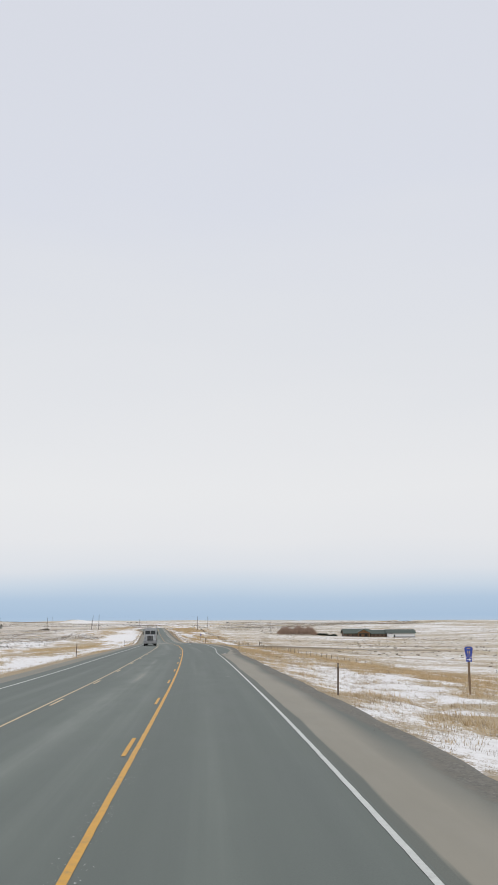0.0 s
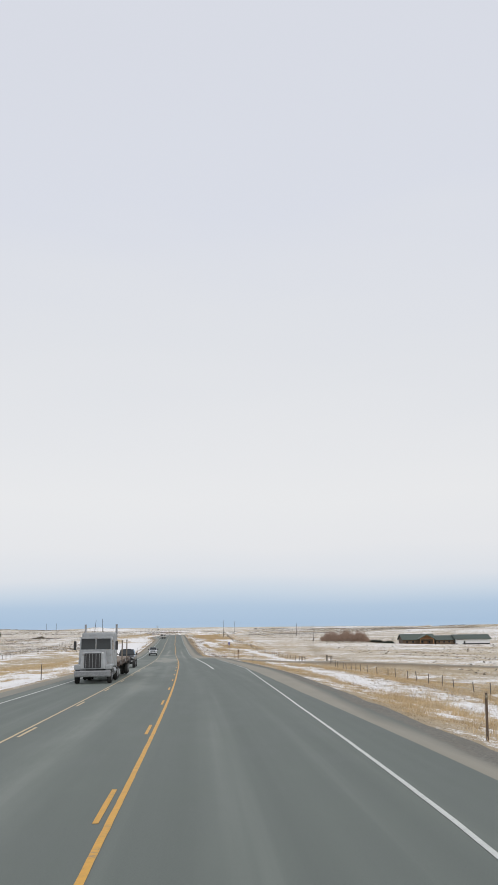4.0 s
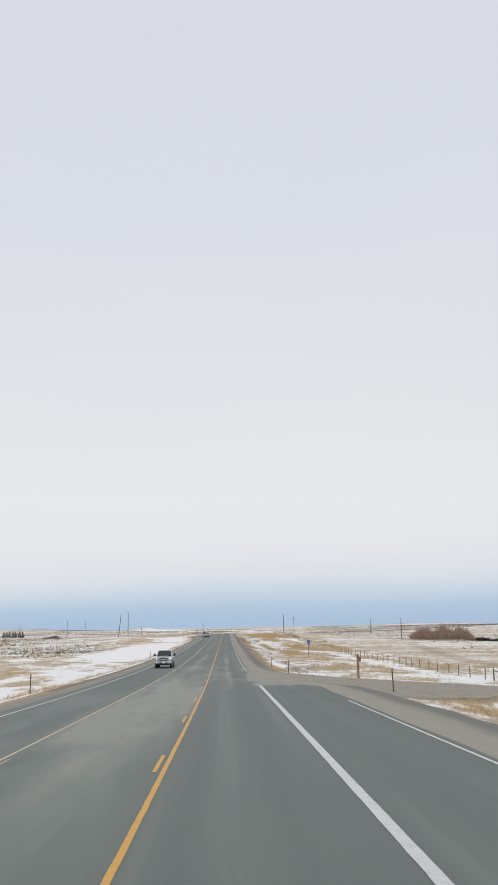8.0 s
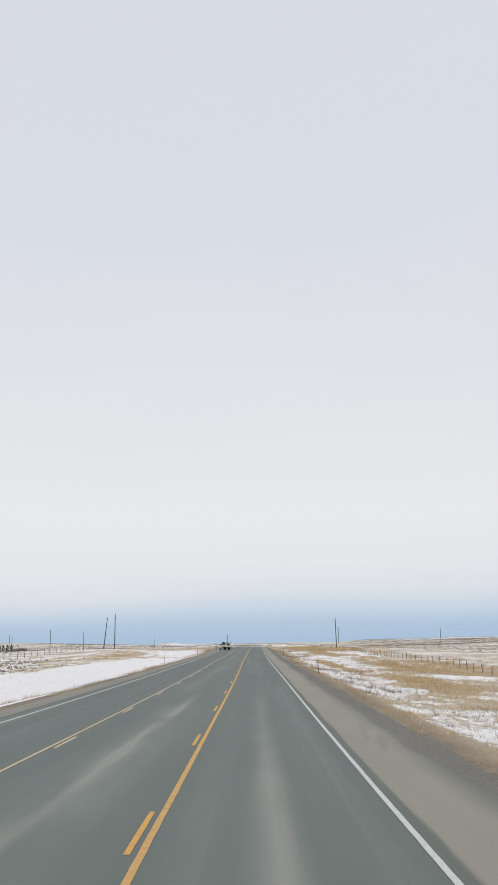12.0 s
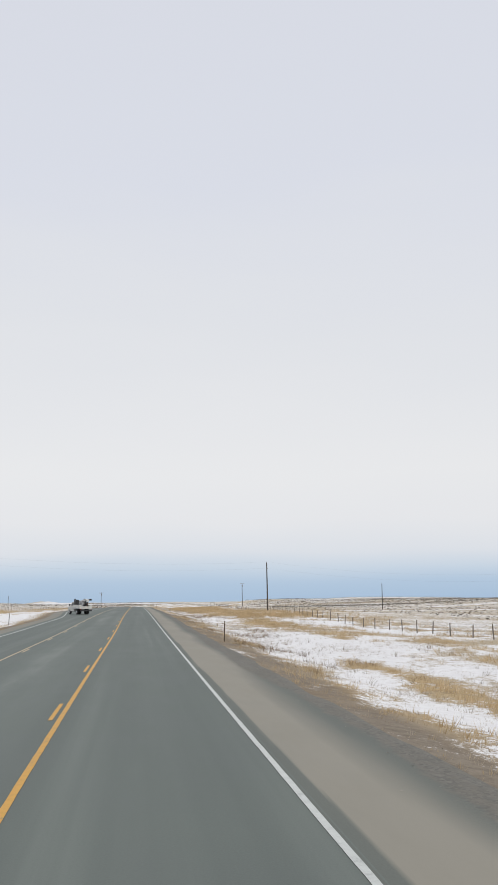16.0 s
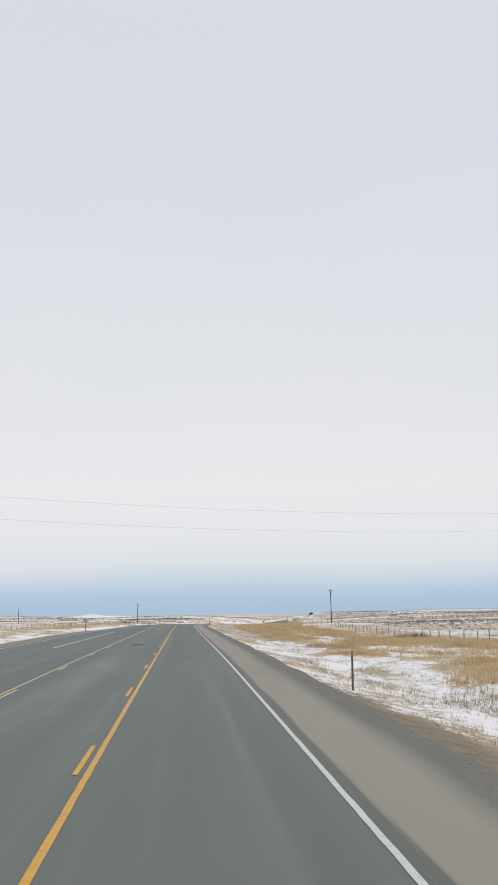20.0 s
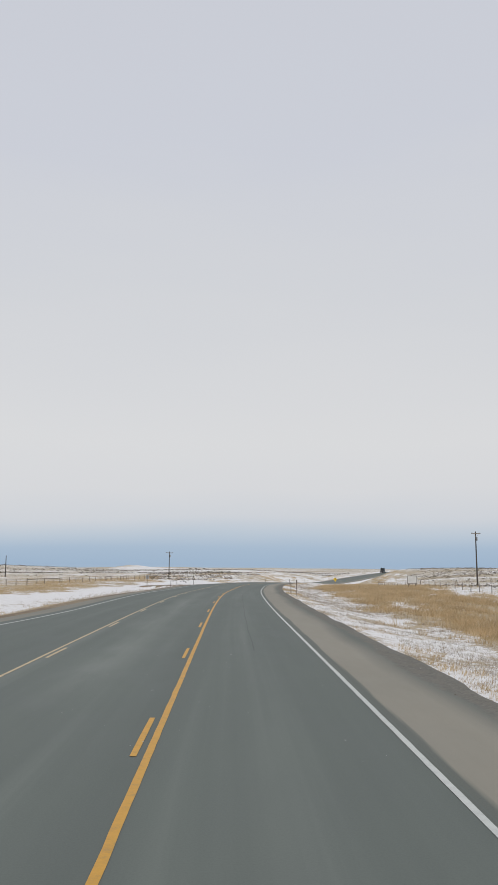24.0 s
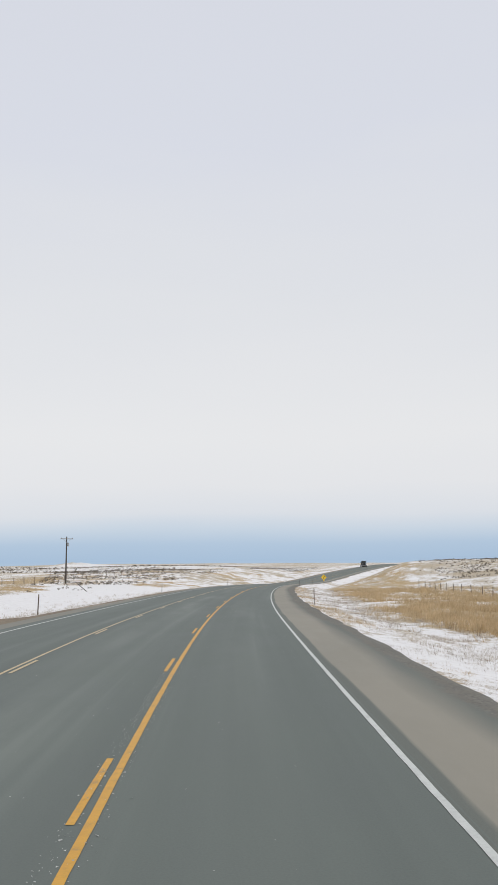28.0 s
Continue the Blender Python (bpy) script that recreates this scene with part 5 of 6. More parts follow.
def service_truck(s, u, turn):
    t = thing("service_truck", "dirty white service truck with rig gear, turning off the highway", "truck")
    body = part("front_body", side_solid([(3.1, 0.62), (3.16, 0.95), (3.0, 1.25), (1.75, 1.42), (0.1, 1.42), (0.1, 0.55), (2.8, 0.52)], 1.0), WHITE_PAINT, t)
    bv = body.modifiers.new("soft", "BEVEL")
    bv.width, bv.segments, bv.limit_method = 0.05, 2, "ANGLE"
    cab = part("cab", block(new_bm(), (1.9, 1.95, 0.74), (0, 1.0, 1.76), 0.07, (0.84, 0.66), (0, -0.18)), WHITE_PAINT, t)
    part("windshield", block(new_bm(), (1.6, 0.02, 0.76), (0, 1.74, 1.785), 0.008, (0.9, 1), (0, 0), Euler((radians(42), 0, 0)).to_matrix()), WINDOW, cab, "dark windshield")
    part("rear_window", block(new_bm(), (1.3, 0.06, 0.40), (0, 0.10, 1.86), 0.01, (0.92, 1), (0, 0), Euler((radians(-11), 0, 0)).to_matrix()), WINDOW, cab, "dark rear window")
    for k in (-1, 1):
        part("side_window", side_pane([(0.30, 1.50), (1.72, 1.50), (1.42, 2.02), (0.35, 2.02)], k, 0.95, 0.798, 1.39, 2.13), WINDOW, cab, "dark side window")
        part("mirror", block(new_bm(), (0.2, 0.12, 0.34), (k * 1.2, 1.6, 1.62), 0.03), DARK_PLASTIC, t, "black door mirror")
        wheel(t, k * 1.02, 2.15, 0.44, 0.28)
        wheel(t, k * 1.05, -1.55, 0.44, 0.28, dual=True)
        part("tail_light", block(new_bm(), (0.18, 0.05, 0.12), (k * 0.95, -3.02, 0.86), 0.015), TAILLAMP, t, "red tail light")
        part("toolbox", block(new_bm(), (0.42, 2.9, 0.55), (k * 0.93, -1.45, 1.33), 0.02), WHITE_PAINT, t, "white side toolbox")
    part("flat_bed", block(new_bm(), (2.3, 3.25, 0.16), (0, -1.42, 1.02), 0.02), GALV, t, "metal flat bed")
    part("tailboard", block(new_bm(), (2.25, 0.08, 0.42), (0, -3.02, 1.12), 0.015), WHITE_PAINT, t, "white tailboard")
    part("rear_bumper", block(new_bm(), (2.1, 0.2, 0.18), (0, -3.05, 0.62), 0.03), DARK_PLASTIC, t)
    part("chassis", block(new_bm(), (1.1, 5.6, 0.25), (0, 0, 0.62), 0.02), DARK_PLASTIC, t)
    part("tank", rod(new_bm(), (-0.6, -0.35, 1.1), (-0.6, -0.35, 2.45), 0.33, seg=14), DARK_PLASTIC, t, "upright dark tank")
    bm = rod(new_bm(), (0.1, -2.3, 1.1), (0.1, -2.3, 2.15), 0.11, seg=10)
    part("crane_column", bm, DARK_PLASTIC, t, "dark crane column")
    arm = part("crane_arm", block(new_bm(), (0.26, 2.3, 0.24), (0.15, -1.75, 2.36), 0.03, (0.8, 0.96), (0, 0), Euler((radians(-5), 0, 0)).to_matrix()), BOARD, t, "white folded crane arm")
    part("crane_head", block(new_bm(), (0.42, 0.5, 0.42), (0.3, -2.85, 2.28), 0.06), BOARD, arm, "white crane head")
    part("hydraulic_ram", rod(new_bm(), (0.15, -2.25, 1.75), (0.15, -0.95, 2.28), 0.05, seg=8), ALLOY, arm)
    part("hose", rod(new_bm(), (0.32, -0.7, 2.55), (0.34, -2.5, 2.52), 0.035, seg=6), DARK_PLASTIC, arm, "black hose")
    part("headache_rack", block(new_bm(), (1.9, 0.07, 0.95), (0, -0.08, 1.85), 0.02), GALV, t, "grey headache rack")
    for k in (-1, 1):
        part("rack_post", block(new_bm(), (0.09, 0.09, 1.5), (k * 1.0, -0.1, 1.8), 0.012), DARK_PLASTIC, t)
        part("gas_bottle", rod(new_bm(), (k * 0.45, -2.55, 1.1), (k * 0.45, -2.55, 2.05), 0.14, 0.13, 10), RUST if k > 0 else GALV, t, "upright gas bottle")
        part("work_light", block(new_bm(), (0.2, 0.12, 0.16), (k * 0.85, -0.12, 2.55), 0.02), DARK_PLASTIC, t, "dark work light")
    part("tool_chest", block(new_bm(), (1.1, 0.6, 0.55), (-0.25, -1.75, 1.38), 0.03), DARK_PLASTIC, t, "dark tool chest")
    part("winch", rod(new_bm(), (0.5, -1.2, 1.75), (1.0, -1.2, 1.75), 0.28, seg=14), DARK_PLASTIC, t, "dark hose reel")
    part("lamp_head", block(new_bm(), (0.45, 0.3, 0.26), (0.85, -2.75, 2.42), 0.03), DARK_PLASTIC, t)
    x, y, zr, a = (float(v) for v in place(s, u))
    t.matrix_world = pose(x, y, zr, 0, 0, -math.degrees(a) + turn) @ Matrix.Scale(0.88, 4)


service_truck(596.5, -6.9, 24)


def semi_tractor(name, label, paint, s, u, turn, trailer=None):
    t = thing(name, label, "semi truck")
    hood = part("hood", block(new_bm(), (1.75, 1.9, 1.15), (0, 2.7, 1.55), 0.12, (0.82, 0.96), (0, -0.05)), paint, t)
    cab = part("cab", block(new_bm(), (2.35, 1.7, 2.0), (0, 1.0, 2.05), 0.10, (0.92, 0.86), (0, -0.10)), paint, t)
    part("sleeper", block(new_bm(), (2.4, 1.8, 2.35), (0, -0.7, 2.2), 0.10, (0.95, 0.95)), paint, t)
    for k in (-1, 1):
        part("windshield", block(new_bm(), (0.98, 0.03, 0.72), (k * 0.52, 1.682, 2.60), 0.01, (0.94, 1), (0, 0), Euler((radians(6.3), 0, 0)).to_matrix()), WINDOW, cab, "split windshield pane")
        part("side_window", side_pane([(0.35, 2.2), (1.55, 2.2), (1.46, 2.88), (0.35, 2.88)], k, 1.175, 1.081, 1.05, 3.05), WINDOW, cab, "dark side window")
        part("headlight", block(new_bm(), (0.34, 0.1, 0.24), (k * 0.98, 3.45, 1.15), 0.03), HEADLAMP, t, "clear headlight")
        part("fender", block(new_bm(), (0.42, 1.3, 0.35), (k * 1.02, 2.9, 1.12), 0.08), paint, t)
        part("exhaust_stack", rod(new_bm(), (k * 1.12, -0.0 - 1.75, 0.9), (k * 1.12, -1.75, 3.95), 0.075, seg=10), ALLOY, t, "tall chrome exhaust stack")
        part("mirror", block(new_bm(), (0.18, 0.1, 0.6), (k * 1.42, 1.75, 2.5), 0.03), DARK_PLASTIC, t, "tall door mirror")
        wheel(t, k * 1.22, 2.75, 0.51, 0.28)
        for y in (-2.0, -3.3):
            wheel(t, k * 1.22, y, 0.51, 0.26, dual=True)
        part("fuel_tank", rod(new_bm(), (k * 0.9, 0.5, 0.72), (k * 0.9, -1.2, 0.72), 0.32, seg=12), ALLOY, t, "polished fuel tank")
    g = part("grille", block(new_bm(), (1.1, 0.06, 0.95), (0, 3.66, 1.55), 0.03), DARK_PLASTIC, t, "tall dark grille")
    for i in range(5):
        part("grille_bar", block(new_bm(), (0.03, 0.03, 0.9), (-0.44 + 0.22 * i, 3.70, 1.55), 0.006), ALLOY, g)
    part("bumper", block(new_bm(), (2.4, 0.22, 0.42), (0, 3.62, 0.70), 0.06), ALLOY, t, "metal bumper")
    part("chassis", block(new_bm(), (0.9, 7.4, 0.26), (0, -0.2, 0.85), 0.02), DARK_PLASTIC, t)
    part("visor", block(new_bm(), (2.2, 0.35, 0.05), (0, 1.95, 3.06), 0.015), paint, t)
    if trailer:
        trailer(t)
    x, y, zr, a = (float(v) for v in place(s, u))
    t.matrix_world = pose(x, y, zr, 0, 0, -math.degrees(a) + turn)
    return t


def flatbed_trailer(s, u, turn):
    t = thing("flatbed_trailer", "old rusty flatbed trailer with upright stakes, hauled in the oncoming lane", "trailer")
    L0, L1 = 6.8, -6.8
    for k in (-1, 1):
        part("side_rail", block(new_bm(), (0.12, 13.6, 0.30), (k * 1.22, 0, 1.23), 0.02), RUST, t, "rusty side rail")
        part("beam", block(new_bm(), (0.14, 13.2, 0.42), (k * 0.45, 0, 1.02), 0.02), RUST, t)
        for y in (-5.9, -4.65):
            wheel(t, k * 1.24, y, 0.53, 0.28, dual=True, rim=GALV)
        for y in (-2.3, 3.3) if k < 0 else ():
            part("stake", block(new_bm(), (0.09, 0.11, 1.9), (k * 1.26, y, 1.96), 0.012), WOOD, t, "upright dark wooden stake")
        part("rub_rail", block(new_bm(), (0.05, 13.4, 0.07), (k * 1.30, 0, 1.20), 0.012), RUST, t, "rusty rub rail")
        for i in range(11):
            part("stake_pocket", block(new_bm(), (0.07, 0.14, 0.22), (k * 1.29, -6.2 + 1.24 * i, 1.30), 0.01), GALV if i % 4 == 1 else RUST, t)
        part("landing_leg", block(new_bm(), (0.12, 0.12, 0.9), (k * 0.7, 4.0, 0.62), 0.01), RUST, t)
        part("mud_flap", block(new_bm(), (0.62, 0.02, 0.75), (k * 0.92, -6.7, 0.72), 0.004), DARK_PLASTIC, t, "black mud flap")
        part("tail_light", block(new_bm(), (0.14, 0.04, 0.1), (k * 1.0, -6.83, 1.22), 0.01), TAILLAMP, t, "red tail light")
    w = 13.6 / 34
    bm = block(new_bm(), (2.34, w - 0.02, 0.06), (0, 0, 0), 0.006)
    me = bpy.data.meshes.new("plank")
    bm.to_mesh(me)
    bm.free()
    me.materials.append(PLANK)
    for i in range(34):
        shared("plank", me, t, pose(random.uniform(-0.01, 0.01), L1 + w * (i + 0.5), 1.40 + random.uniform(-0.006, 0.006), 0, 0, random.uniform(-0.3, 0.3)))
    for y in (-5.9, -4.65):
        part("axle", rod(new_bm(), (-1.0, y, 0.51), (1.0, y, 0.51), 0.07, seg=8), RUST, t)
    part("suspension", block(new_bm(), (1.1, 2.6, 0.3), (0, -5.25, 0.72), 0.04), RUST, t)
    part("tail_beam", block(new_bm(), (2.5, 0.14, 0.32), (0, -6.78, 1.26), 0.02), RUST, t)
    x, y, zr, a = (float(v) for v in place(s, u))
    t.matrix_world = pose(x, y, zr, 0, 0, -math.degrees(a) + turn)


flatbed_trailer(187.0, -5.45, 180)
semi_tractor("semi_truck", "dusty grey semi truck hauling a flatbed in the oncoming lane", GREY_PAINT, 177.7, -5.45, 180)
semi_tractor("semi_truck", "dark semi truck coming over the far hill", BLACK_PAINT, 1285, -5.9, 180)


# ---- the lodge and its white shed ----
def window_part(parent, x, y, z, w, h, mat=None):
    f = part("window", block(new_bm(), (w + 0.2, 0.10, h + 0.2), (x, y, z), 0.01), TIMBER, parent, "timber-framed window")
    part("pane", block(new_bm(), (w, 0.03, h), (x, y - 0.055, z), 0.004), WINDOW, f, "dark pane")


def gable_roof(parent, x0, x1, y0, y1, eave, ridge, name="roof"):
    """Ridge along x between two gables."""
    ym = (y0 + y1) / 2
    bm = new_bm()
    t = 0.22
    outline(bm, [(y0 - 0.9, eave - 0.25), (ym, ridge), (ym, ridge + t), (y0 - 0.9, eave - 0.25 + t)], x0 - 0.8, x1 + 0.8, axis="x")
    outline(bm, [(y1 + 0.9, eave - 0.25), (y1 + 0.9, eave - 0.25 + t), (ym, ridge + t), (ym, ridge)], x0 - 0.8, x1 + 0.8, axis="x")
    r = part(name, bm, ROOF, parent, "green standing-seam metal roof")
    n = int((x1 - x0) / 1.2)
    slope = math.atan2(ridge - eave + 0.25, ym - y0 + 0.9)
    ln = math.hypot(ridge - eave + 0.25, ym - y0 + 0.9)
    me_bm = block(new_bm(), (0.06, ln, 0.06), (0, 0, 0), 0.0)
    me = bpy.data.meshes.new("seam")
    me_bm.to_mesh(me)
    me_bm.free()
    me.materials.append(ROOF)
    for i in range(n + 1):
        x = x0 + (x1 - x0) * i / n
        shared("seam", me, r, Matrix.Translation((x, (y0 - 0.9 + ym) / 2, (eave - 0.25 + ridge) / 2 + t + 0.03)) @ Euler((slope, 0, 0)).to_matrix().to_4x4())
    return r


def lodge():
    x, y, z = 101.0, 640.0, -8.0
    t = thing("lodge", "log lodge with green metal roof and timber gable porch", "house")
    part("wall", outline(new_bm(), [(0, 0), (0, 3.0), (7.0, 5.9), (14, 3.0), (14, 0)], 0, 19, axis="x"), LOG, t, "brown log wall")
    gable_roof(t, 0, 19, 0, 14, 3.0, 6.0)
    # the porch gable faces the road
    pw = 5.2
    bm = outline(new_bm(), [(13.6 - pw, 3.2), (13.6, 6.0), (13.6 + pw, 3.2), (13.6 + pw, 2.9), (13.6, 5.6), (13.6 - pw, 2.9)], -4.0, 6)
    part("porch_roof", bm, ROOF, t, "green porch roof")
    bm = outline(new_bm(), [(13.6 - pw + 0.8, 3.2), (13.6, 5.6), (13.6 + pw - 0.8, 3.2)], -0.4, -0.2)
    part("porch_gable", bm, TIMBER, t, "honey-coloured timber gable")
    for k in (-1, 1):
        part("porch_post", block(new_bm(), (0.4, 0.4, 3.2), (13.6 + k * 3.9, -3.6, 1.6), 0.03), TIMBER, t, "timber porch post")
        part("truss", rod(new_bm(), (13.6 + k * 4.2, -3.7, 3.1), (13.6, -3.7, 5.4), 0.16, seg=6), TIMBER, t, "timber truss")
    part("tie_beam", block(new_bm(), (8.4, 0.3, 0.35), (13.6, -3.7, 3.25), 0.03), TIMBER, t)
    part("king_post", block(new_bm(), (0.28, 0.28, 2.1), (13.6, -3.7, 4.3), 0.02), TIMBER, t)
    for wx in (2.5, 6.0, 11.5, 15.8):
        window_part(t, wx, -0.05, 1.6, 1.3, 1.3)
    d = part("door", block(new_bm(), (1.8, 0.12, 2.2), (13.6, -0.06, 1.1), 0.02), TIMBER, t, "timber double door")
    part("handle", rod(new_bm(), (13.7, -0.16, 0.95), (13.7, -0.16, 1.25), 0.02, seg=6), GALV, d)
    t.matrix_world = pose(x, y, z)
    w = thing("lodge_wing", "long low wing with a green metal roof beside the lodge", "building")
    part("wall", outline(new_bm(), [(0, 0), (0, 2.7), (5.5, 4.9), (11, 2.7), (11, 0)], 0, 13.5, axis="x"), LOG, w)
    gable_roof(w, 0, 13.5, 0, 11, 2.7, 5.0)
    for wx in (2, 5, 8, 11):
        window_part(w, wx, -0.05, 1.5, 1.1, 1.2)
    w.matrix_world = pose(x + 19.9, y + 1.0, z)
    s = thing("metal_shed", "long white metal shed with a green roof", "shed")
    part("wall", outline(new_bm(), [(0, 0), (0, 3.3), (6, 5.4), (12, 3.3), (12, 0)], 0, 20.5, axis="x"), WHITE_METAL, s, "white metal siding")
    gable_roof(s, 0, 20.5, 0, 12, 3.3, 5.6)
    rib = block(new_bm(), (0.07, 0.05, 3.2), (0, 0, 0), 0.0)
    me = bpy.data.meshes.new("rib")
    rib.to_mesh(me)
    rib.free()
    me.materials.append(WHITE_METAL)
    for i in range(26):
        shared("rib", me, s, pose(0.3 + i * 0.795, -0.02, 1.62))
    part("baseboard", block(new_bm(), (20.5, 0.06, 0.6), (10.25, -0.05, 0.35), 0.01), DARK_PLASTIC, s, "dark base trim")
    dr = part("door", block(new_bm(), (3.0, 0.12, 2.8), (2.4, -0.08, 1.4), 0.02), WHITE_METAL, s, "white roller door")
    part("frame", block(new_bm(), (3.3, 0.06, 0.2), (2.4, -0.1, 2.9), 0.01), DARK_PLASTIC, dr)
    part("entry_door", block(new_bm(), (1.0, 0.1, 2.1), (5.2, -0.06, 1.05), 0.02), DARK_PLASTIC, s, "dark entry door")
    for i in range(6):
        v = rod(new_bm(), (1.8 + 3.4 * i, 6, 5.6), (1.8 + 3.4 * i, 6, 6.1), 0.3, seg=10)
        part("roof_vent", v, WHITE_METAL, s, "small pale roof vent")
    s.matrix_world = pose(x + 31.5, y - 1.0, z - 0.2)


lodge()


def far_house(x, y, w, d, h, wall, turn):
    near4 = np.argsort(((gx - x) ** 2 + (gy - y) ** 2).ravel())[:6]
    far4 = 1 / ((gx.ravel()[near4] - x) ** 2 + (gy.ravel()[near4] - y) ** 2 + 1)
    z = float((gz.ravel()[near4] * far4).sum() / far4.sum()) - 0.2
    t = thing("farmhouse", "small far farm building with a dark pitched roof", "house", "far farm buildings")
    part("wall", outline(new_bm(), [(-d / 2, 0), (-d / 2, h), (0, h * 1.45), (d / 2, h), (d / 2, 0)], -w / 2, w / 2, axis="x"), wall, t)
    bm = outline(new_bm(), [(-d / 2 - 0.15, h - 0.15), (0, h * 1.47), (0, h * 1.47 + 0.3), (-d / 2 - 0.15, h + 0.15)], -w / 2 - 0.15, w / 2 + 0.15, axis="x")
    outline(bm, [(d / 2 + 0.15, h - 0.15), (d / 2 + 0.15, h + 0.15), (0, h * 1.47 + 0.3), (0, h * 1.47)], -w / 2 - 0.15, w / 2 + 0.15, axis="x")
    part("roof", bm, POLE, t, "dark pitched roof")
    t.matrix_world = pose(x, y, z, 0, 0, turn)


for i, (fx, fw, fh) in enumerate(((-192, 5, 2.2), (-185, 3.5, 3.0), (-178, 6, 2.0), (-170, 4, 2.6), (-163, 7, 1.9), (-150, 4, 2.2))):
    far_house(fx, 2110 + 17 * (i % 3), 0.7 * fw, 5, 0.6 * fh, LOG if i % 2 else POLE, random.uniform(-20, 20))


# ---- a patch and a tar seam on the road ----
def patch(name, s, u, rs, ru, material, label, seed):
    bm = new_bm()
    vs = []
    for i in range(28):
        a = 2 * math.pi * i / 28
        k = 1 + 0.22 * (noise.noise((math.cos(a) * 1.5, math.sin(a) * 1.5, seed)))
        x, y, z, _ = (float(v) for v in place(s + rs * k * math.sin(a), u + ru * k * math.cos(a)))
        vs.append(bm.verts.new((x, y, z + 0.005)))
    bm.faces.new(vs)
    return part(name, bm, material, road, label)


TAR = surface("tar", (0.030, 0.032, 0.031), (0.058, 0.060, 0.058), 0.7, 2.5, bump=0.4)
patch("asphalt_patch", 644.6, -2.0, 1.9, 0.52, TAR, "dark asphalt patch", 3.1)
patch("asphalt_patch", 648.6, -1.35, 0.8, 0.28, TAR, "dark asphalt patch", 7.7)
SEAM = surface("faded_tar", (0.082, 0.096, 0.086), (0.118, 0.136, 0.120), 0.78, 1.5, bump=0.2)
STAIN = surface("old_tar", (0.066, 0.077, 0.068), (0.108, 0.124, 0.108), 0.75, 1.5, bump=0.2)
line("tar_seam", 715, 775, lambda s: 1.86 + 0.035 * math.sin(s / 9) + 0.014 * math.sin(s / 1.7) + 0.008 * math.sin(s * 3.1), 0.022, SEAM, "dark wandering tar seam", 0.6)
for a, b in ((329.5, 331.1), (331.6, 332.4), (333.0, 333.6), (334.2, 335.9), (336.3, 337.4)):
    line("tar_crack", a, b, lambda s: -1.70 + 0.05 * math.sin(s * 1.3) + random.uniform(-0.035, 0.035), 0.026 * random.uniform(0.3, 1.0), STAIN, "thin ragged crack in the centre lane", 0.16)


PALE_MARK = paint_material("pale_mark", (0.36, 0.37, 0.35), 1.0)
line("salt_streak", 269.6, 281.5, lambda s: 4.12 + 0.03 * math.sin(s / 2.1), 0.014, PALE_MARK, "thin pale scratch in the new asphalt")
# the first three stand for pale marks on the windshield, added on the road
for s, u, k in ((47.8, 2.81, 0.6), (195.8, 2.84, 0.9), (196.9, 2.7, 0.7), (279, 8.1, 0.6)):
    patch("pale_fleck", s, u, 0.10 * k, 0.22 * k, PALE_MARK, "small pale fleck laid on the asphalt", s)


# ---- plants: many small pieces as arrays ----
def tri_mesh(name, tris, material, label, category):
    """tris: n x 3 x 3 array of corner places."""
    n = len(tris)
    me = bpy.data.meshes.new(name)
    me.vertices.add(3 * n)
    me.vertices.foreach_set("co", tris.reshape(-1).astype(np.float32))
    me.loops.add(3 * n)
    me.loops.foreach_set("vertex_index", np.arange(3 * n, dtype=np.int32))
    me.polygons.add(n)
    me.polygons.foreach_set("loop_start", np.arange(0, 3 * n, 3, dtype=np.int32))
    me.polygons.foreach_set("loop_total", np.full(n, 3, dtype=np.int32))
    me.update()
    me.materials.append(material)
    return tagged(new(name, me), label, category, kind="stuff")


def island_material(name, colours, rough=0.85, thin=0.0):
    """Dry blades and twigs, each with a tint of its own."""
    m, n, l, b = nodes_of(name)
    r = n.new("ShaderNodeNewGeometry").outputs["Random Per Island"]
    ramp = n.new("ShaderNodeValToRGB")
    while len(ramp.color_ramp.elements) < len(colours):
        ramp.color_ramp.elements.new(0.5)
    for i, (e, c) in enumerate(zip(ramp.color_ramp.elements, colours)):
        e.position, e.color = i / (len(colours) - 1), (*c, 1)
    l.new(r, ramp.inputs[0])
    co = n.new("ShaderNodeNewGeometry").outputs["Position"]
    v = ranged(n, l, noise_node(n, l, co, 0.5, 4, 0.6), 0.3, 0.7, 0.78, 1.15)
    mul = n.new("ShaderNodeVectorMath")
    mul.operation = "SCALE"
    l.new(ramp.outputs[0], mul.inputs[0])
    l.new(v, mul.inputs["Scale"])
    l.new(mul.outputs[0], b.inputs["Base Color"])
    b.inputs["Roughness"].default_value = rough
    b.inputs["Specular IOR Level"].default_value = 0.15
    if thin:
        # dry blades let part of the light through
        tl = n.new("ShaderNodeBsdfTranslucent")
        l.new(mul.outputs[0], tl.inputs["Color"])
        mx = n.new("ShaderNodeMixShader")
        mx.inputs[0].default_value = thin
        l.new(b.outputs[0], mx.inputs[1])
        l.new(tl.outputs[0], mx.inputs[2])
        l.new(mx.outputs[0], n["Material Output"].inputs["Surface"])
    return m


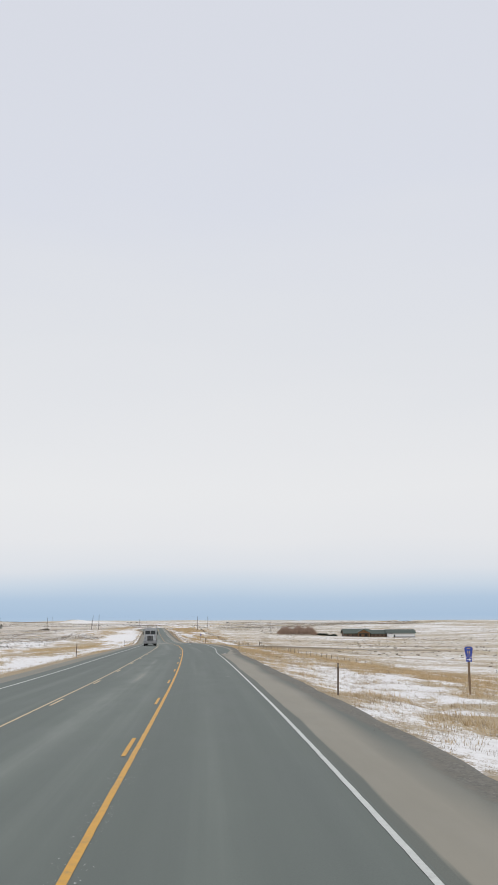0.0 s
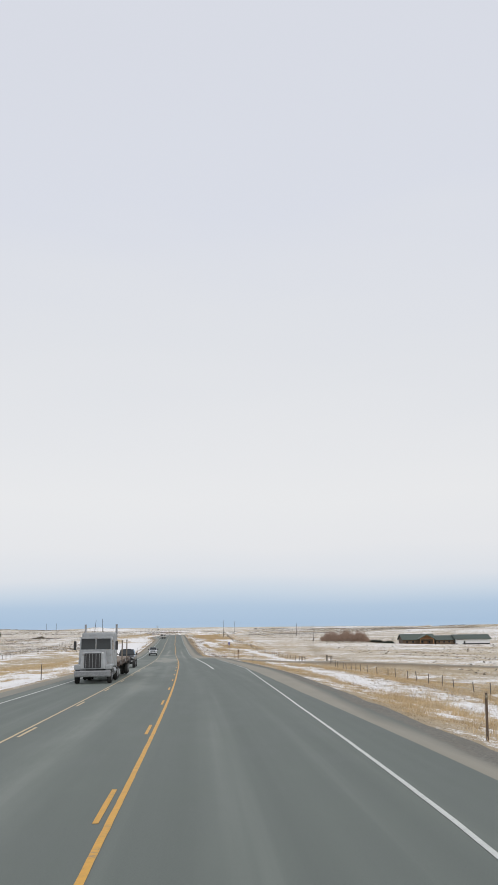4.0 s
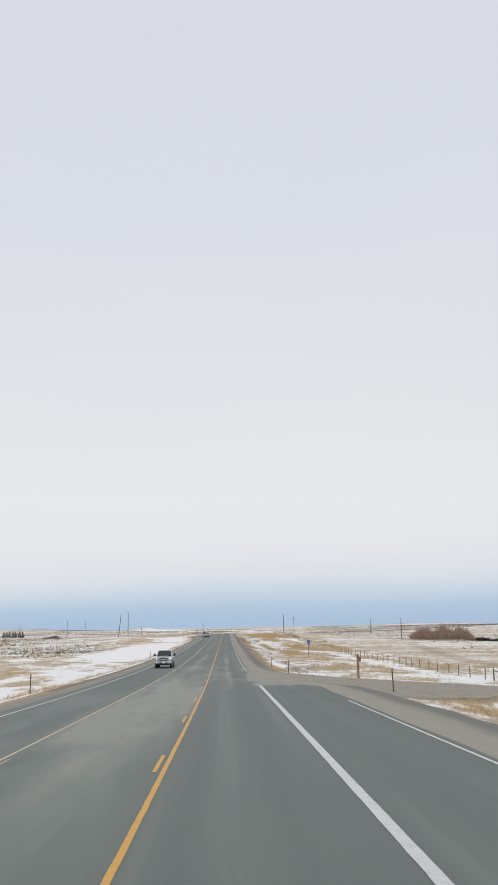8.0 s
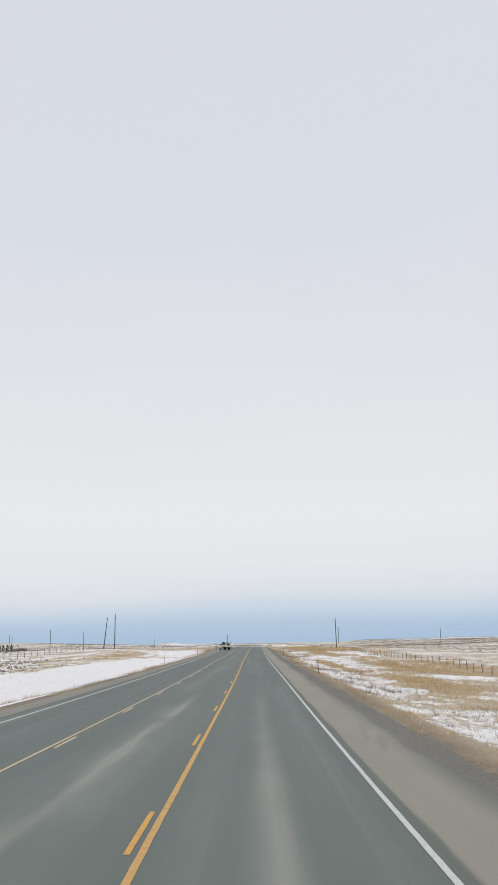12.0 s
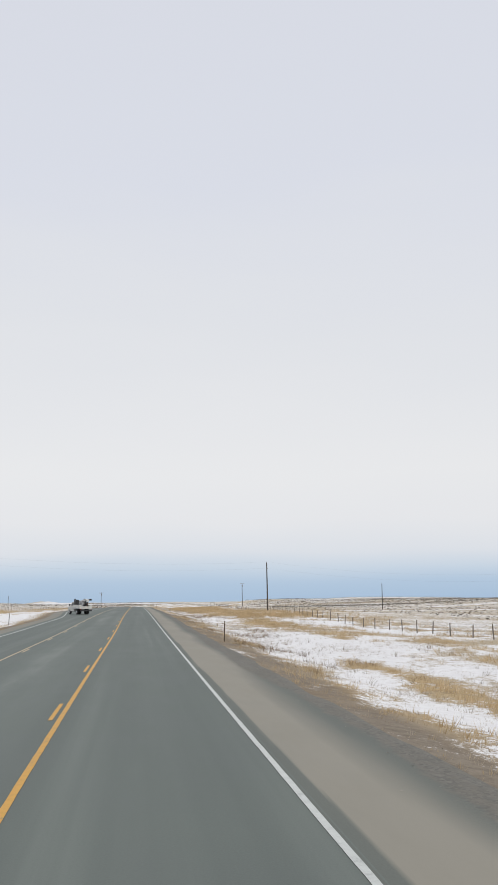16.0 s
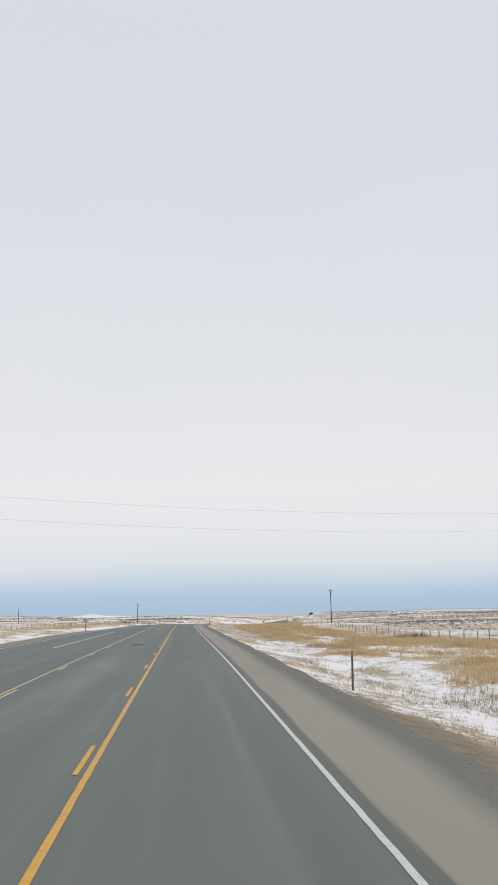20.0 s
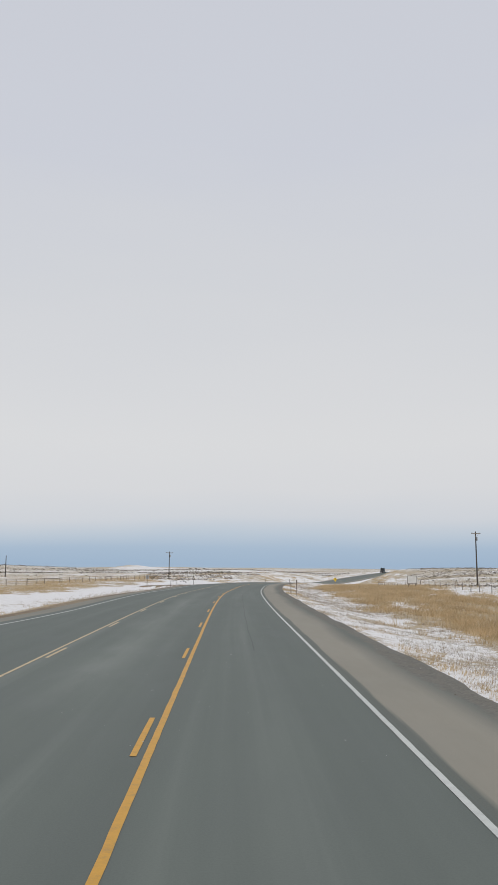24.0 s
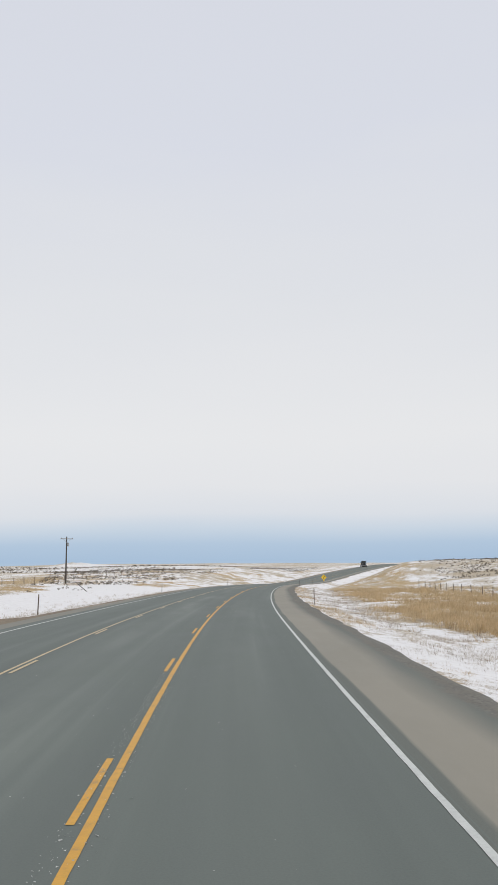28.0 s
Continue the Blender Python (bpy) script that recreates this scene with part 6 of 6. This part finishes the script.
rng = np.random.default_rng(7)
STRAW = island_material("straw", [(0.40, 0.29, 0.16), (0.56, 0.43, 0.26), (0.64, 0.51, 0.33), (0.46, 0.33, 0.17), (0.70, 0.58, 0.42)], thin=0.35)
GOLD = island_material("golden_straw", [(0.43, 0.315, 0.175), (0.62, 0.48, 0.29), (0.70, 0.57, 0.39), (0.49, 0.36, 0.205), (0.67, 0.53, 0.34)], thin=0.35)
PALE = island_material("pale_bunchgrass", [(0.30, 0.235, 0.165), (0.52, 0.43, 0.315), (0.42, 0.335, 0.24), (0.64, 0.56, 0.45), (0.36, 0.28, 0.19)], thin=0.3)
FROST = island_material("frosted_stems", [(0.46, 0.40, 0.33), (0.66, 0.60, 0.53), (0.30, 0.245, 0.19), (0.56, 0.49, 0.41), (0.74, 0.70, 0.64)], thin=0.3)
DRYSTEM = island_material("dry_stems", [(0.14, 0.10, 0.065), (0.26, 0.19, 0.12), (0.20, 0.14, 0.085), (0.36, 0.28, 0.18)])
SAGE = island_material("sagebrush", [(0.085, 0.072, 0.055), (0.19, 0.160, 0.122), (0.135, 0.115, 0.086), (0.28, 0.235, 0.185)])
WILLOW = island_material("willow_twigs", [(0.26, 0.18, 0.135), (0.40, 0.29, 0.23), (0.32, 0.22, 0.165), (0.48, 0.38, 0.31)])
JUNIPER = island_material("juniper", [(0.018, 0.024, 0.018), (0.045, 0.052, 0.038), (0.03, 0.036, 0.026)])


def blades(x, y, z, h, w, per, spread, lean=0.35):
    """Tufts: per blades each, thin triangles from the ground to a bent tip."""
    n = len(x)
    a = rng.uniform(0, 2 * np.pi, (n, per))
    r = spread[:, None] * np.sqrt(rng.uniform(0, 1, (n, per)))
    bx, by = x[:, None] + r * np.cos(a), y[:, None] + r * np.sin(a)
    hh = h[:, None] * rng.uniform(0.55, 1.1, (n, per))
    t = rng.uniform(0, 2 * np.pi, (n, per))
    k = hh * rng.uniform(0.05, lean, (n, per))
    tx, ty = bx + k * np.cos(a + rng.normal(0, 0.7, (n, per))) + 0.08 * hh, by + k * np.sin(a)
    ww = w * rng.uniform(0.6, 1.3, (n, per))
    zz = np.repeat(z[:, None], per, 1) - 0.03
    out = np.empty((n * per, 3, 3))
    for i, (px, py, pz) in enumerate(((bx - ww * np.cos(t), by - ww * np.sin(t), zz), (bx + ww * np.cos(t), by + ww * np.sin(t), zz), (tx, ty, zz + hh))):
        out[:, i, 0], out[:, i, 1], out[:, i, 2] = px.ravel(), py.ravel(), pz.ravel()
    return out


def scatter(n, s0, s1, d0, d1, side, keep, power=1.0):
    """Places beside the pavement, kept by a chance that keep() gives."""
    s = rng.uniform(s0, s1, n)
    d = d0 + (d1 - d0) * rng.uniform(0, 1, n) ** power
    u = np.where(side > 0, GRAVEL_R + right_shift(s) - trim(s) + d, GRAVEL_L - left_shift(s) - d)
    x, y, z = ground_z(s, u)
    ok = (rng.uniform(0, 1, n) < keep(s, u, d, x, y)) & (side_road(s, u) < 0.3)
    return s[ok], u[ok], d[ok], x[ok], y[ok], z[ok]


def bare_of(s, u, x, y):
    """1 where no snow lies, 0 on a full drift."""
    v = snow_cover(s, u, x, y) - 0.35 * dirt_cover(s, u, x, y)
    return np.clip((0.60 - v) / 0.22, 0, 1)


def off_dirt(s, u, x, y):
    return np.clip(1.25 - 1.5 * dirt_cover(s, u, x, y), 0, 1)


def tufts(x, y, z, h, w, per, spread):
    """Tufts of grass combed over by the wind: blades fan out of one root, each tuft leaning its own way."""
    n = len(x)
    a = rng.uniform(0, 2 * np.pi, (n, per))
    r = spread[:, None] * np.sqrt(rng.uniform(0, 1, (n, per)))
    bx, by = x[:, None] + r * np.cos(a), y[:, None] + r * np.sin(a)
    hh = h[:, None] * rng.uniform(0.5, 1.1, (n, per))
    comb = 2 * np.pi * fbm(x / 9, y / 12, 131, 2)[:, None] * 1.5
    k = hh * rng.uniform(0.15, 0.95, (n, per))
    tx = bx + k * (0.7 * np.cos(a) + 0.55 * np.cos(comb))
    ty = by + k * (0.7 * np.sin(a) + 0.55 * np.sin(comb))
    t = rng.uniform(0, 2 * np.pi, (n, per))
    ww = w * rng.uniform(0.6, 1.4, (n, per)) * (0.7 + 0.6 * np.clip(h[:, None] / 0.4, 0, 1))
    zz = np.repeat(z[:, None], per, 1) - 0.04
    out = np.empty((n * per, 3, 3))
    for i, (px, py, pz) in enumerate(((bx - ww * np.cos(t), by - ww * np.sin(t), zz), (bx + ww * np.cos(t), by + ww * np.sin(t), zz), (tx, ty, zz + hh))):
        out[:, i, 0], out[:, i, 1], out[:, i, 2] = px.ravel(), py.ravel(), pz.ravel()
    return out


def grow(name, n, s0, s1, d0, d1, side, keep, h0, h1, w, per, spread, material, label, power=1.0):
    s, u, d, x, y, z = scatter(n, s0, s1, d0, d1, side, keep, power)
    k = len(x)
    size = (0.45 + 1.1 * fbm(x / 6, y / 10, 93, 3)) * np.clip(0.55 + d / 5, 0, 1)
    return tri_mesh(name, tufts(x, y, z, size * rng.uniform(h0, h1, k), w, per, spread * rng.uniform(0.6, 1.3, k)), material, label, "grass")


def tall_keep(s, u, d, x, y):
    """Golden swaths: dense where the grass is golden and no snow lies."""
    g = gold_cover(s, u, x, y)
    return np.clip(bare_of(s, u, x, y) * (0.12 + 1.1 * g * g), 0, 1) * off_dirt(s, u, x, y) * np.clip(d / 1.5, 0.2, 1)


def low_keep(s, u, d, x, y):
    return np.clip(bare_of(s, u, x, y) * (0.95 - 0.6 * gold_cover(s, u, x, y)) + 0.04, 0, 1) * np.clip(0.35 + 1.3 * fbm(x / 1.1, y / 1.6, 121, 2) * off_dirt(s, u, x, y), 0.12, 1)


def snow_stem_keep(s, u, d, x, y):
    """Single stems and small tufts that stick out of the snow, in loose groups."""
    return (1 - bare_of(s, u, x, y)) * np.clip(2.6 * (fbm(x / 2.4, y / 4, 95, 3) - 0.36), 0.03, 1)


def frost_keep(s, u, d, x, y):
    return np.clip(2.4 * (fbm(x / 1.6, y / 3, 99, 3) - 0.34), 0, 1) * np.clip((7.5 + 2 * fbm(s / 9, 0 * s, 98, 2) - d) / 2, 0, 1)


grow("straw_grass", 158000, 8, 605, 0.5, 34, 1, tall_keep, 0.18, 0.46, 0.009, 9, 0.16, GOLD, "golden straw grass in swaths along the roadside", 1.1)
grow("straw_grass", 95000, 600, 960, 3.5, 38, 1, tall_keep, 0.30, 0.66, 0.010, 10, 0.20, GOLD, "tall golden straw grass inside the bend", 1.0)
grow("bunchgrass", 104000, 8, 605, 0.1, 34, 1, low_keep, 0.08, 0.22, 0.008, 7, 0.11, PALE, "low tan bunchgrass between patches of thin snow", 1.25)
grow("frosted_grass", 115000, 8, 605, 0.2, 20, 1, snow_stem_keep, 0.06, 0.17, 0.007, 6, 0.12, FROST, "short frosted grass sticking out of thin snow", 1.1)
grow("dry_stems", 26000, 8, 605, 0.2, 16, 1, snow_stem_keep, 0.08, 0.26, 0.006, 6, 0.10, DRYSTEM, "thin brown weed stems standing in snow", 1.1)
grow("bunchgrass", 36000, 8, 150, 0.2, 8.5, 1, frost_keep, 0.05, 0.15, 0.007, 6, 0.13, PALE, "short tan stubble in the thin roadside snow", 1.0)
grow("frosted_grass", 68000, 600, 960, 0.1, 9.5, 1, frost_keep, 0.08, 0.22, 0.007, 7, 0.13, FROST, "pale frosted grass stems in the roadside snow of the bend", 1.0)
grow("dry_stems", 30000, 600, 960, 0.1, 8.5, 1, frost_keep, 0.07, 0.20, 0.006, 6, 0.10, DRYSTEM, "thin brown stems in the roadside snow of the bend", 1.0)
grow("frosted_grass", 12000, 760, 990, 0.3, 14, -1, frost_keep, 0.12, 0.34, 0.008, 8, 0.14, FROST, "pale dry grass in the snow outside the bend", 1.0)
grow("straw_grass", 66000, 0, 1000, 0.2, 45, -1, tall_keep, 0.18, 0.42, 0.010, 8, 0.20, GOLD, "golden straw grass beyond the oncoming lane", 1.2)
grow("bunchgrass", 64000, 0, 1000, 0.2, 60, -1, low_keep, 0.10, 0.26, 0.010, 6, 0.15, PALE, "low tan bunchgrass beyond the oncoming lane", 1.2)


def brush_keep(s, u, d, x, y):
    return np.clip(3.4 * (fbm(s / 5, d / 2.2, 96, 3) - 0.50), 0, 1) * np.clip((d - 0.8) / 1, 0, 1) * np.clip((9 - d) / 3, 0, 1)


grow("dry_weeds", 17000, 300, 625, 0.6, 9, 1, brush_keep, 0.20, 0.50, 0.0045, 9, 0.10, DRYSTEM, "brown weed stalks in dense groups along the ditch", 1.0)


def edge_keep(s, u, d, x, y):
    """Rusty tufts where the gravel ends."""
    return np.clip(3.0 * (fbm(s / 4, 0 * s, 94, 3) - 0.42), 0, 1) * np.where((s > 335) & (s < 600), 0.35, 1)


grow("edge_grass", 26000, 8, 960, 0.15, 1.9, 1, edge_keep, 0.16, 0.34, 0.007, 9, 0.13, STRAW, "straw tufts where the gravel shoulder ends", 1.4)


def weed_keep(s, u, d, x, y):
    return np.clip(3.0 * (fbm(x / 5, y / 9, 97, 3) - 0.55), 0, 1)


grow("dry_weeds", 7000, 8, 930, 1.2, 30, 1, weed_keep, 0.30, 0.62, 0.005, 12, 0.10, DRYSTEM, "dark dry weeds poking out of snow", 1.0)


# ---- low growth on the fields past the fences ----
def field_growth(name, n, s0, s1, d0, d1, side, material, label):
    def keep(s, u, d, x, y):
        return bare_of(s, u, x, y) * np.clip(2.5 * (fbm(x / 6, y / 4, 133, 3) - 0.38), 0.05, 1)
    s, u, d, x, y, z = scatter(n, s0, s1, d0, d1, side, keep)
    far = np.abs(u) > 66
    z = np.where(far, land(x, y), z)
    r = rng.uniform(0.12, 0.34, len(x)) * (0.6 + 0.8 * fbm(x / 9, y / 9, 135, 2))
    return tri_mesh(name, tufts(x, y, z, r, 0.016, 6, r * 0.8), material, label, "grass")


field_growth("field_grass", 76000, 60, 900, 33, 130, 1, PALE, "low tan grass on the snowy field past the fence")
field_growth("field_grass", 50000, 60, 1000, 45, 130, -1, PALE, "low tan grass on the plain beyond the oncoming lane")


# ---- sagebrush on the far fields: low bushes of many small clumps ----
def clumps(x, y, z, r, per):
    n = len(x)
    a = rng.uniform(0, 2 * np.pi, (n, per))
    e = rng.uniform(0.05, 1.0, (n, per))
    q = r[:, None] * rng.uniform(0.35, 1.0, (n, per))
    cx, cy, cz = x[:, None] + q * np.cos(a) * np.sqrt(1 - 0.6 * e), y[:, None] + q * np.sin(a) * np.sqrt(1 - 0.6 * e), z[:, None] + r[:, None] * 0.75 * e * rng.uniform(0.5, 1.1, (n, per))
    out = np.empty((n * per, 3, 3))
    for i in range(3):
        d = rng.normal(0, 0.34, (3, n, per)) * r[None, :, None]
        out[:, i, 0], out[:, i, 1], out[:, i, 2] = (cx + d[0]).ravel(), (cy + d[1]).ravel(), np.maximum(cz + 0.7 * d[2], z[:, None] - 0.1).ravel()
    return out


def sage(name, n, x0, x1, y0, y1, keep, label, rmin=0.3, rmax=0.75):
    x, y = rng.uniform(x0, x1, n), rng.uniform(y0, y1, n)
    ok = rng.uniform(0, 1, n) < keep(x, y)
    x, y = x[ok], y[ok]
    z = land(x, y)
    return tri_mesh(name, clumps(x, y, z, rng.uniform(rmin, rmax, len(x)), 9), SAGE, label, "sagebrush")


def hill_keep(x, y):
    sx = np.interp(y, RY, RX)
    return (x - sx > 50) * np.clip(2.4 * (fbm(x / 40, y / 40, 101, 4) - 0.33), 0, 1)


def bend_keep(x, y):
    sx = np.interp(y, RY, RX)
    return np.clip((x - sx - np.where(y > 850, 35, 52)) / 10, 0, 1) * np.clip(2.6 * (fbm(x / 26, y / 26, 107, 4) - 0.30), 0, 1)


def plain_keep(x, y):
    sx = np.interp(y, RY, RX)
    return (x - sx < -64) * np.clip(3.0 * (fbm(x / 50, y / 50, 103, 4) - 0.42), 0, 1) * np.where(y > 740, 0.3, 1.0)


sage("sagebrush", 26000, -20, 220, 820, 1150, bend_keep, "dense dark sagebrush on the hill inside the bend", 0.2, 0.5)
sage("sagebrush", 42000, 10, 520, 700, 1700, hill_keep, "dark sagebrush scattered over the snowy hillside", 0.18, 0.52)
sage("sagebrush", 22000, 40, 520, 120, 720, hill_keep, "sparse sagebrush on the low snowy field", 0.2, 0.55)
sage("sagebrush", 16000, -420, -70, 150, 1500, plain_keep, "dark sagebrush on the plain beyond the fence", 0.2, 0.5)
sage("sagebrush", 30000, -200, -64, 120, 760, plain_keep, "small dark sagebrush speckling the snowy field", 0.15, 0.4)
def speckle_keep(x, y):
    sx = np.interp(y, RY, RX)
    return (x - sx < np.where(y > 370, -30, -45)) * (x - sx > -105) * np.clip(2.4 * (fbm(x / 14, y / 20, 113, 3) - 0.30), 0, 1)


sage("sagebrush", 28000, -140, -30, 60, 545, speckle_keep, "small dark sagebrush speckling the white field past the fence", 0.14, 0.36)


def rise_keep(x, y):
    sx = np.interp(y, RY, RX)
    return (x - sx < -24) * (x > -86 - 0.175 * (y - 1000)) * np.clip(2.8 * (fbm(x / 22, y / 22, 109, 4) - 0.32), 0, 1)


sage("sagebrush", 24000, -150, 10, 905, 1260, rise_keep, "dense dark sagebrush on the bank outside the bend", 0.16, 0.40)
sage("sagebrush", 14000, -330, 60, 1080, 1500, lambda x, y: np.clip(3 * (fbm(x / 30, y / 30, 105, 4) - 0.36), 0, 1) * (np.abs(x - np.interp(y, RY, RX)) > 60), "dark sagebrush on the rise ahead", 0.35, 0.8)


# ---- bare willow thicket ----
def thicket(x0, x1, y0, depth, tall, n, material, name, label, category):
    kx = rng.uniform(0, 1, n)
    x = x0 + (x1 - x0) * kx
    y = y0 + depth * rng.uniform(0, 1, n)
    crown = tall * (0.12 + 1.45 * fbm(x / 3.5, y / 3.5 + 3, 111, 4) ** 1.3) * np.minimum(1, 6 * np.minimum(kx, 1 - kx) + 0.45)
    base = rng.uniform(0, 0.62, n) * crown
    z = land(x, y) + base
    h = (crown - base) * rng.uniform(0.45, 1.0, n)
    return tri_mesh(name, blades(x, y, z, h, 0.035, 5, np.full(n, 0.5), 0.5), material, label, category)


thicket(52, 80, 632, 15, 7.6, 3000, WILLOW, "willow_thicket", "dense bare brown willow thicket on the snowy field", "thicket")
thicket(80, 96, 640, 6, 2.4, 1200, JUNIPER, "juniper_row", "low dark evergreen shrubs beside the willow thicket", "shrubs")
thicket(-123, -116, 652, 5, 2.4, 900, SAGE, "brush_pile", "dark brush pile on the open field", "brush")
thicket(-8, -2, 700, 3, 1.1, 160, SAGE, "bush", "small dark bush in the grass by the fence", "bush")


# ---- windbreak conifers ----
def conifer(x, y, tall, first=None):
    z = ground_at(x, y)
    if first:
        return copy_thing(first, pose(x, y, z, 0, 0, random.uniform(0, 360)))
    t = thing("conifer", "dark green conifer in a far windbreak row", "tree", "windbreak trees")
    part("trunk", rod(new_bm(), (0, 0, -0.3), (0, 0, tall * 0.9), 0.14, 0.03, 7), POLE, t)
    n = 420
    e = rng.uniform(0.06, 1, n)
    a = rng.uniform(0, 2 * np.pi, n)
    r = tall * 0.46 * (1 - e) ** 0.7 * (0.7 + 0.3 * np.sin(e * 40)) + 0.1
    q = r * np.sqrt(rng.uniform(0.3, 1, n))
    tris = np.empty((n, 3, 3))
    for i in range(3):
        d = rng.normal(0, 0.24, (3, n))
        tris[:, i, 0], tris[:, i, 1], tris[:, i, 2] = q * np.cos(a) + d[0], q * np.sin(a) + d[1], tall * e + 0.6 * d[2] - 0.25 * q
    c = tri_mesh("crown", tris, JUNIPER, "", "")
    for key in ("kind",):
        del c[key]
    c.parent = t
    t.matrix_world = pose(x, y, z)
    return t


tree = None
for i in range(36):
    made = conifer(-212 - 2.1 * i + random.uniform(-0.8, 0.8), 915 - 1.7 * i + random.uniform(-2, 2), 4.6, tree)
    tree = tree or made


# ---- pebbles and crumbs on the shoulder ----
def pebbles(n, s0, s1):
    s = rng.uniform(s0, s1, n)
    u = GRAVEL_R + right_shift(s) - trim(s) + rng.normal(-0.1, 0.32, n)
    x, y, z, _ = place(s, u)
    z = z - 0.05 - 0.10 * np.clip((u - right_shift(s) + trim(s) - 6.2) / 0.9, -0.4, 1)
    r = rng.uniform(0.010, 0.032, n)
    out = np.empty((n * 4, 3, 3))
    corner = np.stack([np.stack([x + r * rng.uniform(-1, 1, n), y + r * rng.uniform(-1, 1, n), z + r * rng.uniform(-0.2, 0.9, n)], -1) for _ in range(4)], 1)
    for k, f in enumerate(((0, 1, 2), (0, 1, 3), (0, 2, 3), (1, 2, 3))):
        out[k::4] = corner[:, f, :]
    return out


def crumbs(n, s0, s1, wide=False):
    """Crumbs of broken seal beside the yellow line."""
    s = rng.uniform(s0, s1, n)
    u = np.where(rng.uniform(0, 1, n) < 0.6, rng.normal(-0.16, 0.05, n), rng.normal(0.10, 0.04, n))
    if wide:
        u = rng.uniform(-3.2, 3.3, n)
    x, y, z, _ = place(s, u)
    r = rng.uniform(0.006, 0.020, n)
    out = np.empty((n * 4, 3, 3))
    corner = np.stack([np.stack([x + r * rng.uniform(-1, 1, n), y + r * rng.uniform(-1, 1, n), z + r * rng.uniform(0, 0.9, n)], -1) for _ in range(4)], 1)
    for k, f in enumerate(((0, 1, 2), (0, 1, 3), (0, 2, 3), (1, 2, 3))):
        out[k::4] = corner[:, f, :]
    return out


PEBBLE = island_material("pebbles", [(0.18, 0.165, 0.145), (0.36, 0.33, 0.29), (0.25, 0.225, 0.19), (0.48, 0.46, 0.43)])
tri_mesh("pebbles", pebbles(4200, 0, 900), PEBBLE, "loose pebbles and crumbs at the shoulder's edge", "gravel")
CRUMB = island_material("seal_crumbs", [(0.30, 0.30, 0.28), (0.55, 0.55, 0.52), (0.42, 0.42, 0.39), (0.68, 0.68, 0.66)])
tri_mesh("road_crumbs", crumbs(1500, 788, 824), CRUMB, "grey crumbs of broken seal beside the yellow line", "gravel")
tri_mesh("road_crumbs", crumbs(150, 9, 19), CRUMB, "pale grit beside the yellow line", "gravel")
tri_mesh("road_crumbs", crumbs(800, 700, 875, True), CRUMB, "pale grit specks scattered over the asphalt", "gravel")
